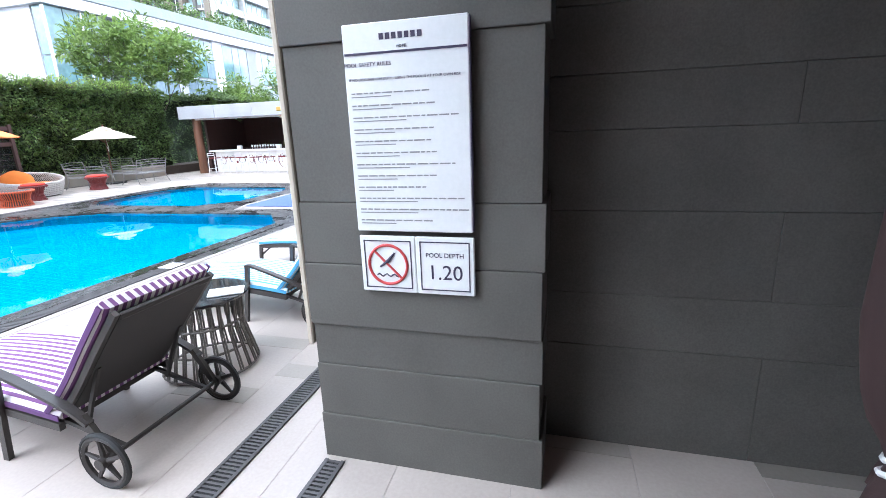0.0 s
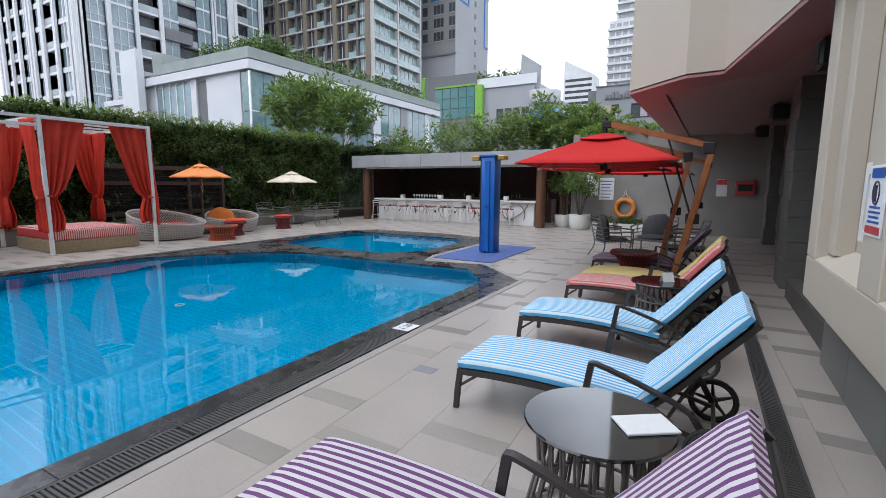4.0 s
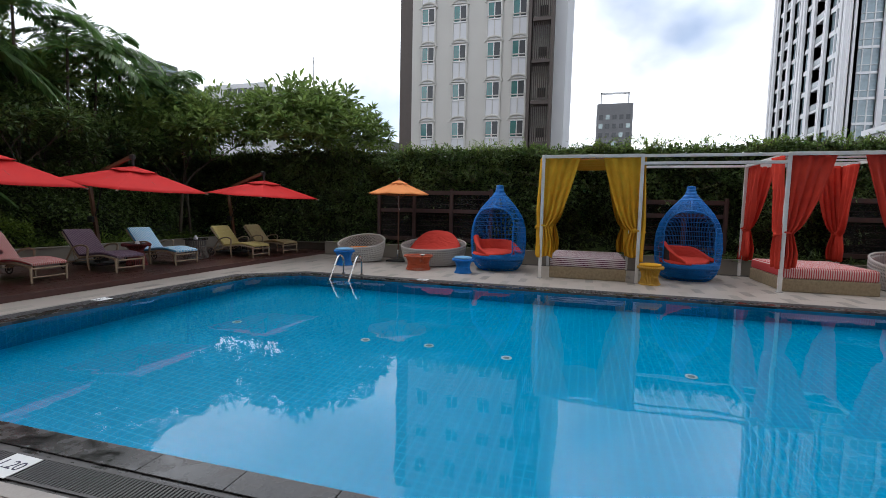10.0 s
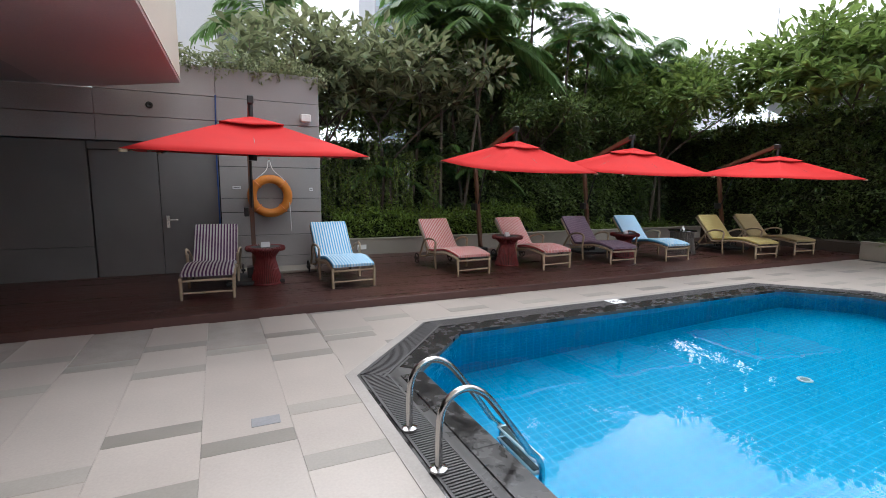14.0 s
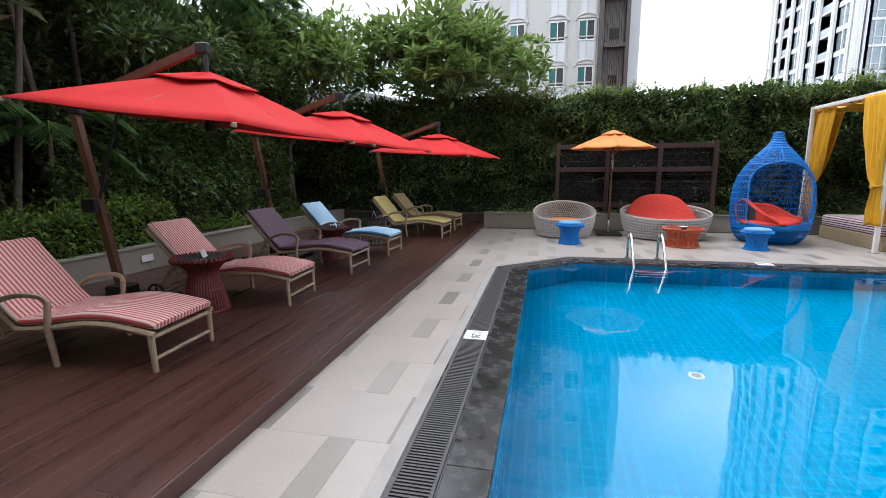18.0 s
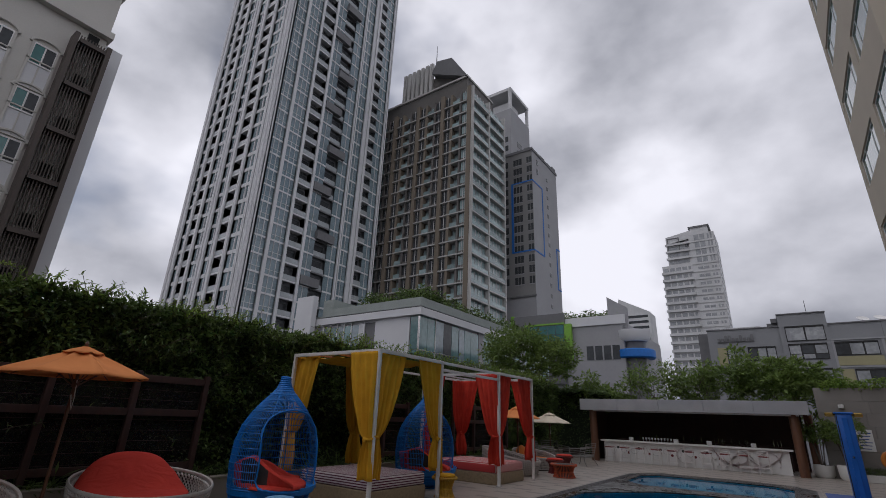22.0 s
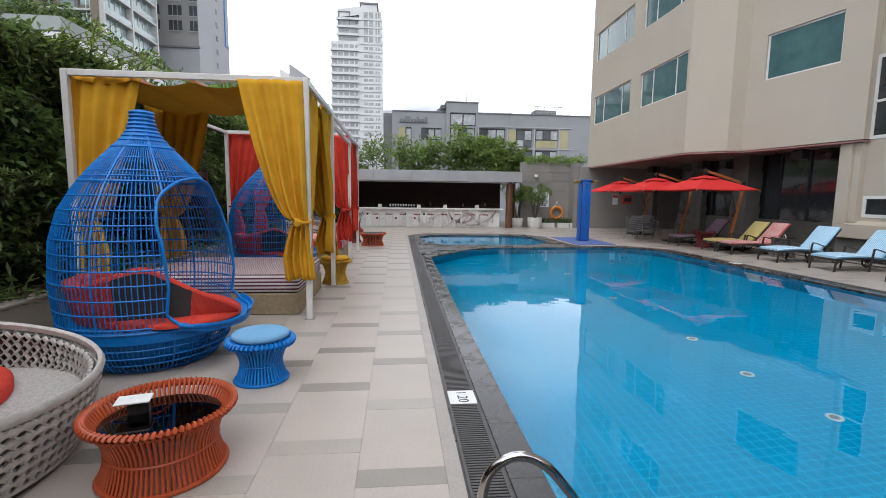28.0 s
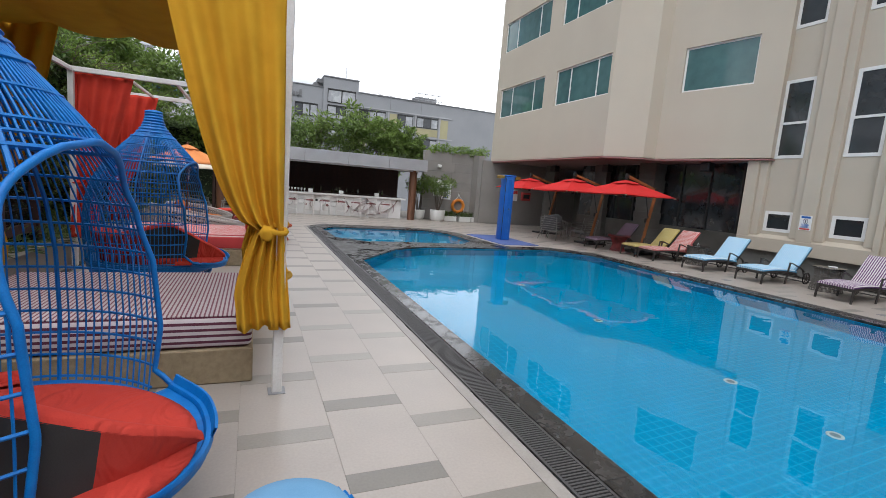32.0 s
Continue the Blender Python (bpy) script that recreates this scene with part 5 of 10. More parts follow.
# grey tower with the blue outline
tc = thing("office_tower", "grey concrete tower with blue outline strips and window columns", "tower")
part("wall", Geo().box(-62, -48.6, 88, 103.7, -10, 66), M_TWC, tc)
part("front_bay", Geo().box(-62.05, -48.62, 87.82, 88, 28.5, 66), M_TWC_MID, tc)
part("roof_rim", Geo().box(-62.3, -48.4, 87.6, 103.9, 66, 66.7), M_TWC_DK, tc)
for x, y, w, h in ((-60.5, 90, 3.0, 1.4), (-56.0, 89, 2.0, 0.9), (-51.5, 89.5, 1.6, 1.5), (-49.6, 94, 0.8, 0.9), (-49.4, 98, 0.7, 0.7), (-49.3, 101, 0.8, 1.0)):
    part("roof_box", Geo().box(x, x + w, y, y + 2.2, 66.7, 66.7 + h), M_TWC_DK, tc)
sc_, ec_ = Side(-48.6, 88, False), Side(-48.6, 88, True)
for u, w in ((0.05, 1.35), (2.75, 2.3), (6.6, 1.2), (9.0, 2.3)):
    window_row(sc_, tc, "window", u, u + w, 0.24, [62.6 - 2.62 * k for k in range(13)], 1.7, M_GLASSG, True)
    window_row(sc_, tc, "window_sill", u, u + w, 0.36, [62.35 - 2.62 * k for k in range(13)], 0.16, M_TWC, True)
for u in (0.72, 3.5, 4.3):
    part("window_bar", sc_.box(Geo(), u - 0.05, u + 0.05, 0.24, 0.28, 30.5, 64.4), M_TWC_MID, tc)
window_row(ec_, tc, "window", 8.5, 9.4, 0.06, [61.0 - 2.62 * k for k in range(14)], 1.0, M_GLASSG, True)
window_row(ec_, tc, "window", 2.6, 3.4, 0.06, [63.0 - 2.62 * k for k in range(2)], 1.6, M_GLASSG, True)
for z in (57.3, 39.0):
    part("blue_strip", sc_.box(Geo(), 0.0, 5.7, 0.2, 0.34, z, z + 0.32), M_BLUEBAND, tc)
    part("blue_strip", ec_.box(Geo(), -0.3, 5.7, 0.0, 0.14, z, z + 0.32), M_BLUEBAND, tc)
part("blue_strip", sc_.box(Geo(), 5.2, 5.7, 0.2, 0.36, 39.33, 57.29), M_BLUEBAND, tc)
part("blue_strip", ec_.box(Geo(), 5.4, 5.7, 0.0, 0.15, 39.33, 57.29), M_BLUEBAND, tc)
part("blue_strip", ec_.box(Geo(), 13.4, 13.7, 0.0, 0.15, 32.6, 43.7), M_BLUEBAND, tc)
part("blue_strip", ec_.box(Geo(), 13.71, 15.6, 0.0, 0.14, 32.6, 32.9).box(-48.6, -48.46, 101.71, 103.6, 43.4, 43.7), M_BLUEBAND, tc)
part("ledge", sc_.box(Geo(), -0.2, 13.4, 0.0, 0.3, 28.1, 28.45), M_TWC_DK, tc)

# far white banded tower
te = thing("apartment_tower", "distant white apartment tower with stepped top and window bands", "tower")
part("wall", Geo().box(-37.6, -27.0, 184.4, 200, -10, 60.6).box(-26.99, -18.3, 184, 200, -10, 72.0), M_TWE, te)
part("upper_wall", Geo().box(-35.2, -27.0, 185.0, 199, 60.61, 69.6), M_TWE, te)
part("crown", Geo().add([(-35.2, 185, 69.61), (-19.0, 185, 72.01), (-19.0, 199, 72.01), (-35.2, 199, 69.61), (-35.2, 185, 72.6), (-27.0, 185, 74.0), (-27.0, 199, 74.0), (-35.2, 199, 72.6)], [(0, 1, 5, 4), (1, 2, 6, 5), (2, 3, 7, 6), (3, 0, 4, 7), (4, 5, 6, 7)]), M_TWE, te)
part("plant_room", Geo().box(-26.2, -20.2, 185.5, 196, 72.02, 75.0), M_TWE, te)
part("roof_ring", Geo().box(-26.8, -19.6, 185.2, 196, 75.01, 75.7), M_TWC_DK, te)
for x0, x1, z0, z1 in ((-34.8, -30.4, 66.4, 72.0), (-28.6, -27.4, 67.6, 70.2)):
    part("screen_frame", Geo().box(x0, x1, 184.8, 184.98, z0, z0 + 0.4).box(x0, x1, 184.8, 184.98, z1 - 0.4, z1).box(x0, x0 + 0.4, 184.8, 184.98, z0 + 0.4, z1 - 0.4).box(x1 - 0.4, x1, 184.8, 184.98, z0 + 0.4, z1 - 0.4), M_TWC_DK, te)
se, sf = Side(-18.3, 184, False), Side(-18.3, 184, True)
for k in range(18):
    z = 58.2 - 2.98 * k
    w = part("window", Geo().box(-37.2, -27.6, 184.3, 184.39, z, z + 1.35), M_CURTAINED, te)
    for x in (-35.4, -33.2, -31.0, -28.9):
        part("mullion", Geo().box(x, x + 0.45, 184.2, 184.29, z, z + 1.35), M_TWE, w)
    part("balcony_band", Geo().box(-37.9, -27.02, 183.5, 184.39, z - 1.15, z - 0.25), M_TWE, te)
for k in range(23):
    z = 69.6 - 2.98 * k
    big = k < 4
    for a, b in ((0.7, 2.3), (3.2, 6.8)):
        w = part("window", se.box(Geo(), a, b, 0.0, 0.08, z - 0.2 * big, z + (2.0 if big else 1.0)), M_CURTAINED, te)
        part("mullion", se.box(Geo(), (a + b) / 2 - 0.15, (a + b) / 2 + 0.15, 0.081, 0.12, z - 0.2 * big, z + (2.0 if big else 1.0)), M_TWE, w)
    part("window", sf.box(Geo(), 2, 6, 0.0, 0.08, z, z + 1.3), M_CURTAINED, te)
    part("window", sf.box(Geo(), 9, 13, 0.0, 0.08, z, z + 1.3), M_CURTAINED, te)
    part("slab_edge", se.box(Geo(), -0.1, 8.6, 0.0, 0.25, z - 1.0, z - 0.6), M_TWE, te)
for k in range(3):
    part("window", Geo().box(-34.6, -27.6, 184.9, 184.98, 61.2 + 2.9 * k, 62.6 + 2.9 * k), M_CURTAINED, te)
    part("balcony_band", Geo().box(-35.6, -27.02, 184.1, 184.98, 62.9 + 2.9 * k, 63.7 + 2.9 * k), M_TWE, te)
for x0, x1, y, z, crest, words in ((-75, -59, 260, 60, 8.5, "far pale tower with a slanted crown"), (-46, -38, 300, 40, 0, "far pale slab tower"), (-17, -9, 150, 29, 0, "far cream stepped building")):
    t = thing("far_tower", words, "tower")
    part("wall", Geo().box(x0, x1, y, y + 14, -10, z), M_TWE, t)
    if crest:
        part("crown", Geo().add([(x0, y, z), (x1, y, z), (x1, y + 14, z), (x0, y + 14, z), (x0, y, z + crest), (x0 + 2, y, z + crest - 1), (x0, y + 14, z + crest)], [(0, 1, 5, 4), (1, 2, 6, 5), (2, 3, 6), (3, 0, 4, 6), (4, 5, 6)]), M_TWE, t)
    for k in range(int(z / 3) - 3):
        part("window_band", Geo().box(x0 + 1, x1 - 1, y - 0.1, y, 9 + 3 * k, 10.4 + 3 * k), M_GLASSG, t)

# white modernist block beyond the hedge
hs = thing("white_house", "low white modernist block with aqua glass corner and roof planting", "building")
part("wall", Geo().box(-46, -31.6, 24.8, 52, -10, 9.9), M_HOUSEW, hs)
sh, eh = Side(-31.4, 24.6, False), Side(-31.4, 24.6, True)
part("roof_fascia", Geo().box(-46, -31.1, 24.3, 52, 9.9, 10.55), M_HOUSEW, hs)
part("fascia_gap", Geo().box(-46, -31.35, 24.5, 52, 10.55, 10.68), M_TWC_DK, hs)
part("parapet", Geo().box(-43.5, -31.2, 24.4, 24.65, 10.68, 11.45).box(-31.45, -31.2, 24.65, 52, 10.68, 11.45), M_CONC, hs)
part("roof", Geo().box(-46, -31.5, 24.7, 52, 10.68, 10.9), M_CONC, hs)
part("white_panel", sh.box(Geo(), 1.1, 5.2, -0.25, 0.0, -10, 9.9), M_HOUSEW, hs)
part("dark_slot", sh.box(Geo(), 5.2, 6.55, -0.21, -0.15, 0, 9.7), M_TWC_DK, hs)
part("white_panel", sh.box(Geo(), 6.55, 7.3, -0.25, 0.0, -10, 9.9), M_HOUSEW, hs)
for k in range(5):
    part("window", sh.box(Geo(), 7.4 + k * 1.0, 8.3 + k * 1.0, -0.18, -0.08, 5.0, 9.6), M_CORNERGLASS if k % 2 else M_GLASSA, hs)
    part("frame_bar", sh.box(Geo(), 8.3 + k * 1.0, 8.4 + k * 1.0, -0.2, -0.02, 4.8, 9.9), M_WHITE, hs)
part("chimney_fin", Geo().box(-47.2, -44.6, 23.6, 24.2, -10, 12.9), M_HOUSEW, hs)
part("stair_tower", Geo().box(-44.5, -43.0, 24.9, 28, 10.9, 12.6), M_CONC, hs)
part("wing", Geo().box(-53, -46.01, 25.2, 40, -10, 8.9), M_HOUSEW, hs)
part("wing_roof", Geo().box(-53.4, -46.02, 24.9, 40, 8.91, 9.4), M_HOUSEW, hs)
part("window", Geo().box(-48.0, -47.3, 25.1, 25.19, 4.5, 8.2), M_GLASSG, hs)
for u0, u1, m in ((0.05, 1.2, M_CORNERGLASS), (1.25, 2.35, M_CORNERGLASS), (2.4, 3.7, M_GLASSA), (3.75, 5.0, M_GLASSG), (5.05, 6.2, M_CORNERGLASS)):
    for z0, z1 in ((2.0, 6.9), (6.98, 9.85)):
        part("window", eh.box(Geo(), u0, u1, -0.12, -0.04, z0, z1), m, hs)
for u0, u1 in ((0.1, 0.9),):
    for z0, z1 in ((2.0, 6.9), (6.98, 9.85)):
        part("window", sh.box(Geo(), u0, 1.0, -0.16, -0.06, z0, z1), M_CORNERGLASS, hs)
part("mullion", eh.box(Geo(), -0.03, 0.05, -0.14, 0.03, 0, 9.9), M_STEEL, hs)
part("transom", eh.box(Geo(), 0.0, 6.2, -0.1, 0.02, 6.9, 6.98), M_STEEL, hs)
part("frame_bar", eh.box(Geo(), 2.34, 2.42, -0.1, 0.04, 2, 9.9), M_WHITE, hs)
u = 6.3
k = 0
while u < 27:
    w = 0.95 + 0.25 * (k % 3)
    if k % 4 == 3:
        part("white_panel", eh.box(Geo(), u, u + w, -0.2, 0.02, 2, 9.9), M_TWC if k % 8 == 3 else M_HOUSEW, hs)
    else:
        part("window", eh.box(Geo(), u, u + w - 0.06, -0.1, -0.02, 6.6, 9.7), M_CORNERGLASS if k % 3 else M_GLASSA, hs)
        part("window", eh.box(Geo(), u, u + w - 0.06, -0.1, -0.02, 2.4, 6.4), M_GLASSA, hs)
    u += w
    k += 1
roof_rows = [clump(160, (-32.6 + 0.5 * math.sin(k * 2.3), 27.5 + k * 1.15, 11.6 + 0.35 * abs(math.sin(k * 1.7))), (0.85, 0.95, 0.95), 0.30, 300 + k, 0.3, 0.2) for k in range(20)]
roof_rows += [clump(230, (-40.6 + 0.62 * k, 27.5 + 0.3 * (k % 4), 12.55 + 0.5 * math.sin(k * 1.1)), (0.9, 1.2, 0.6), 0.24, 340 + k, 0.2, 0.2) for k in range(13)]
roof_rows += [clump(230, (-36.0 + 0.7 * k, 28.5, 12.4 + 0.4 * math.sin(k * 0.9)), (0.9, 1.0, 0.75), 0.24, 360 + k, 0.2, 0.2) for k in range(6)]
rp = thing("roof_garden", "green shrubs and small trees on the white block roof", "plants", kind="stuff")
part("leaves", leaf_mesh("leaves", *joined(roof_rows), M_LEAF), None, rp)
part("stems", Geo().cyl((-39.2, 28, 10.9), (-39.2, 28, 12.3), 0.06).cyl((-37.4, 28, 10.9), (-37.4, 28, 12.3), 0.06).cyl((-35, 28.5, 10.9), (-35, 28.5, 12.4), 0.06), M_BARK, rp)

# cream hotel across the road
wh = thing("cream_hotel", "cream hotel facade with arched windows and brown louvre strip", "building")
part("wall", Geo().box(-44, -34.0, -10.9, -1.15, -10, 23.6), M_CREAM, wh)
part("cornice", Geo().box(-44.2, -33.6, -11.0, -1.0, 20.4, 20.8).box(-44.2, -33.7, -11.0, -1.0, 23.6, 24.0), M_CREAM, wh)
part("end_wall", Geo().box(-46.5, -34.3, -1.14, -0.25, -10, 20.3), M_HOUSEW, wh)
part("dark_strip", Geo().box(-44, -34.2, -11.9, -10.91, -10, 20.3), M_BROWNFIN, wh)
surround = Geo()
for z in (0.0, 1.55):
    surround.box(0, 0.10, -0.56, 0.56, z - 0.62, z - 0.55)
surround.box(0, 0.10, -0.56, -0.46, -0.55, 1.93).box(0, 0.10, 0.46, 0.56, -0.55, 1.93)
surround.tube([(0.05, 0.62 * math.cos(math.pi * k / 12), 1.9 + 0.36 * math.sin(math.pi * k / 12)) for k in range(13)], 0.075, 6)
surround.box(0, 0.06, -0.03, 0.03, -0.5, 0.7)
surround_me = surround.data("window_surround", M_CREAM)
panel_me = Geo().box(0, 0.03, -0.46, 0.46, -0.55, 0.72).data("panel", M_HOUSEW)
pane_me = Geo().box(0, 0.04, -0.42, -0.03, 0.82, 1.85).data("pane", M_TEAL)
pane_dk = Geo().box(0, 0.04, 0.03, 0.42, 0.82, 1.85).data("pane", M_GLASSG)
sash_me = Geo().box(0, 0.07, -0.46, 0.46, 0.74, 0.82).box(0, 0.07, -0.46, 0.46, 1.85, 1.93).box(0, 0.07, -0.46, -0.42, 0.82, 1.85).box(0, 0.07, 0.42, 0.46, 0.82, 1.85).box(0, 0.07, -0.03, 0.03, 0.82, 1.85).data("window_frame", M_WHITE)
for r in range(8):
    for y in (-9.7, -7.4, -5.0, -3.3):
        if 4.6 + 2.62 * r > 20:
            continue
        w = part("window", surround_me, None, wh)
        w.location = (-33.998, y, 3.2 + 2.62 * r)
        for nm, me in (("panel", panel_me), ("pane", pane_me), ("pane", pane_dk), ("window_frame", sash_me)):
            part(nm, me, None, w)
for r in range(7):
    z = 3.4 + 2.62 * r
    part("balcony", Geo().box(-33.99, -33.2, -2.35, -1.2, z - 0.1, z + 0.12), M_BROWNFIN, wh)
    part("small_window", Geo().box(-33.99, -33.9, -2.0, -1.5, z + 0.5, z + 1.1), M_DARK, wh)
part("louvre_edge", Geo().box(-34, -33.1, -1.2, -1.0, -10, 19.5), M_BROWNFIN, wh)
part("louvre_edge", Geo().box(-34, -33.2, -2.62, -2.42, -10, 19.5), M_BROWNFIN, wh)
for k in range(9):
    y = -2.34 + k * 0.128
    part("louvre", Geo().box(-33.45, -33.35, y, y + 0.05, -10, 19.5), M_BROWNFIN, wh)

# grey block to the north
ct = thing("grey_block", "grey apartment block with olive panels and black-framed windows", "building")
part("wall", Geo().box(-12.7, 18, 53.5, 66, -10, 11.88), M_GREYBLD, ct)
part("wing", Geo().box(-13.8, -12.71, 54.6, 66, -10, 11.8), M_TWC_DK, ct)
part("stair_tower", Geo().box(-6.0, -2.0, 53.3, 64, -10, 13.1), M_GREYBLD, ct)
part("parapet_cap", Geo().box(-12.75, -6.02, 53.4, 53.8, 11.89, 12.0).box(-1.98, 18, 53.4, 53.8, 11.89, 12.0), M_TWC_DK, ct)
part("stair_cap", Geo().box(-6.05, -1.95, 53.2, 64, 13.11, 13.22), M_TWC_DK, ct)
part("roof_plant", Geo().box(-7.0, -6.05, 54.5, 58, 11.9, 12.5).box(-6.6, -6.05, 54.2, 57, 12.5, 12.95), M_TWC_DK, ct)
for z in (7.62, 4.95):
    part("floor_band", Geo().box(-1.9, 10.5, 53.42, 53.499, z, z + 0.14), M_TWC, ct)
for x in (-2.0, 1.72, 5.22, 8.48):
    part("bay_post", Geo().box(x, x + 0.2, 53.40, 53.418, 2.0, 10.25), M_TWC, ct)
part("bay_head", Geo().box(-1.95, 10.2, 53.40, 53.499, 10.26, 10.4), M_TWC, ct)
for x in (2.0, 6.0):
    part("panel_joint", Geo().box(x, x + 0.04, 53.49, 53.499, 10.45, 11.86), M_TWC_DK, ct)
gb = Side(0, 53.5, False)
for x0, x1, z0, z1, n, out, cut in ((-5.54, -2.31, 10.3, 11.86, 2, 0.2, 0), (-5.52, -2.38, 8.45, 10.05, 3, 0.2, 0.35), (-5.5, -2.4, 5.3, 7.6, 3, 0.2, 0.4), (-1.82, 1.45, 8.75, 10.1, 3, 0, 0), (2.98, 4.98, 7.86, 10.1, 2, 0, 0.4), (5.49, 8.33, 8.79, 10.12, 3, 0, 0), (-0.74, 1.44, 5.3, 7.48, 2, 0, 0.4), (1.95, 5.08, 6.3, 7.5, 3, 0, 0), (5.5, 8.3, 6.3, 7.5, 3, 0, 0), (-0.74, 1.44, 2.6, 4.8, 2, 0, 0.4), (1.95, 5.08, 3.4, 4.8, 3, 0, 0), (-11.04, -10.33, 7.84, 9.97, 1, 0, 0), (-9.1, -6.6, 8.5, 9.95, 3, 0, 0), (-9.1, -6.6, 5.6, 7.3, 3, 0, 0)):
    w = part("window", gb.box(Geo(), -x1, -x0, out + 0.0, out + 0.06, z0, z1), M_BLACK, ct)
    part("frame_edge", gb.box(Geo(), -x1, -x0, out + 0.061, out + 0.16, z1 - 0.12, z1), M_BLACK, w)
    lows = [z0 + 0.1, z0 + (z1 - z0) * cut, z1 - 0.14] if cut else [z0 + 0.1, z1 - 0.14]
    for k in range(n):
        a = x0 + (x1 - x0) * k / n
        for j in range(len(lows) - 1):
            part("pane", gb.box(Geo(), -(a + (x1 - x0) / n - 0.07), -(a + 0.07), out + 0.061, out + 0.075, lows[j] + 0.04 * j, lows[j + 1] - 0.04), M_GLASSG if (k + j + int(x0 * 7)) % 3 == 0 else M_CURTAINED, w)
for x0, x1, z0, z1 in ((-11.91, -11.09, 8.04, 10.0), (-1.8, 1.6, 7.82, 8.7), (1.98, 2.9, 7.93, 10.02), (5.53, 8.36, 7.85, 8.73), (8.7, 9.75, 7.75, 10.07), (-1.71, -0.8, 5.34, 7.47), (1.95, 5.08, 5.2, 6.2), (5.5, 8.3, 5.2, 6.2)):
    part("olive_panel", gb.box(Geo(), -x1, -x0, 0, 0.05, z0, z1), M_OLIVE, ct)
for k in range(10):
    part("sign_bar", gb.box(Geo(), 8.4 + 0.345 * k, 8.66 + 0.345 * k, 0.02, 0.14, 10.6, 10.98 + 0.3 * (k in (0, 3, 6, 7))), M_TWC_DK, ct)
part("sign_bar", gb.box(Geo(), 8.35, 11.8, 0.02, 0.06, 10.5, 10.57), M_TWC_DK, ct)
for x in (0.9, 2.2):
    part("satellite_dish", Geo().lathe([(0.02, 0.0), (0.3, 0.06), (0.5, 0.2), (0.48, 0.22), (0.28, 0.09), (0.02, 0.03)], 16).moved(pose(x, 54.5, 12.25, 35, 0, 20)), M_WHITE, ct)
    part("dish_post", Geo().cyl((x, 54.5, 11.88), (x, 54.5, 12.3), 0.04), M_GREY, ct)
for k in range(9):
    part("roof_rail_post", Geo().cyl((5.9 + 0.47 * k, 56, 11.88), (5.9 + 0.47 * k, 56, 13.5), 0.035), M_GREY, ct)
part("roof_rail", Geo().box(5.85, 9.75, 55.97, 56.03, 13.4, 13.5).box(5.85, 9.75, 55.97, 56.03, 12.7, 12.76), M_GREY, ct)
part("roof_tank", Geo().box(6.4, 9.3, 57, 59, 11.9, 13.2), M_TWC_DK, ct)
part("mast", Geo().cyl((-3.4, 54, 13.2), (-3.4, 54, 14.6), 0.03), M_GREY, ct)

# white building with the round balcony and the teal glass box
wc = thing("white_round_building", "white building with a round balcony and blue band", "building")
part("wall", Geo().box(-43, -27.5, 76, 90, -10, 18.6).box(-34, -24.5, 77.5, 90, -10, 16), M_TWC, wc)
part("roof_parapet", Geo().box(-43, -27, 75.7, 76, 18.0, 19.6), M_HOUSEW, wc)
part("balcony", Geo().lathe([(2.2, 15.0), (2.7, 15.6), (2.8, 16.9), (2.68, 16.9), (2.6, 15.9), (0.1, 15.8)], 28, (-26.4, 78, 0)), M_HOUSEW, wc, smooth=40)
part("drum", Geo().lathe([(1.9, -5), (1.9, 15.0)], 24, (-26.4, 78.4, 0)), M_TWC_DK, wc, smooth=40)
part("blue_band", Geo().lathe([(3.0, 12.2), (3.2, 12.4), (3.2, 13.5), (3.0, 13.7), (0.1, 13.7)], 32, (-26.4, 78.4, 0)), M_BLUEBAND, wc, smooth=40)
part("roof_fin", Geo().add([(-29.9, 76.2, 18.4), (-26.7, 76.6, 17.2), (-26.7, 76.6, 20.9), (-29.9, 76.2, 23.0), (-29.9, 76.8, 18.4), (-26.7, 77.2, 17.2), (-26.7, 77.2, 20.9), (-29.9, 76.8, 23.0)], [(0, 1, 2, 3), (7, 6, 5, 4), (0, 4, 5, 1), (3, 2, 6, 7), (1, 5, 6, 2), (0, 3, 7, 4)]), M_TWC, wc)
for k in range(4):
    part("window", Geo().box(-34 + k * 1.5, -32.8 + k * 1.5, 75.9, 75.99, 12, 14.4), M_GLASSG, wc)
tg = thing("teal_glass_house", "teal glass box with a lime green frame", "building")
part("wall", Geo().box(-47.8, -37.6, 75.0, 75.6, 8, 20.6), M_TWC_DK, tg)
for i in range(5):
    for j in range(3):
        part("pane", Geo().box(-45.6 + i * 1.6, -44.1 + i * 1.6, 74.9, 74.99, 13.2 + j * 1.75, 14.85 + j * 1.75), M_TEAL, tg)
part("green_frame", Geo().box(-37.55, -36.3, 74.8, 75.6, 12.0, 18.5).box(-45.5, -37.56, 74.8, 74.98, 18.5, 18.8), M_GREEN, tg)
part("green_frame", Geo().box(-48.3, -47.81, 74.8, 75.6, 8, 20.8), M_GREEN, tg)
roof_rows = [clump(200, (-39 + 1.3 * k, 77.5, 19.9 + 0.5 * math.sin(k * 1.9)), (1.2, 1.0, 0.9), 0.4, 400 + k, 0.3, 0.2) for k in range(9)]
rp = thing("roof_garden", "dark green shrubs on the round balcony building", "plants", kind="stuff")
part("leaves", leaf_mesh("leaves", *joined(roof_rows), M_LEAF_DK), None, rp)

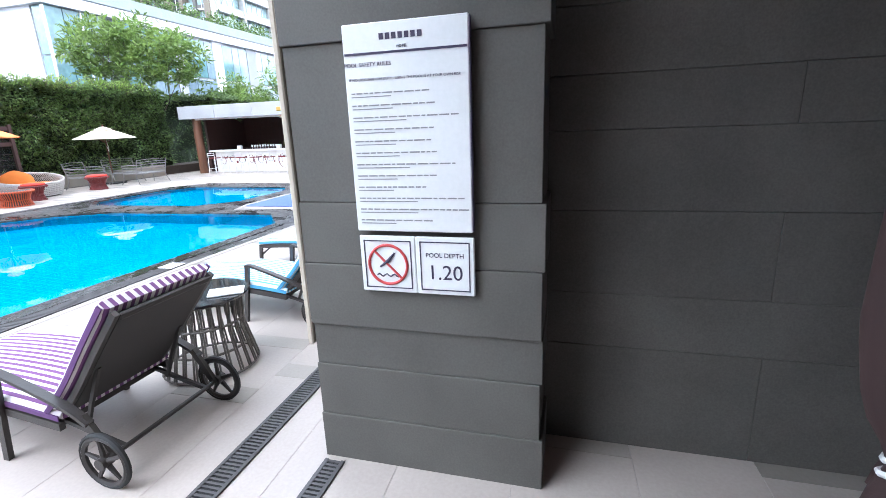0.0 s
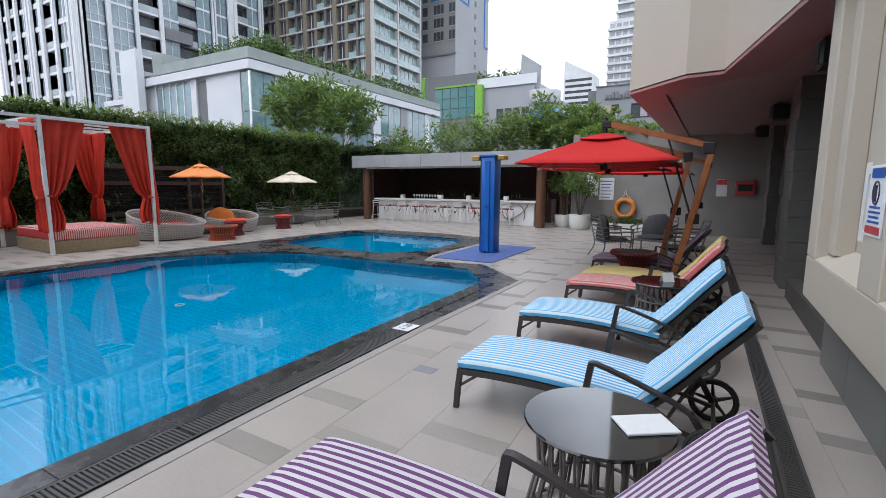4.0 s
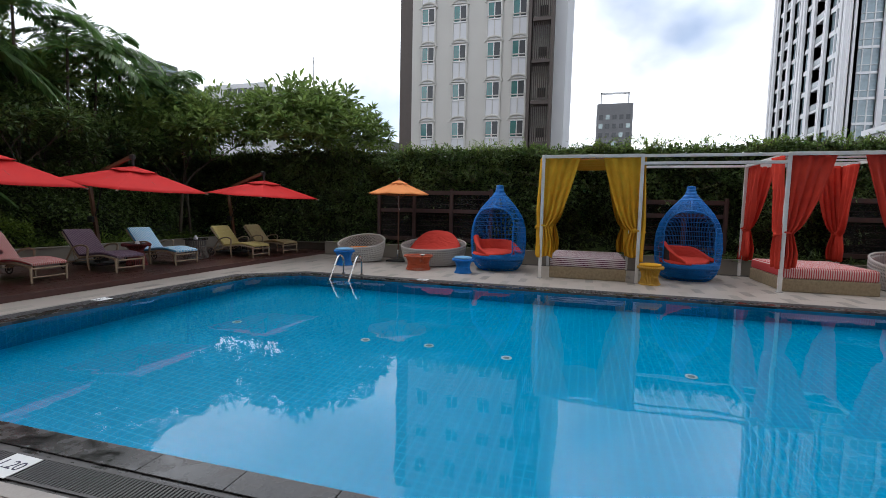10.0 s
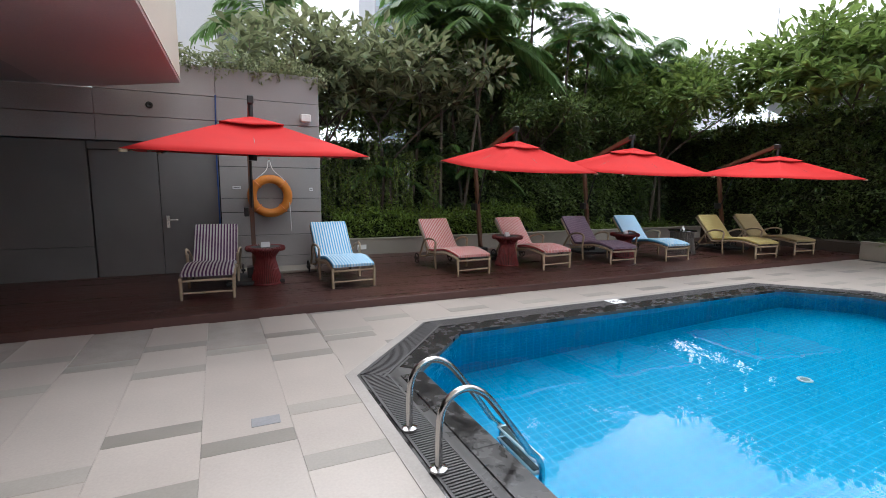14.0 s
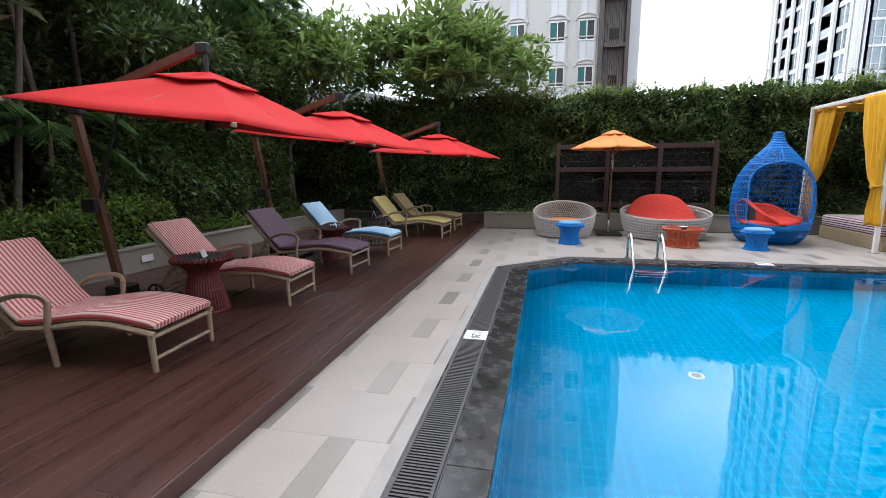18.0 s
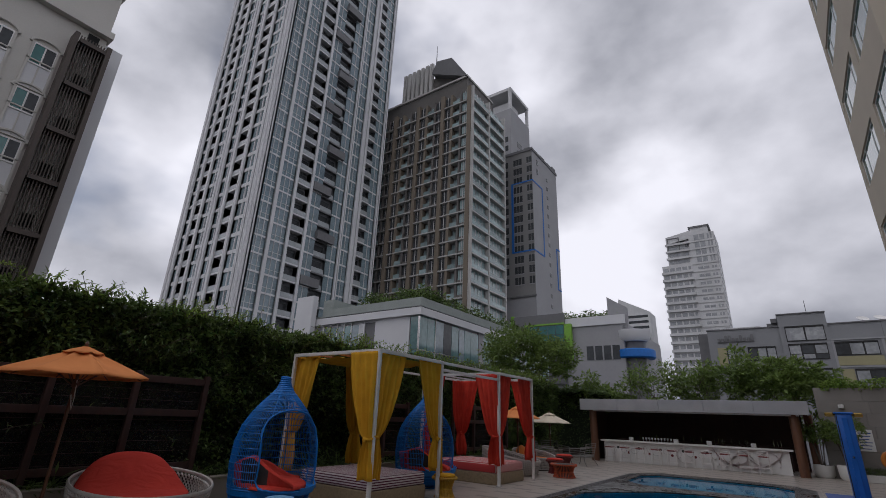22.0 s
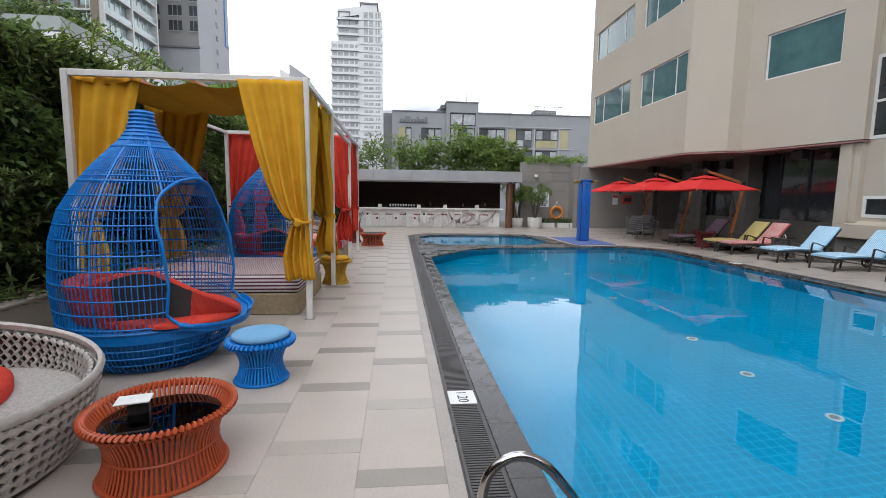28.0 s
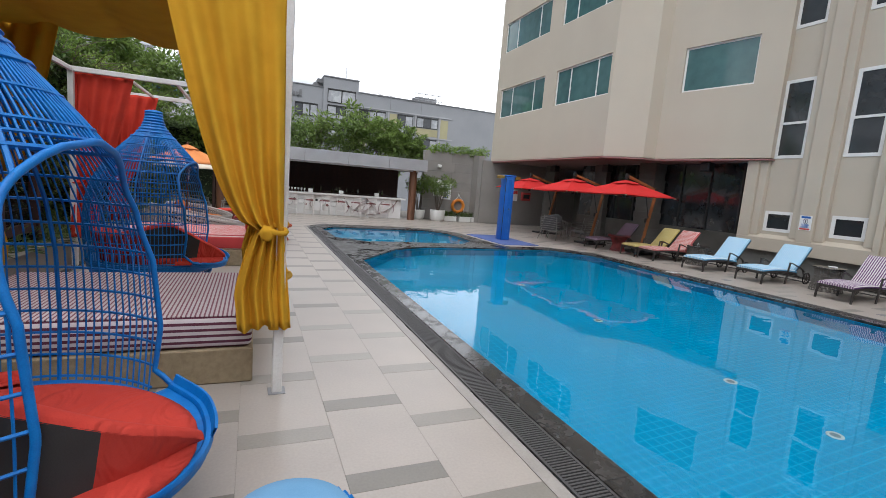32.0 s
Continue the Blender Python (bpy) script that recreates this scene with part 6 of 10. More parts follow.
# far dark tower, low roofs and masts to the west and south
fd = thing("dark_tower", "far dark grey tower with lit window rows", "tower")
part("wall", Geo().box(-160, -150, 4.0, 14, -10, 34).box(-160, -150.2, 1.0, 3.99, -10, 22), M_TWC_DK, fd)
for j in range(10):
    for k in range(5):
        part("window", Geo().box(-149.99, -149.9, 4.6 + 1.9 * k, 5.7 + 1.9 * k, 6 + 2.6 * j, 7.3 + 2.6 * j), M_GLASSB if (j * 3 + k) % 4 == 0 else M_GLASSG, fd)
part("roof_frame", Geo().box(-158, -157.6, 5, 5.4, 34, 39).box(-158, -157.6, 13, 13.4, 34, 39).box(-158, -157.6, 5, 13.4, 38.5, 39), M_TWE, fd)
lw = thing("low_white_building", "long low white building with window slots beyond the hedge", "building")
part("wall", Geo().box(-130, -120, 16, 33, -10, 13.2), M_TWE, lw)
part("roof_rim", Geo().box(-130.4, -119.6, 15.6, 33.4, 13.2, 14), M_TWE, lw)
for k in range(11):
    part("window", Geo().box(-119.99, -119.9, 16.8 + 1.45 * k, 17.6 + 1.45 * k, 10.6, 12.2), M_GLASSG, lw)

gt = thing("glass_tower", "blue-grey glass office tower beyond the palms", "tower")
part("wall", Geo().box(-41, -28, -102, -90, -10, 44), M_TWC, gt)
for j in range(12):
    for k in range(5):
        part("window", Geo().box(-40.4 + 2.5 * k, -38.2 + 2.5 * k, -89.99, -89.9, 8 + 3 * j, 10.2 + 3 * j), M_GLASSA, gt)
sg = thing("far_tower", "far grey tower beyond the palms", "tower")
part("wall", Geo().box(-147, -139, -160, -150, -10, 54), M_TWC_DK, sg)
for j in range(8):
    part("window_band", Geo().box(-146.5, -139.5, -149.99, -149.9, 30 + 3 * j, 31.5 + 3 * j), M_GLASSA, sg)
wr = thing("far_white_building", "far white building with a row of dark windows", "building")
part("wall", Geo().box(-132, -120, -112, -90, -10, 38), M_TWE, wr)
for k in range(7):
    part("window", Geo().box(-119.99, -119.9, -103 + 1.9 * k, -101.6 + 1.9 * k, 34, 36.6), M_GLASSG, wr)
mast = thing("radio_mast", "thin far grey radio mast", "mast")
part("pole", Geo().cyl((-120, -73.5, -10), (-120, -73.5, 44), 0.45, 0.1), M_GREY, mast)
pr = thing("low_curved_roof", "low pale curved roof beyond the hedge", "building")
part("roof", Geo().grid(lambda u, v: (-70 - 8 * v, -44 + 20 * u, 13.6 - 5.5 * (u - 0.3) ** 2 - 1.5 * v), 16, 2), M_TWE, pr)
part("wall", Geo().box(-77.5, -70.3, -43, -26, -10, 10.6), M_TWC, pr)

wa = thing("white_apartments", "white apartment block with a dark glazed bay beyond the trees", "building")
part("wall", Geo().box(-2.3, 8, -40, -25, -10, 20), M_HOUSEW, wa)
part("bay", Geo().box(-4.6, -2.31, -38, -25.2, -10, 9.3), M_TWC_DK, wa)
part("window", Geo().box(-4.3, -2.5, -25.19, -25.1, 7.2, 8.6), M_GLASSG, wa)
part("roof_slab", Geo().box(-4.9, -2.32, -38, -24.8, 9.31, 9.6), M_HOUSEW, wa)


# white neighbour behind the block wall
nb = thing("neighbour_building", "white neighbouring building with a grey window box", "building", kind="structure")
part("wall", Geo().box(-2.45, 6.0, -26, -19.0, -10, 13), M_HOUSEW, nb)
part("wall", Geo().box(-4.3, -2.46, -26, -19.8, -10, 12), M_HOUSEW, nb)
part("window_box", Geo().rbox(-3.75, -2.47, -19.79, -19.1, 5.6, 6.85, 0.02), M_GREY, nb)
part("box_sill", Geo().rbox(-3.85, -2.47, -19.79, -19.0, 6.86, 7.02, 0.01), M_HOUSEW, nb)
for k in range(2):
    wn_ = part("window", Geo().box(-3.65 + 0.62 * k, -3.13 + 0.62 * k, -19.1, -19.07, 5.75, 6.6), M_PANE_DK, nb)
    part("window_frame", Geo().box(-3.66 + 0.62 * k, -3.12 + 0.62 * k, -19.069, -19.05, 6.15, 6.2), M_GREY, wn_)
part("window", Geo().box(-3.5, -2.7, -19.79, -19.74, 7.15, 8.3), M_PANE_DK, nb)

# ---- furniture ----
def cushion(path, half_w, thick, seg=4, puff=0.012):
    """A padded strip: a rounded section swept along (x, z) rows, with its underside on the path."""
    sec = []
    r = thick * 0.45
    for cy, cz, a0 in ((half_w - r, thick - r, 0), (-(half_w - r), thick - r, 90), (-(half_w - r), r, 180), (half_w - r, r, 270)):
        for k in range(seg):
            a = radians(a0 + 90 * k / (seg - 1))
            sec.append((cy + r * math.cos(a), cz + r * math.sin(a)))
    m, n = len(sec), len(path)
    v, f = [], []
    for i, (x, z) in enumerate(path):
        xa, za = path[max(0, i - 1)]
        xb, zb = path[min(n - 1, i + 1)]
        d = Vector((xb - xa, 0, zb - za)).normalized()
        nx, nz = -d.z, d.x
        end = 0.72 if i in (0, n - 1) else 1.0
        for y, h in sec:
            hh = thick / 2 + (h - thick / 2) * end + (puff * math.cos(y / half_w * 1.4) if h > thick * 0.6 else 0) * end
            v.append((x + nx * hh, y * (0.985 if end < 1 else 1), z + nz * hh))
    for i in range(n - 1):
        f += [(i * m + k, (i + 1) * m + k, (i + 1) * m + (k + 1) % m, i * m + (k + 1) % m) for k in range(m)]
    f += [tuple(range(m)), tuple(range((n - 1) * m + m - 1, (n - 1) * m - 1, -1))]
    return Geo().add(v, f)


def curve_rows(pts, n):
    """A smooth line through a few points (Catmull-Rom)."""
    out = []
    p = [Vector(q) for q in pts]
    p = [p[0] * 2 - p[1]] + p + [p[-1] * 2 - p[-2]]
    for i in range(1, len(p) - 2):
        for k in range(n):
            t = k / n
            a, b, c, d = p[i - 1], p[i], p[i + 1], p[i + 2]
            out.append(0.5 * ((2 * b) + (c - a) * t + (2 * a - 5 * b + 4 * c - d) * t * t + (3 * b - a - 3 * c + d) * t ** 3))
    return out + [p[-2]]


def wheel_parts(t, x, y, r, spokes, mat_rim, wide=0.03):
    w = part("wheel", Geo().tube([(x + r * 0.86 * math.cos(a), y, r + r * 0.86 * math.sin(a)) for a in [2 * math.pi * k / 24 for k in range(24)]], r * 0.10, 6, closed=True), mat_rim, t, smooth=50)
    part("tyre", Geo().tube([(x + r * math.cos(a) * 0.95, y, r + r * 0.95 * math.sin(a)) for a in [2 * math.pi * k / 24 for k in range(24)]], r * 0.09, 6, closed=True), M_RUBBER, w, smooth=50)
    part("hub", Geo().cyl((x, y - wide, r), (x, y + wide, r), r * 0.2, seg=12), mat_rim, w, smooth=40)
    for k in range(spokes):
        a = 2 * math.pi * k / spokes + 0.4
        part("spoke", Geo().tube([(x + r * 0.15 * math.cos(a), y, r + r * 0.15 * math.sin(a)), (x + r * 0.85 * math.cos(a), y, r + r * 0.85 * math.sin(a))], [r * 0.10, r * 0.055], 6), mat_rim, w)


LOUNGE = [(0.0, 0.315), (0.15, 0.345), (0.35, 0.375), (0.55, 0.375), (0.75, 0.345), (0.95, 0.315), (1.12, 0.305)]
LBACK = [(1.13, 0.305), (1.22, 0.39), (1.36, 0.56), (1.50, 0.73), (1.62, 0.88)]


def lounger(m, cloth, label, group):
    """A wheeled wicker sun lounger; foot at the origin, head along x."""
    fm = M_LFRAME
    t = thing("sun_lounger", label, "sun lounger", m, group)
    hw = 0.31

    def lp(nm, g, *rest, **more):
        g.v = [(x, y, z * 0.92) for x, y, z in g.v]
        return part(nm, g, *rest, **more)

    line = curve_rows([(x, 0, z - 0.02) for x, z in LOUNGE], 3)
    bline = curve_rows([(x, 0, z - 0.02) for x, z in LBACK], 3)
    for s in (-1, 1):
        lp("side_rail", Geo().tube([(p.x, s * hw, p.z) for p in line], 0.02, 6, flat=1.25), fm, t, smooth=50)
        lp("back_rail", Geo().tube([(p.x, s * (hw - 0.02), p.z) for p in bline], 0.018, 6, flat=1.25), fm, t, smooth=50)
        lp("leg", Geo().tube([(0.03, s * hw, 0.30), (0.02, s * (hw - 0.005), 0.0)], [0.024, 0.019], 8), fm, t, smooth=50)
        lp("leg", Geo().tube([(0.80, s * (hw + 0.015), 0.53), (0.83, s * (hw + 0.015), 0.3), (0.80, s * (hw + 0.01), 0.0)], [0.02, 0.024, 0.019], 8), fm, t, smooth=50)
        arm = curve_rows([(0.80, s * (hw + 0.015), 0.50), (0.84, s * (hw + 0.03), 0.565), (1.02, s * (hw + 0.045), 0.575), (1.22, s * (hw + 0.04), 0.50), (1.36, s * (hw + 0.02), 0.34), (1.50, s * (hw + 0.01), 0.16)], 4)
        lp("arm", Geo().tube(arm, 0.015, 6, flat=1.5), fm, t, smooth=50)
        lp("stay", Geo().tube([(1.10, s * (hw - 0.03), 0.28), (1.34, s * (hw - 0.03), 0.16), (1.50, s * (hw - 0.01), 0.15)], 0.011, 6), fm, t, smooth=50)
        lp("strut", Geo().tube([(1.30, s * (hw - 0.06), 0.18), (1.40, s * (hw - 0.06), 0.58)], 0.010, 6), fm, t)
    lp("crossbar", Geo().cyl((0.03, -hw, 0.27), (0.03, hw, 0.27), 0.018, seg=8), fm, t, smooth=40)
    lp("crossbar", Geo().cyl((0.025, -hw, 0.10), (0.025, hw, 0.10), 0.015, seg=8), fm, t, smooth=40)
    lp("crossbar", Geo().cyl((1.11, -hw, 0.28), (1.11, hw, 0.28), 0.016, seg=8), fm, t, smooth=40)
    part("axle", Geo().cyl((1.52, -hw - 0.03, 0.14), (1.52, hw + 0.03, 0.14), 0.012, seg=8), fm, t, smooth=40)
    lp("crossbar", Geo().cyl((1.60, -hw, 0.85), (1.60, hw, 0.85), 0.016, seg=8), fm, t, smooth=40)
    sling = Geo()
    for p in bline:
        sling.v += [(p.x + 0.012, -hw + 0.02, p.z), (p.x + 0.012, hw - 0.02, p.z), (p.x + 0.03, hw - 0.02, p.z - 0.008), (p.x + 0.03, -hw + 0.02, p.z - 0.008)]
    last = 4 * (len(bline) - 1)
    sling.f = [(4 * i + k, 4 * i + (k + 1) % 4, 4 * i + 4 + (k + 1) % 4, 4 * i + 4 + k) for i in range(len(bline) - 1) for k in range(4)] + [(3, 2, 1, 0), (last, last + 1, last + 2, last + 3)]
    lp("back_sling", sling, fm, t)
    lp("seat_cushion", cushion([(p.x, p.z + 0.028) for p in line], hw, 0.06), cloth, t, smooth=60)
    lp("back_cushion", cushion([(p.x - 0.012, p.z + 0.03) for p in bline], hw - 0.005, 0.06), cloth, t, smooth=60)
    for s in (-1, 1):
        wheel_parts(t, 1.52, s * (hw + 0.05), 0.10, 5, M_RUBBER)
    return t


def strap(pts, y, wide, thick):
    """A flat bar swept along (x, z) rows at one y."""
    n, v, f = len(pts), [], []
    for i, (x, z) in enumerate(pts):
        (xa, za), (xb, zb) = pts[max(0, i - 1)], pts[min(n - 1, i + 1)]
        d = Vector((xb - xa, 0, zb - za)).normalized()
        for s, k in ((-1, -1), (1, -1), (1, 1), (-1, 1)):
            v.append((x - d.z * k * thick / 2, y + s * wide / 2, z + d.x * k * thick / 2))
    for i in range(n - 1):
        f += [(4 * i + k, 4 * i + 4 + k, 4 * i + 4 + (k + 1) % 4, 4 * i + (k + 1) % 4) for k in range(4)]
    return Geo().add(v, f + [(0, 1, 2, 3), (4 * n - 1, 4 * n - 2, 4 * n - 3, 4 * n - 4)])


def smooth_line(rows, n=4):
    return [(p.x, p.z) for p in curve_rows([(x, 0, z) for x, z in rows], n)]


def wheeled_lounger(m, cloth, piping, label, group):
    """A flat-bar lounger with straight legs, flat arms and two spoked wheels; foot at the origin, head along x."""
    t = thing("sun_lounger", label, "sun lounger", m, group)
    hw, fm = 0.305, M_LDARK
    seat = smooth_line([(-0.01, 0.262), (0.25, 0.280), (0.55, 0.286), (0.85, 0.272), (1.18, 0.236)])
    back = smooth_line([(1.14, 0.262), (1.30, 0.43), (1.47, 0.64), (1.63, 0.83)])
    for s in (-1, 1):
        y = s * hw
        part("side_rail", strap(seat, y, 0.028, 0.040), fm, t)
        part("back_rail", strap(back, s * (hw - 0.03), 0.024, 0.030), fm, t)
        part("front_leg", strap([(0.005, 0.262), (-0.012, 0.13), (-0.022, 0.0)], y, 0.030, 0.034), fm, t)
        part("brace", strap([(0.0, 0.16), (0.14, 0.265)], y, 0.016, 0.018), fm, t)
        part("arm_post", strap([(0.775, 0.0), (0.80, 0.16), (0.83, 0.33), (0.855, 0.49)], s * (hw + 0.022), 0.026, 0.036), fm, t)
        part("arm", strap(smooth_line([(0.842, 0.497), (0.90, 0.496), (1.10, 0.435), (1.30, 0.36), (1.40, 0.30)]), s * (hw + 0.026), 0.042, 0.018), fm, t)
        part("rear_leg", strap([(1.36, 0.335), (1.42, 0.24), (1.48, 0.13)], s * (hw + 0.02), 0.024, 0.034), fm, t)
        part("stay", strap([(1.12, 0.235), (1.30, 0.185), (1.48, 0.14)], s * (hw - 0.05), 0.018, 0.022), fm, t)
        part("strut", strap([(1.24, 0.20), (1.30, 0.33), (1.40, 0.53)], s * (hw - 0.07), 0.016, 0.018), fm, t)
    part("crossbar", Geo().rbox(-0.01, 0.02, -hw + 0.016, hw - 0.016, 0.235, 0.270, 0.004), fm, t)
    part("crossbar", Geo().rbox(0.13, 0.15, -hw + 0.016, hw - 0.016, 0.245, 0.262, 0.003), fm, t)
    part("crossbar", Geo().rbox(1.10, 1.13, -hw + 0.016, hw - 0.016, 0.205, 0.235, 0.004), fm, t)
    part("crossbar", Geo().rbox(1.60, 1.63, -hw + 0.05, hw - 0.05, 0.79, 0.82, 0.004), fm, t)
    part("axle", Geo().cyl((1.48, -hw - 0.04, 0.14), (1.48, hw + 0.04, 0.14), 0.012, seg=8), fm, t, smooth=40)
    for k in range(9):
        x = 0.10 + 0.12 * k
        part("slat", Geo().rbox(x, x + 0.05, -hw + 0.015, hw - 0.015, 0.262, 0.270, 0.002), fm, t)
    sling = Geo().grid(lambda u, v: (back[round(v * 12)][0] + 0.012, (2 * u - 1) * (hw - 0.045), back[round(v * 12)][1] - 0.012), 2, 12)
    ob = part("back_sling", sling, M_CUSHDK, t)
    ob.modifiers.new("thickness", "SOLIDIFY").thickness = 0.008
    sc = part("seat_cushion", cushion([(x, z + 0.021) for x, z in seat], hw + 0.005, 0.060, puff=0.010), cloth, t, smooth=60)
    bc = part("back_cushion", cushion([(x - 0.016, z + 0.016) for x, z in back], hw, 0.062, puff=0.010), cloth, t, smooth=60)
    if piping:
        for s in (-1, 1):
            part("piping", strap([(x - 0.036, z + 0.036) for x, z in back], s * (hw + 0.003), 0.007, 0.026), piping, bc)
            part("piping", strap([(x, z + 0.044) for x, z in seat], s * (hw + 0.008), 0.007, 0.026), piping, sc)
    part("tie_loop", Geo().tube([(1.10, hw + 0.012, 0.29), (1.14, hw + 0.02, 0.26), (1.18, hw + 0.012, 0.28)], 0.006, 5), M_WHITE, sc)
    for s in (-1, 1):
        wheel_parts(t, 1.48, s * (hw + 0.055), 0.14, 5, fm)
    return t


EAST = "wheeled loungers by the pool"
P_BLUE = mat("blue_piping", (0.10, 0.36, 0.62), None, 0.85)
P_PINK = mat("pink_piping", (0.55, 0.16, 0.16), None, 0.85)
for y, x, turn, cloth, pip, words in ((2.18, -2.78, 0, M_STRP_PUR, M_PIPING, "purple and white striped"), (3.92, -2.71, 0, M_STRP_BLU, P_BLUE, "light blue striped"), (5.32, -2.80, 0, M_STRP_BLU, P_BLUE, "light blue striped"), (6.90, -2.77, -3, M_STRP_PINK, P_PINK, "pink striped"), (7.62, -2.75, -3, M_STRP_YEL, None, "pale yellow striped"), (9.1, -2.93, -3, M_STRP_LIL, None, "dull lilac striped")):
    wheeled_lounger(pose(x, y, 0, 0, 0, turn), cloth, pip, words + " cushion on a dark wheeled sun lounger", EAST)
SOUTH = "loungers on the timber deck"
for x, y, cloth, words, turn in ((-2.40, -7.80, M_STRP_DPUR, "dark purple and white striped", -93), (-4.30, -7.83, M_STRP_BLU, "light blue striped", -87), (-6.38, -8.04, M_STRP_PINK, "pink and white striped", -86), (-8.06, -8.0, M_STRP_PINK, "pink and white striped", -86), (-9.60, -7.95, M_STRP_LIL, "muted lilac striped", -91), (-11.02, -7.9, M_STRP_BLU, "light blue striped", -92), (-13.18, -7.45, M_STRP_YEL, "pale yellow", -95), (-14.55, -7.45, M_STRP_TAN, "tan", -95)):
    lounger(pose(x, y, DECK_Z, 0, 0, turn), cloth, words + " cushion on a tan wicker sun lounger", SOUTH)


def hourglass(name, m, rt, rw, rb, h, n, wick, label, cat, group="", pad=None, glass_top=False, strand=0.011, deep=0.0, dish=False):
    """A waisted wicker stool or table of curved strands."""
    t = thing(name, label, cat, m, group)

    def rad(z):
        u = z / h
        if dish:
            return rw + (rb - rw) * (1 - min(1, u / 0.72)) ** 0.9 + (rt - rw) * max(0, (u - 0.70) / 0.30) ** 1.25
        return rw + (rb - rw) * max(0, 1 - u * 2.2) ** 1.6 + (rt - rw) * max(0, (u - 0.42) / 0.58) ** 1.7

    zs = [h * k / 12 for k in range(13)]
    for k in range(n):
        a0 = 2 * math.pi * k / n
        part("strand", Geo().tube([(rad(z) * math.cos(a0), rad(z) * math.sin(a0), z) for z in zs], strand, 5, caps=False), wick, t, smooth=60)
    if not deep:
        part("inner_drum", Geo().lathe([(rad(z) - strand * 1.6, z) for z in zs], 28), wick if not glass_top else M_CUSHDK, t, smooth=50)
    g = Geo()
    big = max(40, n)
    for k in range(big):
        a0, a1 = 2 * math.pi * k / big, 2 * math.pi * (k + 0.8) / big
        c = Vector((rt * math.cos(a0), rt * math.sin(a0), h - 0.02))
        d = Vector((math.cos(a0), math.sin(a0), 0))
        tang = Vector((-math.sin(a0), math.cos(a0), 0))
        g.tube([c + (0.017 if deep else 0.028) * (math.cos(q) * d + math.sin(q) * Vector((0, 0, 1))) + tang * 0.012 * q / 3 for q in (0, 1.05, 2.1, 3.15, 4.2, 5.25, 6.3)], 0.011, 4, caps=False)
    tagged(part("woven_rim", g, wick, t, smooth=60), kind="stuff")
    part("rim_core", Geo().tube([(rt * math.cos(2 * math.pi * k / 32), rt * math.sin(2 * math.pi * k / 32), h - 0.02) for k in range(32)], 0.011 if deep else 0.02, 6, closed=True), wick, t, smooth=60)
    part("foot_ring", Geo().tube([(rb * math.cos(2 * math.pi * k / 32), rb * math.sin(2 * math.pi * k / 32), 0.014) for k in range(32)], 0.014, 6, closed=True), wick, t, smooth=60)
    part("waist_ring", Geo().tube([(rad(h * 0.42) * 1.03 * math.cos(2 * math.pi * k / 32), rad(h * 0.42) * 1.03 * math.sin(2 * math.pi * k / 32), h * 0.42) for k in range(32)], 0.008, 5, closed=True), wick, t, smooth=60)
    if pad:
        part("seat_pad", Geo().lathe([(0.02, h), (rt - 0.05, h), (rt - 0.02, h + 0.015), (rt - 0.015, h + 0.035), (rt - 0.03, h + 0.055), (rt - 0.09, h + 0.066), (0.02, h + 0.07)], 36), pad, t, smooth=60)
    if glass_top:
        if deep:
            rd = rad(h - deep) - 0.014
            part("glass_top", Geo().lathe([(0.01, h - deep - 0.006), (rd, h - deep - 0.006), (rd, h - deep), (0.01, h - deep)], 36), M_CLEARGLASS, t, "clear glass shelf set low inside the drum")
            return t
        part("glass_top", Geo().lathe([(0.01, h - 0.03), (rt - 0.012, h - 0.03), (rt - 0.012, h - 0.018), (0.01, h - 0.018)], 36), M_TABGLASS, t, "black glass top set into the rim")
    return t


STOOLS = "waisted wicker stools and tables"
hourglass("stool", pose(-13.32, -4.90, 0), 0.25, 0.17, 0.22, 0.40, 40, M_WICKBLUE, "bright blue woven stool with pale blue pad", "stool", STOOLS, M_CUSHSKY)
hourglass("stool", pose(-13.16, -1.52, 0), 0.24, 0.155, 0.205, 0.345, 44, M_WICKBLUE, "bright blue woven stool with pale blue pad", "stool", STOOLS, M_CUSHSKY)
hourglass("side_table", pose(-13.33, -2.76, 0), 0.355, 0.265, 0.31, 0.37, 76, M_WICKORANGE, "orange woven drum table with a sunken glass shelf", "table", STOOLS, glass_top=True, strand=0.009, deep=0.075)
hourglass("stool", pose(-13.12, 2.74, 0), 0.25, 0.16, 0.22, 0.40, 36, M_WICKYEL, "mustard yellow woven stool beside the cabana", "stool", STOOLS, M_YEL)
hourglass("side_table", pose(-12.80, 8.86, 0), 0.38, 0.28, 0.34, 0.38, 40, M_WICKORANGE, "orange woven drum table", "table", STOOLS, glass_top=True)
hourglass("stool", pose(-13.45, 9.75, 0), 0.28, 0.18, 0.24, 0.40, 36, M_WICKRED, "dark red woven stool", "stool", STOOLS, M_CUSHRED)
hourglass("stool", pose(-14.0, 12.0, 0), 0.30, 0.19, 0.25, 0.40, 36, M_WICKRED, "dark red woven stool beside the metal sofas", "stool", STOOLS, M_CUSHRED)
hourglass("side_table", pose(-3.15, -8.62, DECK_Z), 0.25, 0.12, 0.215, 0.55, 40, M_WICKRED, "dark red woven side table on the deck", "table", STOOLS, glass_top=True, dish=True)
hourglass("side_table", pose(-7.45, -8.75, DECK_Z), 0.26, 0.12, 0.215, 0.55, 40, M_WICKRED, "dark red woven side table between pink loungers", "table", STOOLS, glass_top=True, dish=True)
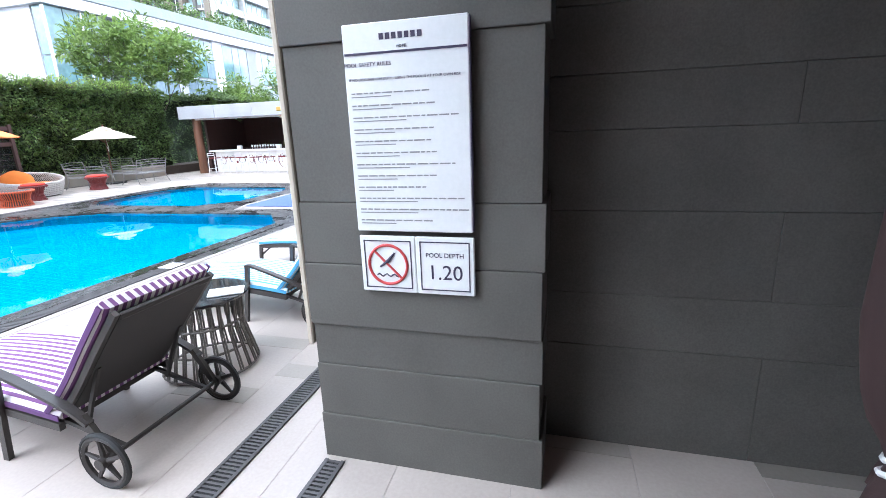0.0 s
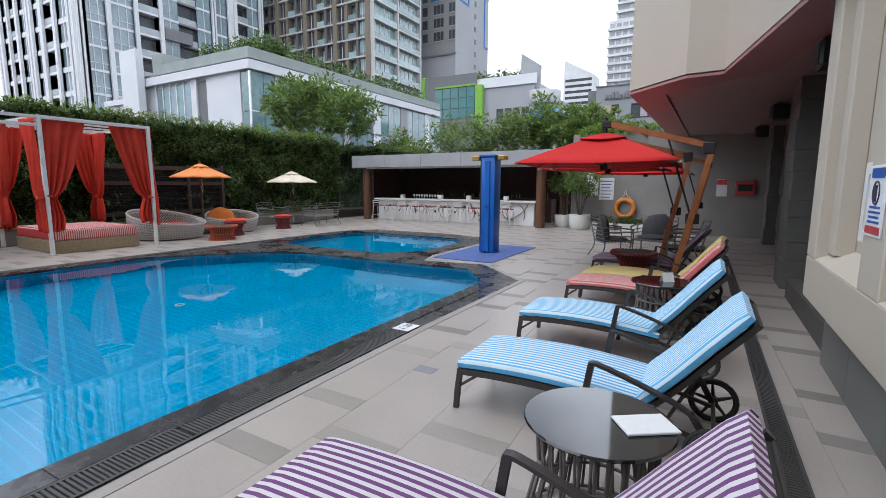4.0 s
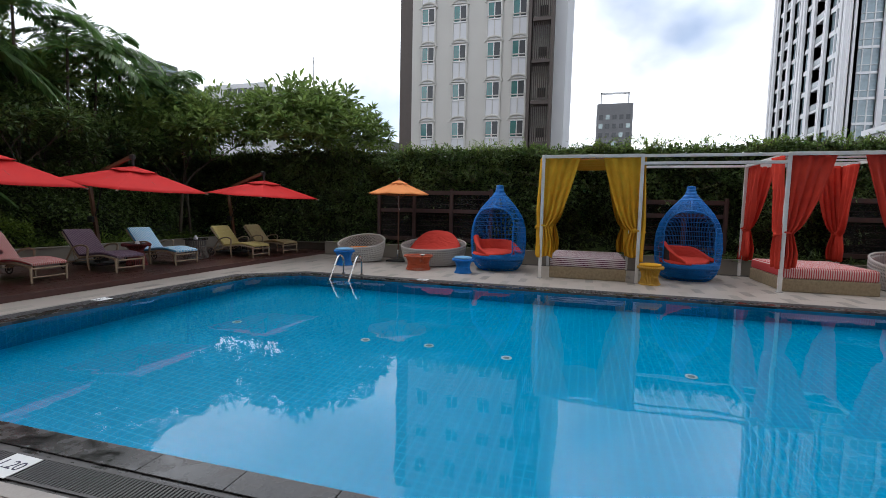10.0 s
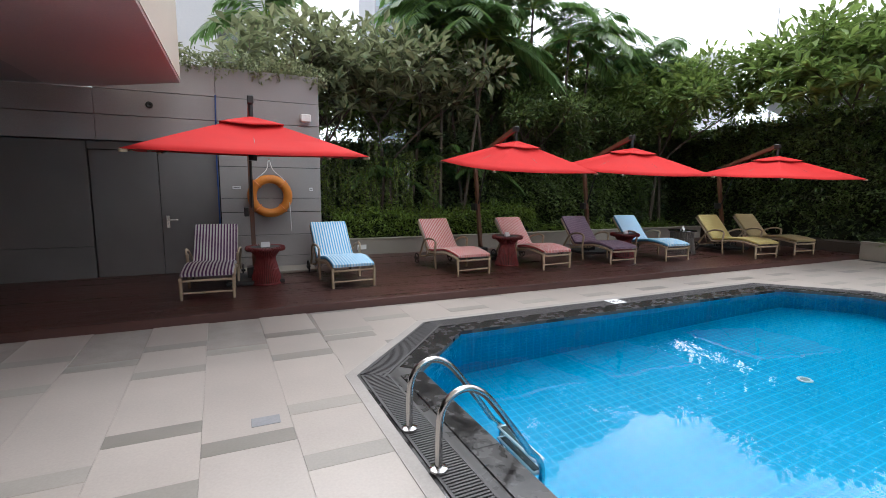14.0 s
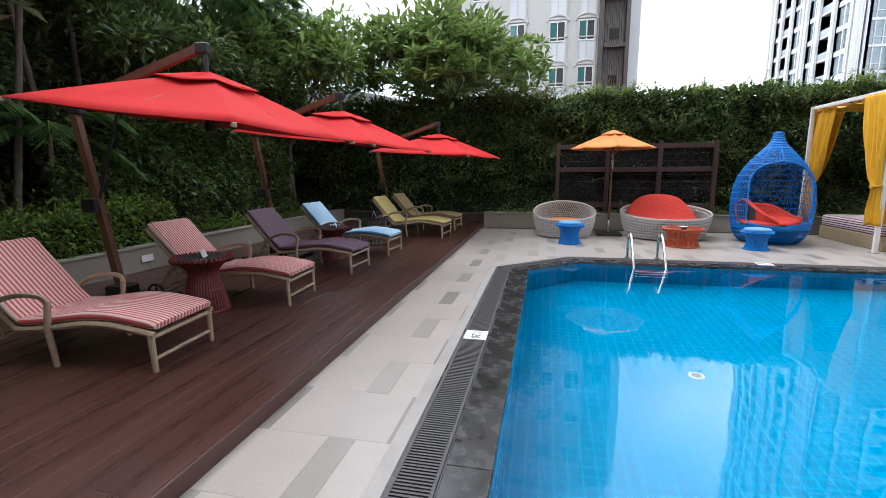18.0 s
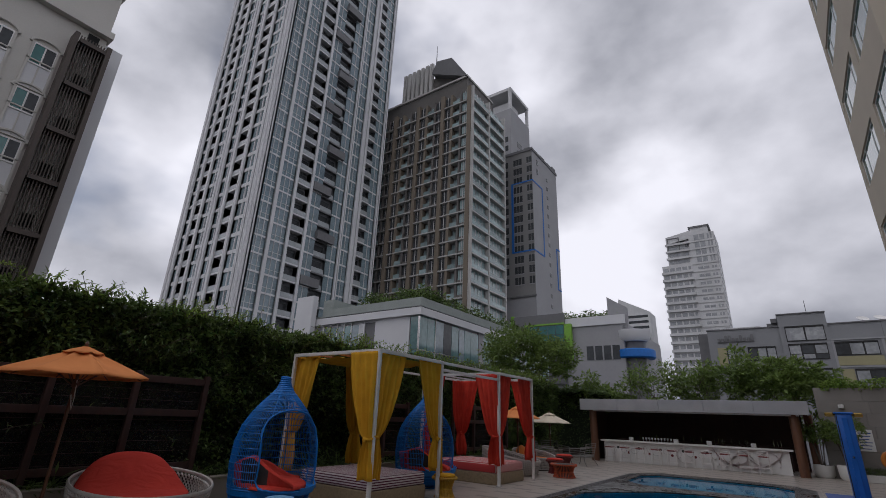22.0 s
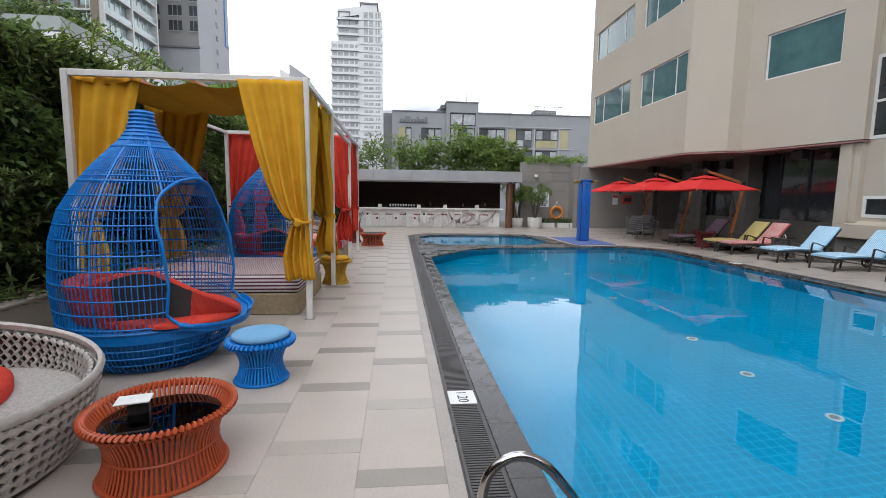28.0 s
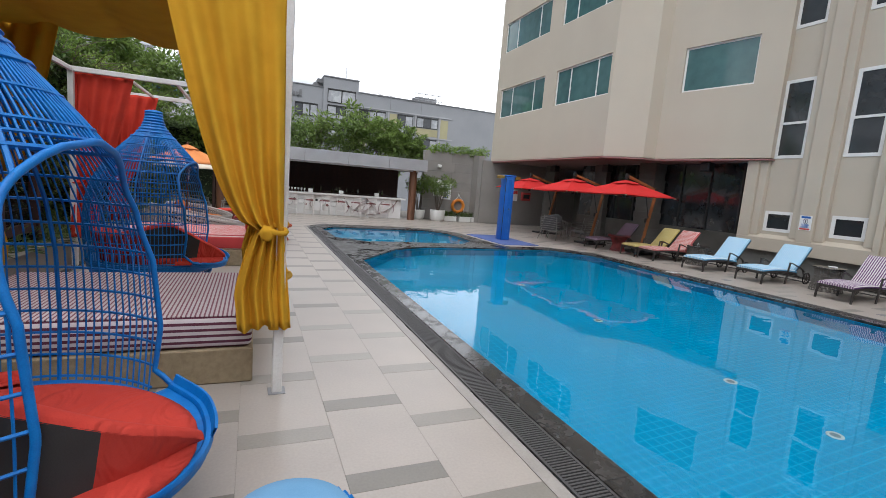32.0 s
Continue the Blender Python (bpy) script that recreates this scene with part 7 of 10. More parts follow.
hourglass("side_table", pose(-10.4, -8.75, DECK_Z), 0.27, 0.125, 0.215, 0.5, 36, M_WICKRED, "dark red woven side table behind blue lounger", "table", STOOLS, glass_top=True, dish=True)
hourglass("side_table", pose(-2.30, 8.55, 0), 0.31, 0.17, 0.23, 0.50, 40, M_WICKRED, "dark red woven side table by the loungers", "table", STOOLS, glass_top=True)


def wire_table(m, label):
    """A round table: black glass on a drum of grey bent strands."""
    t = thing("wire_table", label, "table", m)
    for k in range(26):
        a = 2 * math.pi * k / 26
        for j in (0, 1):
            b = a + 0.06 * j
            part("strand", Geo().tube([((0.25 - 0.0) * math.cos(b), 0.25 * math.sin(b), 0.51), (0.235 * math.cos(b), 0.235 * math.sin(b), 0.3), (0.30 * math.cos(b), 0.30 * math.sin(b), 0.02)], 0.007, 5, caps=False), M_WICKGREY, t)
    for z, r in ((0.02, 0.30), (0.17, 0.258), (0.34, 0.238), (0.50, 0.25)):
        part("ring", Geo().tube([(r * math.cos(2 * math.pi * k / 28), r * math.sin(2 * math.pi * k / 28), z) for k in range(28)], 0.009, 5, closed=True), M_WICKGREY, t)
    part("glass_top", Geo().lathe([(0.01, 0.515), (0.30, 0.515), (0.305, 0.522), (0.30, 0.53), (0.01, 0.53)], 40), M_TABGLASS, t, "round black glass top")
    return t


def tent_card(m, label):
    t = thing("menu_card", label, "menu card", m @ Matrix.Scale(0.62, 4))
    part("front", Geo().add([(-0.10, -0.055, 0), (0.10, -0.055, 0), (0.10, 0.0, 0.15), (-0.10, 0.0, 0.15), (-0.10, -0.052, 0), (0.10, -0.052, 0), (0.10, 0.003, 0.15), (-0.10, 0.003, 0.15)], [(0, 1, 2, 3), (7, 6, 5, 4), (0, 4, 5, 1), (3, 2, 6, 7), (0, 3, 7, 4), (1, 5, 6, 2)]), M_PAPER, t)
    part("back", Geo().add([(-0.10, 0.055, 0), (0.10, 0.055, 0), (0.10, 0.0, 0.15), (-0.10, 0.0, 0.15), (-0.10, 0.052, 0), (0.10, 0.052, 0), (0.10, -0.003, 0.15), (-0.10, -0.003, 0.15)], [(3, 2, 1, 0), (4, 5, 6, 7), (0, 1, 5, 4), (3, 7, 6, 2), (0, 4, 7, 3), (1, 2, 6, 5)]), M_PAPER, t)
    return t


wire_table(pose(-1.68, 2.9, 0), "round black glass table on a grey strand drum")
wire_table(pose(-1.70, 6.15, 0), "round black glass table on a grey strand drum")
wire_table(pose(-12.1, -8.7, DECK_Z), "round grey strand drum table between loungers")
CARD = [solid("leaflet", Geo().rbox(-0.11, 0.11, -0.075, 0.075, 0, 0.012, 0.003), M_PAPER, "pale green menu leaflet lying on the table", "leaflet", pose(-1.50, 2.93, 0.531, 0, 0, 35))]
solid("card_holder", Geo().rbox(-0.05, 0.05, -0.03, 0.03, 0, 0.116, 0.006), M_BLACK, "small black holder on the glass shelf", "holder", pose(-13.48, -2.70, 0.251, 0, 0, 15))
solid("leaflet", Geo().rbox(-0.085, 0.085, -0.06, 0.06, 0, 0.010, 0.003), M_PAPER, "pale green menu leaflet on the orange table", "leaflet", pose(-13.50, -2.71, 0.368, 0, 0, 15))
tent_card(pose(-3.15, -8.60, DECK_Z + 0.533, 0, 0, 10), "white menu card standing on the red table")
tent_card(pose(-7.42, -8.72, DECK_Z + 0.533, 0, 0, 20), "dark menu card standing on the red table")
tent_card(pose(-1.66, 6.15, 0.531, 0, 0, 40), "white menu card standing on the glass table")
tent_card(pose(-10.4, -8.72, DECK_Z + 0.483, 0, 0, 20), "white menu card standing on the side table")
tent_card(pose(-12.1, -8.7, DECK_Z + 0.531, 0, 0, 20), "white menu card standing on the drum table")


# ---- round wicker daybeds ----
def daybed(m, rx, ry, low, high, back, label, seat_z=0.30):
    """A woven bowl whose rim is higher at the back (degrees)."""
    t = thing("round_daybed", label, "daybed", m)
    n = 84

    def rim(a):
        return low + (high - low) * (0.5 + 0.5 * math.cos(a - radians(back))) ** 1.2

    def wall(a, u):
        z = 0.05 + u * (rim(a) - 0.05)
        k = 0.86 + 0.17 * math.sin(min(1.0, z / 0.55) * 1.45) - 0.02 * max(0, z - 0.5)
        return Vector((rx * k * math.cos(a), ry * k * math.sin(a), z))

    g = Geo()
    for i in range(n):
        a = 2 * math.pi * i / n
        for s in (-1, 1):
            g.tube([wall(a + s * (0.5 - abs(((u * 7) % 1) - 0.5) * 1.0) * 2 * math.pi / n * 1.0, u) for u in [k / 14 for k in range(15)]], 0.0150, 4, caps=False, flat=0.6)
    tagged(part("woven_wall", g, M_WICKWHITE, t, smooth=60), kind="stuff")
    for j in range(8):
        u = j / 7
        part("band", Geo().tube([wall(2 * math.pi * k / 48, u * 0.985) for k in range(48)], 0.013 if j < 7 else 0.021, 5, closed=True, flat=1.4), M_WICKWHITE, t, smooth=60)
    g = Geo()
    g.grid(lambda p, q: wall(2 * math.pi * p, q * 0.95) * 0.955 + Vector((0, 0, 0.012)), 48, 5)
    part("lining", g, M_CUSHDK, t, smooth=60)
    g = Geo()
    for i in range(n):
        a = 2 * math.pi * i / n
        for s in (-1, 1):
            g.tube([wall(a + s * (0.5 - abs(((u * 7) % 1) - 0.5) * 1.0) * 2 * math.pi / n, u * 0.97) * 0.94 + Vector((0, 0, 0.015)) for u in [k / 14 for k in range(5, 15)]], 0.0150, 4, caps=False, flat=0.5)
    tagged(part("inner_weave", g, M_WICKWHITE, t, smooth=60), kind="stuff")
    part("seat_deck", Geo().lathe([(0.02, seat_z - 0.02), (rx * 0.93, seat_z - 0.02), (rx * 0.945, seat_z), (0.02, seat_z + 0.005)], 48, (0, 0, 0), ry / rx), M_WOVEN, t, "flat grey woven seat", smooth=40)
    part("base", Geo().lathe([(rx * 0.80, 0.0), (rx * 0.84, 0.05), (rx * 0.5, 0.06)], 40, (0, 0, 0), ry / rx), M_WICKGREY, t, smooth=40)
    return t


def blob(cx, cy, cz, rx, ry, rz, seed=0, lump=0.05, flat=0.25, nu=36, nv=18):
    """A soft pillow shape with creases."""
    g = Geo()

    def at(p, q):
        a, b = 2 * math.pi * p, math.pi * (q - 0.5)
        e = 0.75
        c = math.copysign(abs(math.cos(b)) ** e, math.cos(b))
        d = Vector((c * math.cos(a), c * math.sin(a), math.copysign(abs(math.sin(b)) ** 1.0, math.sin(b))))
        k = 1 + lump * noise.noise(d * 1.6 + Vector((seed, 0, 0))) + lump * 0.35 * noise.noise(d * 5 + Vector((seed * 3, 1, 0)))
        z = d.z * rz * k
        return (cx + d.x * rx * k, cy + d.y * ry * k, cz + (z if z > 0 else z * flat))

    return g.grid(at, nu, nv)


db = daybed(pose(-14.68, -2.79, 0), 0.90, 0.90, 0.46, 0.70, 180, "round grey woven daybed with big red cushion")


def mound(rx, ry, pad, back, seed):
    """A round pad whose rear half rises into a plump back, with soft creases."""
    def at(p, q):
        a = 2 * math.pi * p
        k = min(1.0, q / 0.86)
        x, y = rx * k * math.cos(a), ry * k * math.sin(a)
        rise = max(0.0, min(1.0, (0.30 - x / rx) / 0.95))
        rise = rise * rise * (3 - 2 * rise)
        edge = (1 - k ** 7) ** 0.5
        n1 = noise.noise(Vector((x * 2.2, y * 2.2, seed)))
        fold = 0.035 * math.sin(y * 24 + 5 * x + 2 * n1) * rise * max(0, 0.35 - abs(x / rx + 0.25))
        z = edge * (pad + back * rise * (1 - 0.35 * abs(y / ry) ** 3) + 0.02 * n1 + fold)
        if q > 0.86:
            z = -0.02
            x, y = x * (1 - (q - 0.86) * 5), y * (1 - (q - 0.86) * 5)
        return (x, y, z)

    return Geo().grid(at, 60, 30)


solid("daybed_cushion", mound(0.66, 0.79, 0.10, 0.52, 3), M_CUSHRED, "plump red cushion with raised back on the woven daybed", "cushion", pose(-14.89, -2.82, 0.325), smooth=80)
daybed(pose(-14.50, -4.98, 0), 0.67, 0.67, 0.42, 0.76, 180, "round grey woven daybed with orange pad")
solid("seat_pad", blob(0, 0, 0, 0.50, 0.50, 0.09, 8, 0.04), M_CUSHOR, "round orange pad in the woven daybed", "cushion", pose(-14.47, -4.98, 0.325), smooth=70)
daybed(pose(-14.35, 8.30, 0), 0.92, 0.92, 0.40, 0.78, 200, "round grey woven daybed with red pad")
solid("seat_pad", blob(0, 0, 0, 0.66, 0.66, 0.09, 9, 0.04), M_CUSHRED, "round red pad in the woven daybed", "cushion", pose(-14.28, 8.30, 0.325), smooth=70)
daybed(pose(-14.55, 10.45, 0), 0.75, 0.75, 0.40, 0.66, 160, "round grey woven daybed with orange cushions")
solid("seat_pad", blob(0, 0, 0, 0.55, 0.55, 0.09, 10, 0.04), M_CUSHOR, "round orange pad in the woven daybed", "cushion", pose(-14.50, 10.45, 0.325), smooth=70)
solid("back_cushion", blob(0, 0, 0, 0.18, 0.46, 0.40, 11, 0.08), M_CUSHOR, "plump orange back cushion in the daybed", "cushion", pose(-14.90, 10.35, 0.36, 0, -18, 0), smooth=70)


# ---- blue cage chairs ----
def pod_r(z):
    rows = [(0.0, 0.50), (0.06, 0.60), (0.18, 0.68), (0.40, 0.745), (0.75, 0.775), (1.10, 0.75), (1.35, 0.675), (1.55, 0.555), (1.72, 0.42), (1.86, 0.285), (1.96, 0.185), (2.04, 0.125), (2.13, 0.095), (2.22, 0.085)]
    for (za, ra), (zb, rb) in zip(rows[:-1], rows[1:]):
        if z <= zb:
            u = (z - za) / (zb - za)
            return ra + (rb - ra) * u
    return rows[-1][1]


def pod(m, label, cushion_turn):
    """A bulb-shaped strand cage with an arched opening along x."""
    t = thing("cage_chair", label, "cage chair", m, "blue cage chairs")
    zc, zh, yw = 0.98, 0.66, 0.56

    def gap(z):
        u = (z - zc) / zh
        if u >= 1 or z < 0.42:
            return 0.0
        w = yw * (1 - max(0.0, u) ** 3.2) ** 0.5
        return math.asin(min(0.98, w / pod_r(z)))

    zz = [2.2 * k / 48 for k in range(49)]
    for k in range(112):
        a = 2 * math.pi * (k + 0.5) / 112
        da = abs((a + math.pi) % (2 * math.pi) - math.pi)
        run = []
        for z in zz:
            if z <= 2.2 and da > gap(z):
                run.append(((pod_r(z)) * math.cos(a), pod_r(z) * math.sin(a), z))
            else:
                if len(run) > 2:
                    part("rib", Geo().tube(run, 0.0048 if k % 14 else 0.011, 5, caps=False), M_WICKBLUE, t, smooth=60)
                run = []
        if len(run) > 2:
            part("rib", Geo().tube(run, 0.0048 if k % 14 else 0.011, 5, caps=False), M_WICKBLUE, t, smooth=60)
    levels = [0.02, 0.10, 0.17, 0.24, 0.31] + [0.43 + 0.117 * k for k in range(10)] + [1.60, 1.645, 1.69, 1.80, 1.90, 1.96, 2.0, 2.035, 2.07, 2.105, 2.14, 2.175, 2.205]
    for z in levels:
        g0 = gap(z)
        r = pod_r(z) + 0.004
        n = 44
        if g0 > 0:
            pts = [(r * math.cos(g0 + (2 * math.pi - 2 * g0) * k / n), r * math.sin(g0 + (2 * math.pi - 2 * g0) * k / n), z) for k in range(n + 1)]
            part("ring", Geo().tube(pts, 0.0072 if z < 1.5 else 0.011, 5), M_WICKBLUE, t, smooth=60)
        else:
            part("ring", Geo().tube([(r * math.cos(2 * math.pi * k / n), r * math.sin(2 * math.pi * k / n), z) for k in range(n)], 0.0075 if z < 1.9 else 0.015, 5, closed=True), M_WICKBLUE, t, smooth=60)
    arch = []
    for k in range(41):
        u = -0.83 + 1.829 * k / 40
        z = zc + zh * u
        arch.append(((pod_r(z) + 0.01) * math.cos(gap(z)), (pod_r(z) + 0.01) * math.sin(gap(z)), z))
    arch = [(0.70, 0.50, 0.415), (0.62, 0.545, 0.435), (0.555, 0.565, 0.49)] + arch[3:]
    arch = arch + [(x, -y, z) for x, y, z in reversed(arch)]
    part("arch_frame", Geo().tube(arch, 0.0145, 8), M_WICKBLUE, t, smooth=60)
    part("base_drum", Geo().lathe([(0.34, 0.02), (0.44, 0.04), (0.53, 0.14), (0.60, 0.28), (0.735, 0.30), (0.74, 0.37), (0.02, 0.37)], 44), M_WICKBLUE, t, "solid blue seat base behind the strands", smooth=50)
    part("seat_deck", Geo().lathe([(0.02, 0.372), (0.74, 0.372), (0.755, 0.39), (0.74, 0.412), (0.02, 0.415)], 48), M_WICKBLUE, t, smooth=50)
    part("finial_cap", Geo().lathe([(0.085, 2.19), (0.08, 2.225), (0.02, 2.235)], 20), M_WICKBLUE, t, smooth=50)
    lip = curve_rows([(0.60, -0.55, 0.44), (0.80, -0.36, 0.40), (0.90, 0.0, 0.385), (0.80, 0.36, 0.40), (0.60, 0.55, 0.44)], 6)
    part("seat_lip", Geo().tube(lip, 0.022, 6), M_WICKBLUE, t, smooth=60)
    g = Geo()
    rows = [tuple(p) for p in lip]
    k0 = len(g.v)
    g.add(rows + [(0.2, 0, 0.415)] + [(x, y, z - 0.05) for x, y, z in rows] + [(0.2, 0, 0.36)], [(i, i + 1, len(rows)) for i in range(len(rows) - 1)] + [(len(rows) + 2 + i, len(rows) + 1 + i, 2 * len(rows) + 1) for i in range(len(rows) - 1)] + [(i + 1, i, len(rows) + 1 + i, len(rows) + 2 + i) for i in range(len(rows) - 1)])
    part("seat_front", g, M_WICKBLUE, t)
    band = Geo()
    open_rows = [p for p in rows if p[1] > 0.05]
    for (xa, ya, za), (xb, yb, zb) in zip(open_rows[:-1], open_rows[1:]):
        q = [(x * k, y * k, z + dz) for x, y, z in ((xa, ya, za), (xb, yb, zb)) for k, dz in ((1.0, -0.03), (1.045, 0.055), (1.03, 0.057), (0.985, -0.03))]
        band.add(q, [(0, 4, 5, 1), (1, 5, 6, 2), (2, 6, 7, 3), (3, 7, 4, 0)])
    part("rim_band", band, M_WICKBLUE, t, smooth=40)
    sc = thing("chair_cushion", "red shell cushion with charcoal outside, round seat and raised sides", "cushion", m @ pose(0, 0, 0.416, 0, 0, cushion_turn))

    def seat(p, q):
        a, k = 2 * math.pi * p, min(1, q / 0.85)
        r = 0.57 + 0.19 * max(0, math.cos(a + 0.12)) ** 2
        x, y = 0.12 + r * k * math.cos(a), -0.07 + r * k * math.sin(a)
        z = 0.075 - 0.05 * max(0, math.cos(a + 0.45)) * k ** 3 + 0.045 * (1 - k ** 5) + 0.008 * noise.noise(Vector((x * 4, y * 4, 1)))
        return (x, y, z) if q <= 0.85 else (x, y, z * (1 - (q - 0.85) / 0.15))

    def rise(a):
        """Height of the raised side over the pad, by the angle: none to the one side of the opening, full round the back, falling to the other side's front."""
        up = max(0.0, min(1.0, (a - 105) / 75))
        down = max(0.0, min(1.0, (356 - a) / 52))
        return 0.06 + (0.27 + 0.14 * max(0.0, min(1.0, (a - 250) / 45))) * up * up * (3 - 2 * up) * down ** 0.9

    def shell_at(p, outside):
        deg = 100 + 256 * p
        a = radians(deg)
        h = rise(deg) + 0.012 * noise.noise(Vector((a * 3, 0, 2)))
        d = 0.12 * min(1.0, 8 * min(p, 1 - p) + 0.12) + 0.02
        r0 = 0.69 + 0.22 * max(0.0, (deg - 295) / 61)

        def at(q):
            if outside:
                r, z = r0 - 0.07 + 0.07 * q, 0.004 + (h - 0.02) * q
            elif q < 0.4:
                u = math.pi * q / 0.4
                r, z = r0 - d / 2 + d / 2 * math.cos(u), h - 0.02 + 0.045 * math.sin(u)
            else:
                u = (q - 0.4) / 0.6
                r, z = r0 - d - 0.10 * u, (h - 0.02) * (1 - u) + 0.06 * u
            r += 0.010 * noise.noise(Vector((a * 2.2, z * 5, 4))) + 0.005 * noise.noise(Vector((a * 14, z * 9, 7)))
            return (r * math.cos(a), r * math.sin(a), z)
        return at

    part("seat_pad", Geo().grid(seat, 48, 14), M_CUSHRED, sc, smooth=70)
    part("cover", Geo().grid(lambda p, q: shell_at(p, False)(q), 60, 14), M_CUSHRED, sc, smooth=70)
    for name, p0, p1, n, cloth, words_ in (("back_cover", 0.0, 0.70, 40, M_CUSHRED, ""), ("outer_cover", 0.70, 0.885, 14, M_CUSHDK, "charcoal outer cover"), ("front_flap", 0.885, 1.0, 12, M_CUSHRED, "")):
        part(name, Geo().grid(lambda p, q: shell_at(p0 + p * (p1 - p0), True)(q), n, 8), cloth, sc, words_, smooth=70)
    return t


pod(pose(-14.31, -0.86, 0, 0, 0, -8) @ Matrix.Diagonal((0.94, 0.94, 1.0, 1.0)), "bright blue woven cage chair with red cushions", 0)
pod(pose(-14.45, 3.72, 0, 0, 0, -8) @ Matrix.Diagonal((0.94, 0.94, 1.0, 1.0)), "bright blue woven cage chair between the cabanas", 0)


# ---- curtained cabanas ----
def curtain(m, w, top, tie, tail, cloth, label, seed):
    """Cloth hung from a rail: wide above, gathered at a tie by the post, loose below. The post is at x = 0."""
    rng = random.Random(seed)
    ph, amp = rng.random() * 6, 0.030

    def at(u, v):
        z = top + (tail - top) * v
        vt = (top - tie) / (top - tail)
        if v < vt:
            k = v / vt
            ww = w * (1 - k) ** 0.55 * (1 - 0.12 * k) + 0.13 * k
            x0 = 0.02 + 0.02 * k
        else:
            k = (v - vt) / (1 - vt)
            ww = 0.13 + 0.17 * min(1, k * 1.6) ** 0.8
            x0 = 0.04 - 0.07 * k
        fold = math.sin(u * 26 + ph + 0.8 * math.sin(v * 5)) * amp * (0.6 + 0.8 * min(1, v * 2)) + 0.018 * math.sin(u * 9 + ph * 2 + v * 7)
        return (x0 + ww * u - 0.05 * (1 if v > vt else v / vt) * (1 - u), fold, z + 0.02 * math.sin(u * 7 + ph) * (1 if v > 0.97 else 0))

    g = Geo().grid(at, 44, 40)
    ob = solid("curtain", g, cloth, label, "curtain", m, smooth=80)
    md = ob.modifiers.new("thickness", "SOLIDIFY")
    md.thickness = 0.004
    tieband = Geo().tube([(0.05 + 0.075 * math.cos(a), 0.065 * math.sin(a), tie + 0.01 * math.sin(2 * a)) for a in [2 * math.pi * k / 20 for k in range(20)]], 0.02, 6, closed=True)
    tb = part("tie_band", tieband, cloth, ob, smooth=60)
    part("knot", blob(0.10, 0.05, tie - 0.01, 0.045, 0.035, 0.05, seed, 0.2, 1.0, 14, 10), cloth, tb, smooth=60)
    return ob


def cabana(y0, y1, cloth, words, seed):
    xf, xb, h = -13.115, -15.70, 2.85
    t = thing("cabana", "white metal cabana frame with tied " + words + " curtains", "cabana")
    for x in (xf, xb):
        for y in (y0, y1):
            p = part("post", Geo().rbox(x - 0.035, x + 0.035, y - 0.035, y + 0.035, 0.0, h, 0.006), M_WHITE_POST, t)
            part("foot_plate", Geo().rbox(x - 0.06, x + 0.06, y - 0.06, y + 0.06, 0.0, 0.008, 0.003), M_GREY, p)
    for y in (y0, y1):
        part("rail", Geo().rbox(xb + 0.036, xf - 0.036, y - 0.03, y + 0.03, h - 0.07, h, 0.005), M_WHITE_POST, t)
    for x in (xf, xb):
        part("rail", Geo().rbox(x - 0.03, x + 0.03, y0 + 0.036, y1 - 0.036, h - 0.07, h, 0.005), M_WHITE_POST, t)
    for k in range(3):
        xx = xb + (xf - xb) * (k + 1) / 4
        part("rafter", Geo().rbox(xx - 0.02, xx + 0.02, y0 + 0.031, y1 - 0.031, h - 0.06, h - 0.02, 0.004), M_TIMBER_OR if cloth is M_YEL else M_WHITE_POST, t)
    if cloth is M_YEL:
        part("roof_cloth", Geo().grid(lambda u, v: (xb + 0.05 + (xf - xb - 0.1) * u, y0 + 0.05 + (y1 - y0 - 0.1) * v, h - 0.085 - 0.055 * abs(math.sin(math.pi * 4 * u)) - 0.02 * math.sin(math.pi * v)), 48, 8), cloth, t, "sagging yellow roof cloth", smooth=60)
    c = 0
    lab = words + " cloth curtain gathered to a cabana post"
    for x, sx in ((xf, -1), (xb, 1)):
        for y, sy in ((y0, 1), (y1, -1)):
            c += 1
            tie = 1.18 + 0.05 * (c % 2)
            # along the long side of the frame
            curtain(pose(x, y, 0, 0, 0, 90 if sy > 0 else -90) @ pose(0.0, 0.03 * (1 if sy > 0 else -1) * (1 if x == xf else -1), 0), 0.80 if x == xf else 0.6, h - 0.05, tie, 0.42 + 0.08 * (c % 3), cloth, lab, seed + c)
            curtain(pose(x, y, 0, 0, 0, 180 if sx < 0 else 0) @ pose(0.0, 0.07 * (1 if sy > 0 else -1), 0), 0.72, h - 0.05, tie - 0.04, 0.50, cloth, lab, seed + 10 + c)
    return t


cabana(0.352, 2.468, M_YEL, "yellow", 100)
cabana(5.20, 7.292, M_REDC, "red", 200)
lk = thing("link_rail", "white metal rails joining the two cabanas", "rail")
for x, z in ((-13.115, 2.78), (-15.70, 2.78), (-13.115, 2.62)):
    part("rail", Geo().rbox(x - 0.025, x + 0.025, 2.505, 5.163, z, z + 0.06, 0.004), M_WHITE_POST, lk)


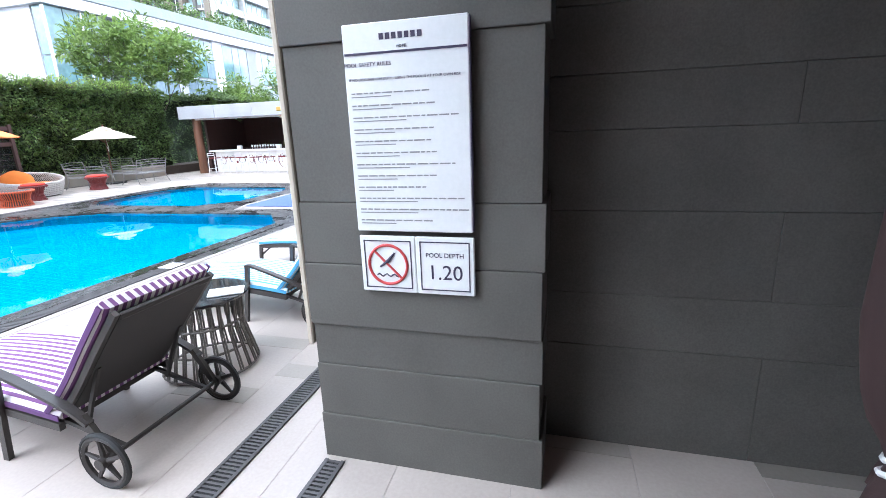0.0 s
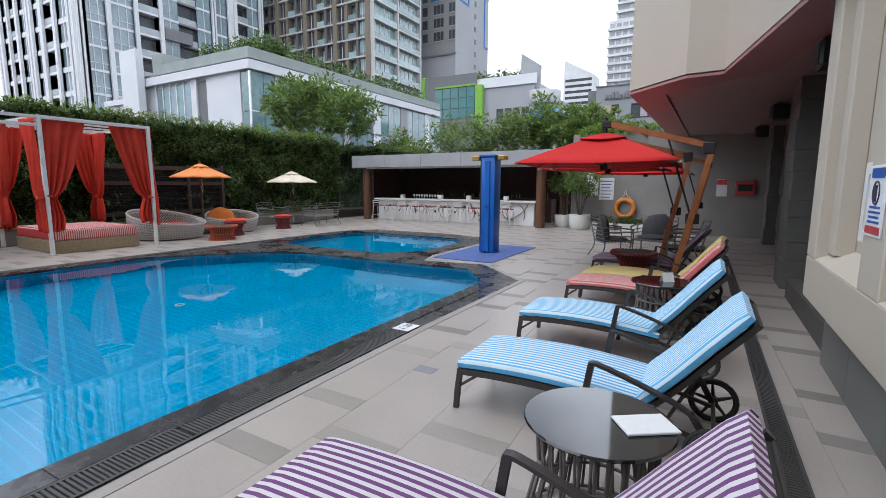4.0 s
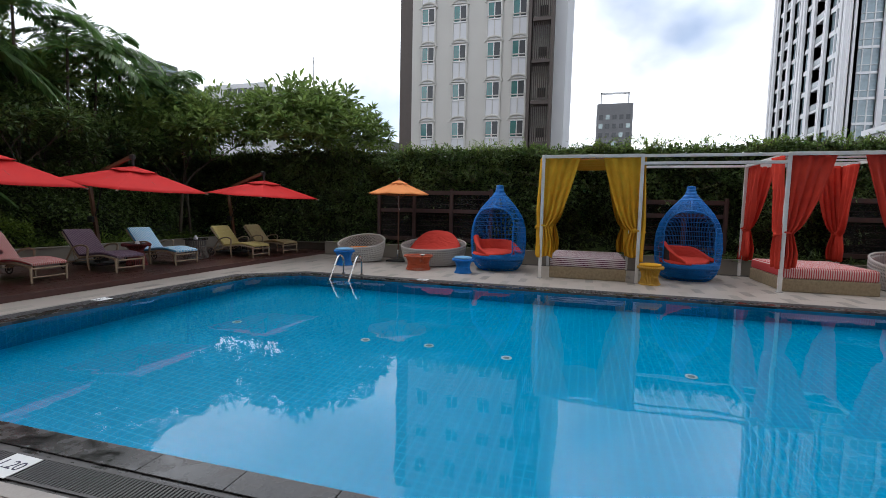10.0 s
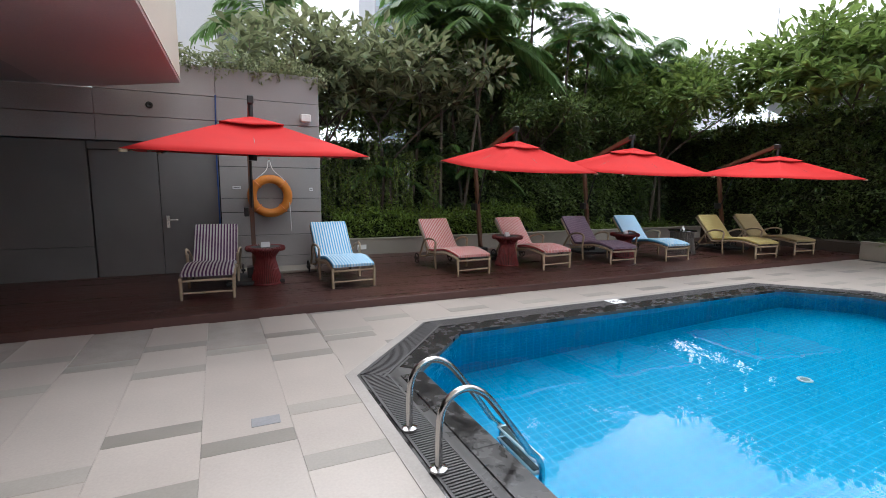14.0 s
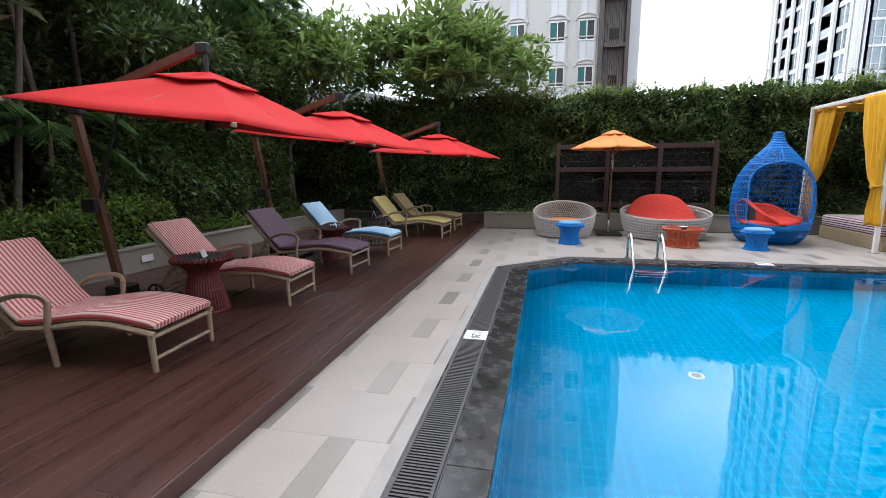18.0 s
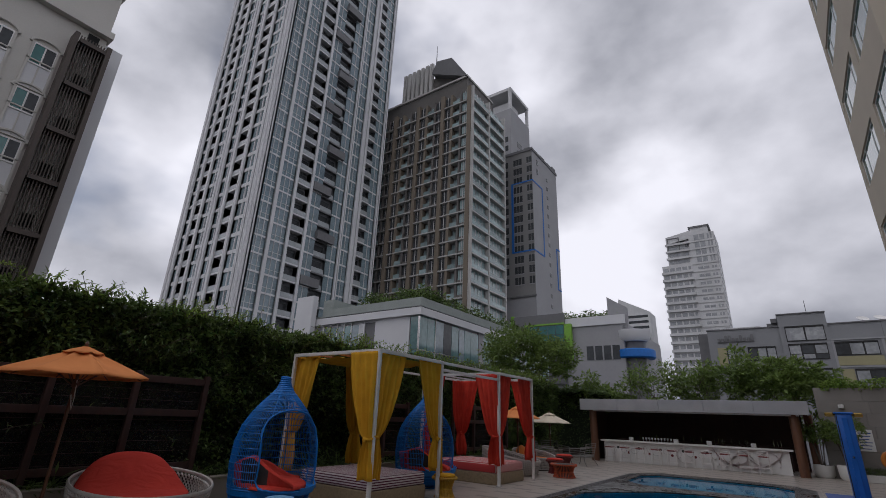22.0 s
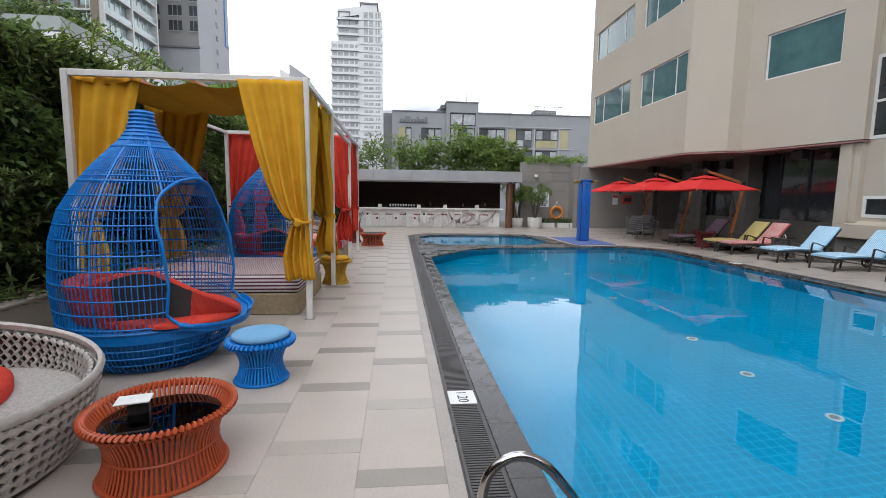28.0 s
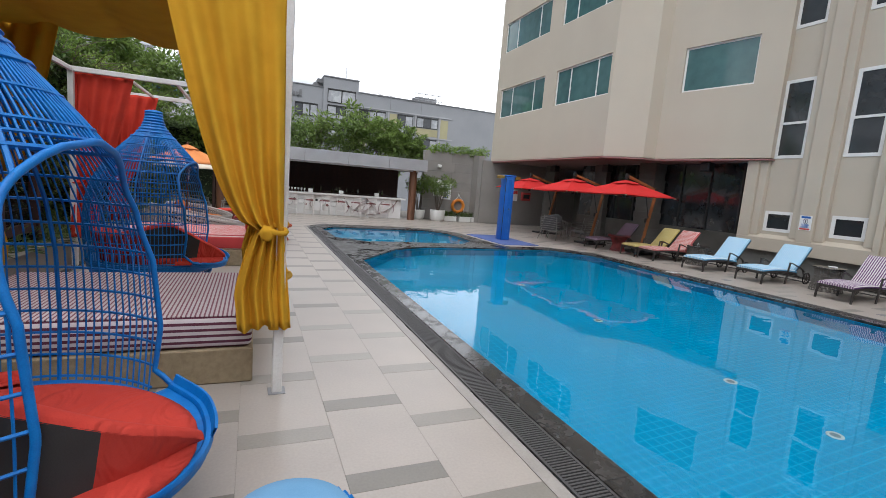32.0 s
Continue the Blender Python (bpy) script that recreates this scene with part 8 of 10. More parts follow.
def platform(y0, y1, top, side, words):
    t = thing("cabana_bed", words, "daybed")
    x0, x1 = -15.3, -13.28
    part("base", Geo().rbox(x0, x1, y0, y1, 0.0, 0.27, 0.012), M_WICKTAN, t, "tan woven box base")
    g = Geo().rbox(x0 + 0.01, x1 - 0.01, y0 + 0.01, y1 - 0.01, 0.272, 0.50, 0.045, 3)
    part("mattress", g, side, t, smooth=50)
    part("mattress_top", Geo().rbox(x0 + 0.05, x1 - 0.05, y0 + 0.05, y1 - 0.05, 0.501, 0.512, 0.005), top, t)
    return t


platform(0.56, 2.26, M_STRP_BEDT, M_STRP_BEDP, "low daybed with plum striped mattress on woven base")
platform(5.32, 6.98, M_STRP_BEDR, M_STRP_BEDR, "low daybed with red striped mattress on woven base")


# ---- parasols ----
def canopy(r_edge, z_edge, z_top, sides, sag, start=0.0, vent=0.0):
    """Cloth panels from a top to the edge, sagging between the ribs."""
    n, rows = sides * 6, 8

    def at(p, q):
        a = 2 * math.pi * p
        seg = (p * sides) % 1
        cornered = math.cos(math.pi / sides) / math.cos(2 * math.pi / sides * (seg - 0.5))
        r = r_edge * q
        z = z_top + (z_edge - z_top) * q ** 1.08 - sag * math.sin(math.pi * q) * math.sin(math.pi * seg) - (0.02 * math.sin(math.pi * seg) if q > 0.99 else 0)
        rr = r / math.cos(math.pi / sides) * cornered
        return (rr * math.cos(a + start), rr * math.sin(a + start), z)

    return Geo().grid(at, n, rows)


def cloth_part(name, g, m, parent, label=""):
    ob = part(name, g, m, parent, label, smooth=35)
    md = ob.modifiers.new("thickness", "SOLIDIFY")
    md.thickness = 0.005
    return ob


def parasol(m, cloth, r, z_top, label):
    t = thing("parasol", label, "parasol", m, "standing parasols")
    part("base", Geo().rbox(-0.28, 0.28, -0.28, 0.28, 0.0, 0.05, 0.01), M_BLACK, t, "square dark base plate")
    part("socket", Geo().lathe([(0.04, 0.05), (0.04, 0.32), (0.03, 0.34)], 16), M_STEEL, t, smooth=40)
    part("pole", Geo().cyl((0, 0, 0.05), (0, 0, z_top - 0.04), 0.022, seg=12), M_TIMBER, t, smooth=40)
    c = cloth_part("canopy", canopy(r, z_top - 0.44, z_top - 0.06, 8, 0.05), cloth, t)
    cloth_part("vent", canopy(r * 0.28, z_top - 0.13, z_top - 0.03, 8, 0.01), cloth, c)
    part("valance", Geo().tube([(r * math.cos(2 * math.pi * k / 8), r * math.sin(2 * math.pi * k / 8), z_top - 0.45) for k in range(8)], 0.008, 5, closed=True), cloth, c)
    part("finial", Geo().lathe([(0.02, z_top - 0.05), (0.03, z_top - 0.01), (0.022, z_top + 0.015), (0.006, z_top + 0.04)], 12), M_TIMBER, t, smooth=50)
    part("hub", Geo().lathe([(0.04, z_top - 0.60), (0.04, z_top - 0.54)], 12), M_TIMBER, t)
    for k in range(8):
        a = 2 * math.pi * k / 8
        rib = part("rib", Geo().tube([(0.03 * math.cos(a), 0.03 * math.sin(a), z_top - 0.10), (r * 0.98 * math.cos(a), r * 0.98 * math.sin(a), z_top - 0.452)], 0.009, 5), M_TIMBER, t)
        part("strut", Geo().tube([(0.04 * math.cos(a), 0.04 * math.sin(a), z_top - 0.57), (r * 0.5 * math.cos(a), r * 0.5 * math.sin(a), z_top - 0.285)], 0.008, 5), M_TIMBER, rib)
    part("cord", Geo().tube([(0.03, 0, z_top - 0.5), (0.05, 0.02, z_top - 0.75), (0.02, 0.03, z_top - 0.9), (0.025, -0.02, z_top - 0.7)], 0.006, 5), M_WHITE, t)
    return t


parasol(pose(-14.85, -3.95, 0), M_UMBO, 0.86, 2.42, "orange parasol on a slim pole between daybeds")
parasol(pose(-14.75, 9.60, 0), M_UMBO, 0.80, 2.14, "orange parasol on a slim pole behind daybeds")
parasol(pose(-15.2, 13.55, 0), M_UMBW, 0.88, 2.02, "cream parasol over the metal sofas")


def beam(p0, p1, hy, hd):
    """A flat timber beam between two points over the x axis."""
    a, b = Vector(p0), Vector(p1)
    d = (b - a).normalized()
    nrm = Vector((-d.z, 0, d.x)) * hd
    sd = Vector((0, hy, 0))
    v = [tuple(p + nrm * i + sd * j) for p in (a, b) for i, j in ((-1, -1), (1, -1), (1, 1), (-1, 1))]
    return Geo().add(v, [(0, 1, 2, 3), (7, 6, 5, 4), (0, 4, 5, 1), (1, 5, 6, 2), (2, 6, 7, 3), (3, 7, 4, 0)])


def cantilever(m, label, r=1.22, drop=0.0, tilt=0.0, wood=M_TIMBER_OR, reach=1.56, foot=1.22, rise=0.24):
    """A side-mast parasol. The canopy's middle is the origin; the mast stands along +x and leans back."""
    t = thing("cantilever_parasol", label, "parasol", m, "red side-mast parasols")
    zt, ze = 2.30 - drop, 1.86 - drop
    lean = pose(0, 0, zt - 0.3) @ pose(0, 0, 0, 0, -tilt, 0) @ pose(0, 0, 0.3 - zt)
    c = cloth_part("canopy", canopy(r, ze, zt, 4, 0.05, radians(45)).moved(lean), M_UMBR, t)
    cloth_part("vent", canopy(r * 0.30, zt - 0.085, zt + 0.012, 4, 0.02, radians(45)).moved(lean), M_UMBR, c)
    for k in range(8):
        a = 2 * math.pi * k / 8
        rr = r * (1.0 if k % 2 == 0 else 1.4)
        rib = part("rib", Geo().tube([(0, 0, zt - 0.06), (rr * 0.96 * math.cos(a), rr * 0.96 * math.sin(a), ze - 0.012)], 0.012, 5).moved(lean), M_TIMBER, t)
        if k % 2:
            part("tip", Geo().rbox(-0.035, 0.035, -0.018, 0.018, -0.02, 0.015, 0.006).moved(lean @ pose(rr * 0.99 * math.cos(a), rr * 0.99 * math.sin(a), ze - 0.012, 0, 0, math.degrees(a))), M_LFRAME, rib)
        part("strut", Geo().tube([(0, 0, zt - 0.46), (rr * 0.5 * math.cos(a), rr * 0.5 * math.sin(a), (zt + ze) / 2 - 0.045)], 0.010, 5).moved(lean), M_TIMBER, rib)
    part("hub", Geo().lathe([(0.05, zt - 0.52), (0.055, zt - 0.44), (0.04, zt - 0.42)], 14), M_BLACK, t, smooth=40)
    part("hanger", Geo().cyl((0, 0, zt - 0.5), (0, 0, zt + 0.22), 0.028, seg=10), M_BLACK, t)
    part("bracket", Geo().rbox(-0.045, 0.08, -0.036, 0.036, zt + rise - 0.07, zt + rise + 0.03, 0.01), M_BLACK, t)
    part("arm", beam((0.0, 0, zt + rise), (reach - 0.06, 0, zt - 0.20), 0.028, 0.037), wood, t)
    part("knuckle", Geo().rbox(reach - 0.11, reach + 0.035, -0.042, 0.042, zt - 0.32, zt - 0.165, 0.012), M_BLACK, t)
    part("mast", beam((reach, 0, zt - 0.26), (foot, 0, 0.06), 0.031, 0.038), wood, t)
    part("crank", Geo().rbox((reach + foot) / 2 - 0.06, (reach + foot) / 2 + 0.11, 0.045, 0.11, 0.98, 1.12, 0.01), M_BLACK, t)
    part("brace", Geo().tube([((reach + foot) / 2 + 0.01, 0, 1.06), (0.95 * reach / 1.56, 0, zt - 0.10)], 0.016, 6), M_BLACK, t)
    part("base_plate", Geo().rbox(foot - 0.37, foot + 0.43, -0.40, 0.40, 0.0, 0.06, 0.01), M_BLACK, t)
    part("base_block", Geo().rbox(foot - 0.10, foot + 0.12, -0.11, 0.11, 0.06, 0.22, 0.012), M_BLACK, t)
    return t


for x, y, r in ((-2.72, 8.10, 3), (-3.05, 10.2, 0), (-2.75, 13.4, 0)):
    cantilever(pose(x, y, 0, 0, 0, r), "red side-mast parasol on an orange timber mast", 1.02, 0.06, reach=1.36, foot=0.97, rise=0.15)
for x, y, r, k, d, lean_back in ((-3.0, -7.65, -90, 1.18, 0.02, 3), (-7.42, -8.50, -90, 1.02, 0.03, 7), (-10.10, -8.4, -95, 1.06, 0.05, 6), (-13.7, -7.75, -100, 1.10, 0.12, 3)):
    cantilever(pose(x, y, DECK_Z + 0.004, 0, 0, r), "red side-mast parasol standing on the timber deck", k, d, lean_back, M_TIMBER)

# ---- pool gear, bar gear, signs ----
def ladder(m, label):
    """Two bent steel rails and three steps; feet at the origin, water along +x."""
    t = thing("pool_ladder", label, "pool ladder", m)
    for s in (-0.235, 0.235):
        p = curve_rows([(0.0, s, 0.0), (0.005, s, 0.28), (0.05, s, 0.395), (0.15, s, 0.443), (0.27, s, 0.395), (0.40, s, 0.24), (0.56, s, 0.02), (0.66, s, -0.14), (0.69, s, -0.30), (0.69, s, -0.58)], 5)
        part("rail", Geo().tube(p, 0.021, 10), M_STEEL, t, smooth=60)
        part("flange", Geo().lathe([(0.05, 0.0), (0.05, 0.012), (0.03, 0.02)], 16, (0.0, s, 0.004)), M_STEEL, t, smooth=40)
    for z in (-0.20, -0.36, -0.52):
        part("step", Geo().rbox(0.64, 0.72, -0.225, 0.225, z, z + 0.03, 0.008), M_WHITE, t)
        part("step_tread", Geo().rbox(0.655, 0.705, -0.20, 0.20, z + 0.03, z + 0.036, 0.002), M_BLACK, t)
    return t


ladder(pose(-3.73, -3.67, 0.014, 0, 0, 180), "bent steel pool ladder with white steps")
ladder(pose(-11.71, -3.795, 0.014, 0, 0, 0), "bent steel pool ladder with white steps")

sh = thing("shower_column", "tall blue poolside shower column with brass heads", "shower", pose(-5.54, 10.40, 0, 0, 0, 0))
part("column", Geo().rbox(-0.17, 0.17, -0.17, 0.17, 0.02, 2.10, 0.03, 2), M_BLUE, sh, smooth=40)
part("front_panel", Geo().rbox(-0.06, 0.06, -0.20, -0.165, 0.05, 2.02, 0.008), M_BLUE, sh)
part("groove", Geo().box(-0.168, -0.150, -0.178, -0.171, 0.05, 2.05), M_BLACK, sh)
part("cap", Geo().rbox(-0.20, 0.20, -0.20, 0.20, 2.10, 2.15, 0.015), M_BLUE, sh)
for s, r in ((-1, 0), (1, 0)):
    part("shower_head", Geo().rbox(s * 0.30 - 0.09, s * 0.30 + 0.09, -0.16, 0.04, 2.03, 2.13, 0.015), M_GOLD, sh, "brass shower head")
    part("head_arm", Geo().cyl((s * 0.16, 0, 2.08), (s * 0.24, -0.05, 2.08), 0.025, seg=8), M_GOLD, sh)
part("tap", Geo().lathe([(0.02, 0), (0.03, 0.02), (0.02, 0.05)], 12).moved(pose(0, -0.20, 1.05, 90)), M_STEEL, sh, smooth=40)
solid("shower_mat", Geo().rbox(-6.25, -4.92, 9.12, 11.75, 0.002, 0.016, 0.004), M_MATBLUE, "flat blue rubber mat under the shower", "mat")


def life_ring(m, label):
    t = thing("life_ring", label, "life ring", m)
    n = 40
    part("ring", Geo().tube([(0.29 * math.cos(2 * math.pi * k / n), 0, 0.29 * math.sin(2 * math.pi * k / n)) for k in range(n)], 0.075, 14, closed=True), M_LIFERING, t, smooth=70)
    for a in (45, 135, 225, 315):
        c = Vector((0.29 * math.cos(radians(a)), 0, 0.29 * math.sin(radians(a))))
        d = Vector((math.cos(radians(a)), 0, math.sin(radians(a))))
        tg = Vector((-d.z, 0, d.x))
        part("band", Geo().tube([c + 0.079 * (math.cos(q) * d + math.sin(q) * Vector((0, 1, 0))) for q in [2 * math.pi * k / 14 for k in range(14)]], 0.012, 5, closed=True), M_UMBO, t)
    part("rope", Geo().tube(curve_rows([(-0.22, -0.03, 0.28), (-0.05, -0.04, 0.44), (0.0, 0.02, 0.62), (0.06, -0.04, 0.44), (0.24, -0.03, 0.26), (0.30, -0.06, 0.0), (0.33, -0.03, -0.6)], 5), 0.008, 5), M_WHITE, t)
    part("hook", Geo().cyl((0, 0.08, 0.62), (0, -0.02, 0.62), 0.012, seg=8), M_STEEL, t)
    return t


life_ring(pose(-3.32, -9.79, 1.38, 0, 0, 180), "orange life ring with white rope on the block wall")
life_ring(pose(-3.87, 17.95, 0.74, 0, 0, 0), "orange life ring hanging on the grey wall")


# plates set in the drain, with the depth
def words(txt, size, m, material, parent=None, label="", name="lettering"):
    cu = bpy.data.curves.new(name, "FONT")
    cu.body, cu.size, cu.extrude = txt, size, 0.0006
    cu.align_x, cu.align_y = "CENTER", "CENTER"
    cu.resolution_u = 4
    cu.materials.append(material)
    ob = new(name, cu)
    bpy.context.view_layer.update()
    me = bpy.data.meshes.new_from_object(ob.evaluated_get(bpy.context.evaluated_depsgraph_get()))
    bpy.data.objects.remove(ob)
    ob = new(name, me)
    ob.matrix_basis = m
    if parent is not None:
        ob.parent = parent
    return tagged(ob, label)


def depth_plate(x, y, turn):
    t = thing("depth_plate", "white 1.20 depth plate set in the pool drain", "sign", pose(x, y, 0.013, 0, 0, turn))
    part("plate", Geo().rbox(-0.112, 0.112, -0.10, 0.10, 0.0, 0.006, 0.002), M_PAPER, t)
    words("1.20", 0.11, pose(0, 0, 0.0075), M_INK, t, "dark painted numbers")
    return t


depth_plate(-4.01, 4.88, 90)
depth_plate(-3.84, -1.83, 90)
depth_plate(-11.57, -2.02, -90)
depth_plate(-7.49, -5.99, 0)

# rules board and small signs on the pillar
SY = PY - 0.012
bd = thing("rules_board", "white pool safety rules board on the pillar", "sign")
part("board", Geo().rbox(-0.146, 0.328, SY - 0.022, SY, 1.143, 1.907, 0.004), M_PAPER, bd)
part("edge_strip", Geo().box(0.3285, 0.332, SY - 0.021, SY, 1.15, 1.90), M_INK, bd)
part("header_line", Geo().box(-0.14, 0.322, SY - 0.0245, SY - 0.0225, 1.800, 1.808), M_INK, bd)
face = lambda x, z: Matrix.Translation((x, SY - 0.0235, z)) @ Matrix.Rotation(radians(90), 4, "X")
for k in range(7):
    part("logo_bar", Geo().box(0.0 + 0.024 * k, 0.016 + 0.024 * k, SY - 0.0245, SY - 0.0225, 1.847, 1.868), M_INK, bd)
words("HOTEL", 0.014, face(0.085, 1.821), M_INK, bd)
words("POOL SAFETY RULES", 0.020, face(-0.052, 1.766), M_INK, bd)
words("IF NO LIFEGUARD ON DUTY - USING THE POOL IS AT YOUR OWN RISK", 0.0132, face(0.085, 1.715), M_INK, bd)
rl = random.Random(4)
for k in range(12):
    z = 1.665 - k * 0.0435
    a = 0.24 + 0.20 * rl.random()
    x = -0.125
    while x < -0.125 + min(0.43, a):
        w = 0.012 + 0.03 * rl.random()
        part("text_word", Geo().box(x, x + w, SY - 0.0236, SY - 0.0225, z, z + 0.0048), M_GREY, bd)
        x += w + 0.006
    part("text_line", Geo().box(-0.125, -0.125 + a * 0.55, SY - 0.0236, SY - 0.0225, z - 0.012, z - 0.0085), M_GREY, bd)
for nm, x0, lab in (("no_diving_sign", -0.146, "square no diving sign on the pillar"), ("depth_sign", 0.093, "square pool depth 1.20 sign on the pillar")):
    sg = thing(nm, lab, "sign")
    part("plate", Geo().rbox(x0, x0 + 0.238, SY - 0.016, SY, 0.885, 1.122, 0.004), M_PAPER, sg)
    xa, xb, za, zb = x0 + 0.018, x0 + 0.22, 0.903, 1.104
    yy = (SY - 0.0185, SY - 0.0165)
    part("border", Geo().box(xa, xb, *yy, za, za + 0.004).box(xa, xb, *yy, zb - 0.004, zb).box(xa, xa + 0.004, *yy, za + 0.004, zb - 0.004).box(xb - 0.004, xb, *yy, za + 0.004, zb - 0.004), M_INK, sg)
    cx, cz = x0 + 0.119, 1.003
    if nm == "no_diving_sign":
        part("red_ring", Geo().tube([(cx + 0.082 * math.cos(2 * math.pi * k / 36), SY - 0.017, cz + 0.082 * math.sin(2 * math.pi * k / 36)) for k in range(36)], 0.006, 6, closed=True), M_INKRED, sg)
        part("red_bar", Geo().tube([(cx - 0.058, SY - 0.017, cz + 0.058), (cx + 0.058, SY - 0.017, cz - 0.058)], 0.005, 6), M_INKRED, sg)
        part("diver_shape", Geo().tube([(cx - 0.035, SY - 0.017, cz - 0.01), (cx, SY - 0.017, cz + 0.015), (cx + 0.03, SY - 0.017, cz + 0.05)], [0.004, 0.008, 0.004], 6), M_INK, sg)
        part("wave_shape", Geo().tube([(cx - 0.05 + 0.1 * k / 12, SY - 0.017, cz - 0.045 + 0.006 * math.sin(k * 1.6)) for k in range(13)], 0.003, 5), M_INK, sg)
    else:
        words("POOL DEPTH", 0.026, Matrix.Translation((cx, SY - 0.017, 1.048)) @ Matrix.Rotation(radians(90), 4, "X"), M_INK, sg)
        words("1.20", 0.085, Matrix.Translation((cx, SY - 0.017, 0.975)) @ Matrix.Rotation(radians(90), 4, "X"), M_INK, sg)
ws = thing("wall_sign", "small blue and white notice on the ribbed wall", "sign")
part("plate", Geo().rbox(-0.608, -0.6005, 4.005, 4.285, 1.24, 1.605, 0.003), M_PAPER, ws)
part("header_band", Geo().box(-0.6105, -0.6082, 4.04, 4.25, 1.54, 1.59), M_BLUE, ws)
part("round_mark", Geo().tube([(-0.609, 4.145 + 0.052 * math.cos(2 * math.pi * k / 24), 1.465 + 0.058 * math.sin(2 * math.pi * k / 24)) for k in range(24)], 0.005, 5, closed=True), M_INK, ws)
part("mark_bar", Geo().tube([(-0.609, 4.145, 1.42), (-0.609, 4.145, 1.505)], 0.010, 5), M_INK, ws)
for k in range(4):
    part("text_line", Geo().box(-0.6105, -0.6082, 4.05 + 0.012 * (k % 2), 4.24 - 0.012 * (k % 2), 1.31 + 0.025 * k, 1.322 + 0.025 * k), M_BLUE, ws)
part("red_band", Geo().box(-0.6105, -0.6082, 4.025, 4.265, 1.255, 1.295), M_INKRED, ws)

# closed parasol by the camera's start
cp = thing("folded_parasol", "folded dark brown parasol with white straps", "parasol", pose(1.765, 1.92, 0, 0, -6, 0))
fold = lambda a, r: r * (1 + 0.14 * math.sin(9 * a) + 0.06 * math.sin(4 * a + 1))


def folded_cloth(u, v):
    z = 0.42 + 1.95 * v
    rows = [(0.42, 0.16), (0.50, 0.14), (0.585, 0.105), (0.75, 0.17), (1.0, 0.185), (1.3, 0.155), (1.55, 0.12), (1.68, 0.10), (1.8, 0.125), (2.0, 0.10), (2.37, 0.03)]
    for (za, ra), (zb, rb) in zip(rows[:-1], rows[1:]):
        if z <= zb + 1e-6:
            r = ra + (rb - ra) * (z - za) / (zb - za)
            break
    a = 2 * math.pi * u
    return (fold(a, r) * math.cos(a), fold(a, r) * math.sin(a), z)


part("folded_canopy", Geo().grid(folded_cloth, 54, 26), mat("dark_brown_cloth", (0.045, 0.024, 0.022), None, 0.85, 0, 5, 180, 0.2), cp, smooth=70)
part("pole", Geo().cyl((0, 0, 0.0), (0, 0, 2.45), 0.025, seg=10), M_BLACK, cp)
for z, r in ((0.59, 0.118), (0.545, 0.125), (1.68, 0.115)):
    part("strap", Geo().tube([(fold(2 * math.pi * k / 54, r) * math.cos(2 * math.pi * k / 54), fold(2 * math.pi * k / 54, r) * math.sin(2 * math.pi * k / 54), z + 0.012 * math.sin(k * 0.23)) for k in range(54)], 0.010, 5, closed=True), M_WHITE, cp)
part("base", Geo().rbox(-0.3, 0.3, -0.3, 0.3, 0, 0.06, 0.01), M_BLACK, cp)


# bar stools and things on the bar
def bar_stool(m):
    t = thing("bar_stool", "white slim bar stool with low back", "bar stool", m, "stools at the bar")
    for x in (-0.16, 0.16):
        part("front_leg", Geo().tube([(x, 0.15, 0.62), (x * 1.15, 0.18, 0.0)], 0.014, 6), M_WHITE_POST, t)
        part("back_leg", Geo().tube([(x, -0.19, 0.85), (x, -0.17, 0.62), (x * 1.15, -0.2, 0.0)], 0.014, 6), M_WHITE_POST, t)
    part("seat", Geo().rbox(-0.18, 0.18, -0.18, 0.18, 0.61, 0.65, 0.012), M_WICKRED, t, "dark red seat")
    for z in (0.74, 0.83):
        part("back_slat", Geo().cyl((-0.16, -0.19, z), (0.16, -0.19, z), 0.011, seg=6), M_WHITE_POST, t)
    for y in (0.165, -0.19):
        part("foot_bar", Geo().cyl((-0.17, y, 0.22), (0.17, y, 0.22), 0.010, seg=6), M_WHITE_POST, t)
    return t


st = bar_stool(pose(-13.75, 17.0, 0))
for k in range(1, 10):
    copy_thing(st, pose(-13.75 + k * 0.66, 17.0 + 0.04 * (k % 2), 0, 0, 0, (k * 37) % 11 - 5))
rs = random.Random(11)
mural = thing("bar_mural", "red and black painted shapes on the bar front", "mural")
for cx, cz, r, a0, a1, wide in ((-7.65, 0.42, 0.36, -30, 215, 0.055), (-8.55, 0.30, 0.42, 20, 200, 0.05), (-8.95, 0.55, 0.30, 180, 350, 0.045), (-9.7, 0.40, 0.34, -60, 150, 0.05), (-10.7, 0.45, 0.30, 100, 330, 0.04), (-11.9, 0.42, 0.28, -20, 200, 0.04)):
    arc = [radians(a0 + (a1 - a0) * k / 16) for k in range(17)]
    part("painted_arc", Geo().tube([(cx + r * math.cos(a), 17.4955, cz + r * math.sin(a)) for a in arc], wide, 4, flat=0.05), M_WICKRED, mural)
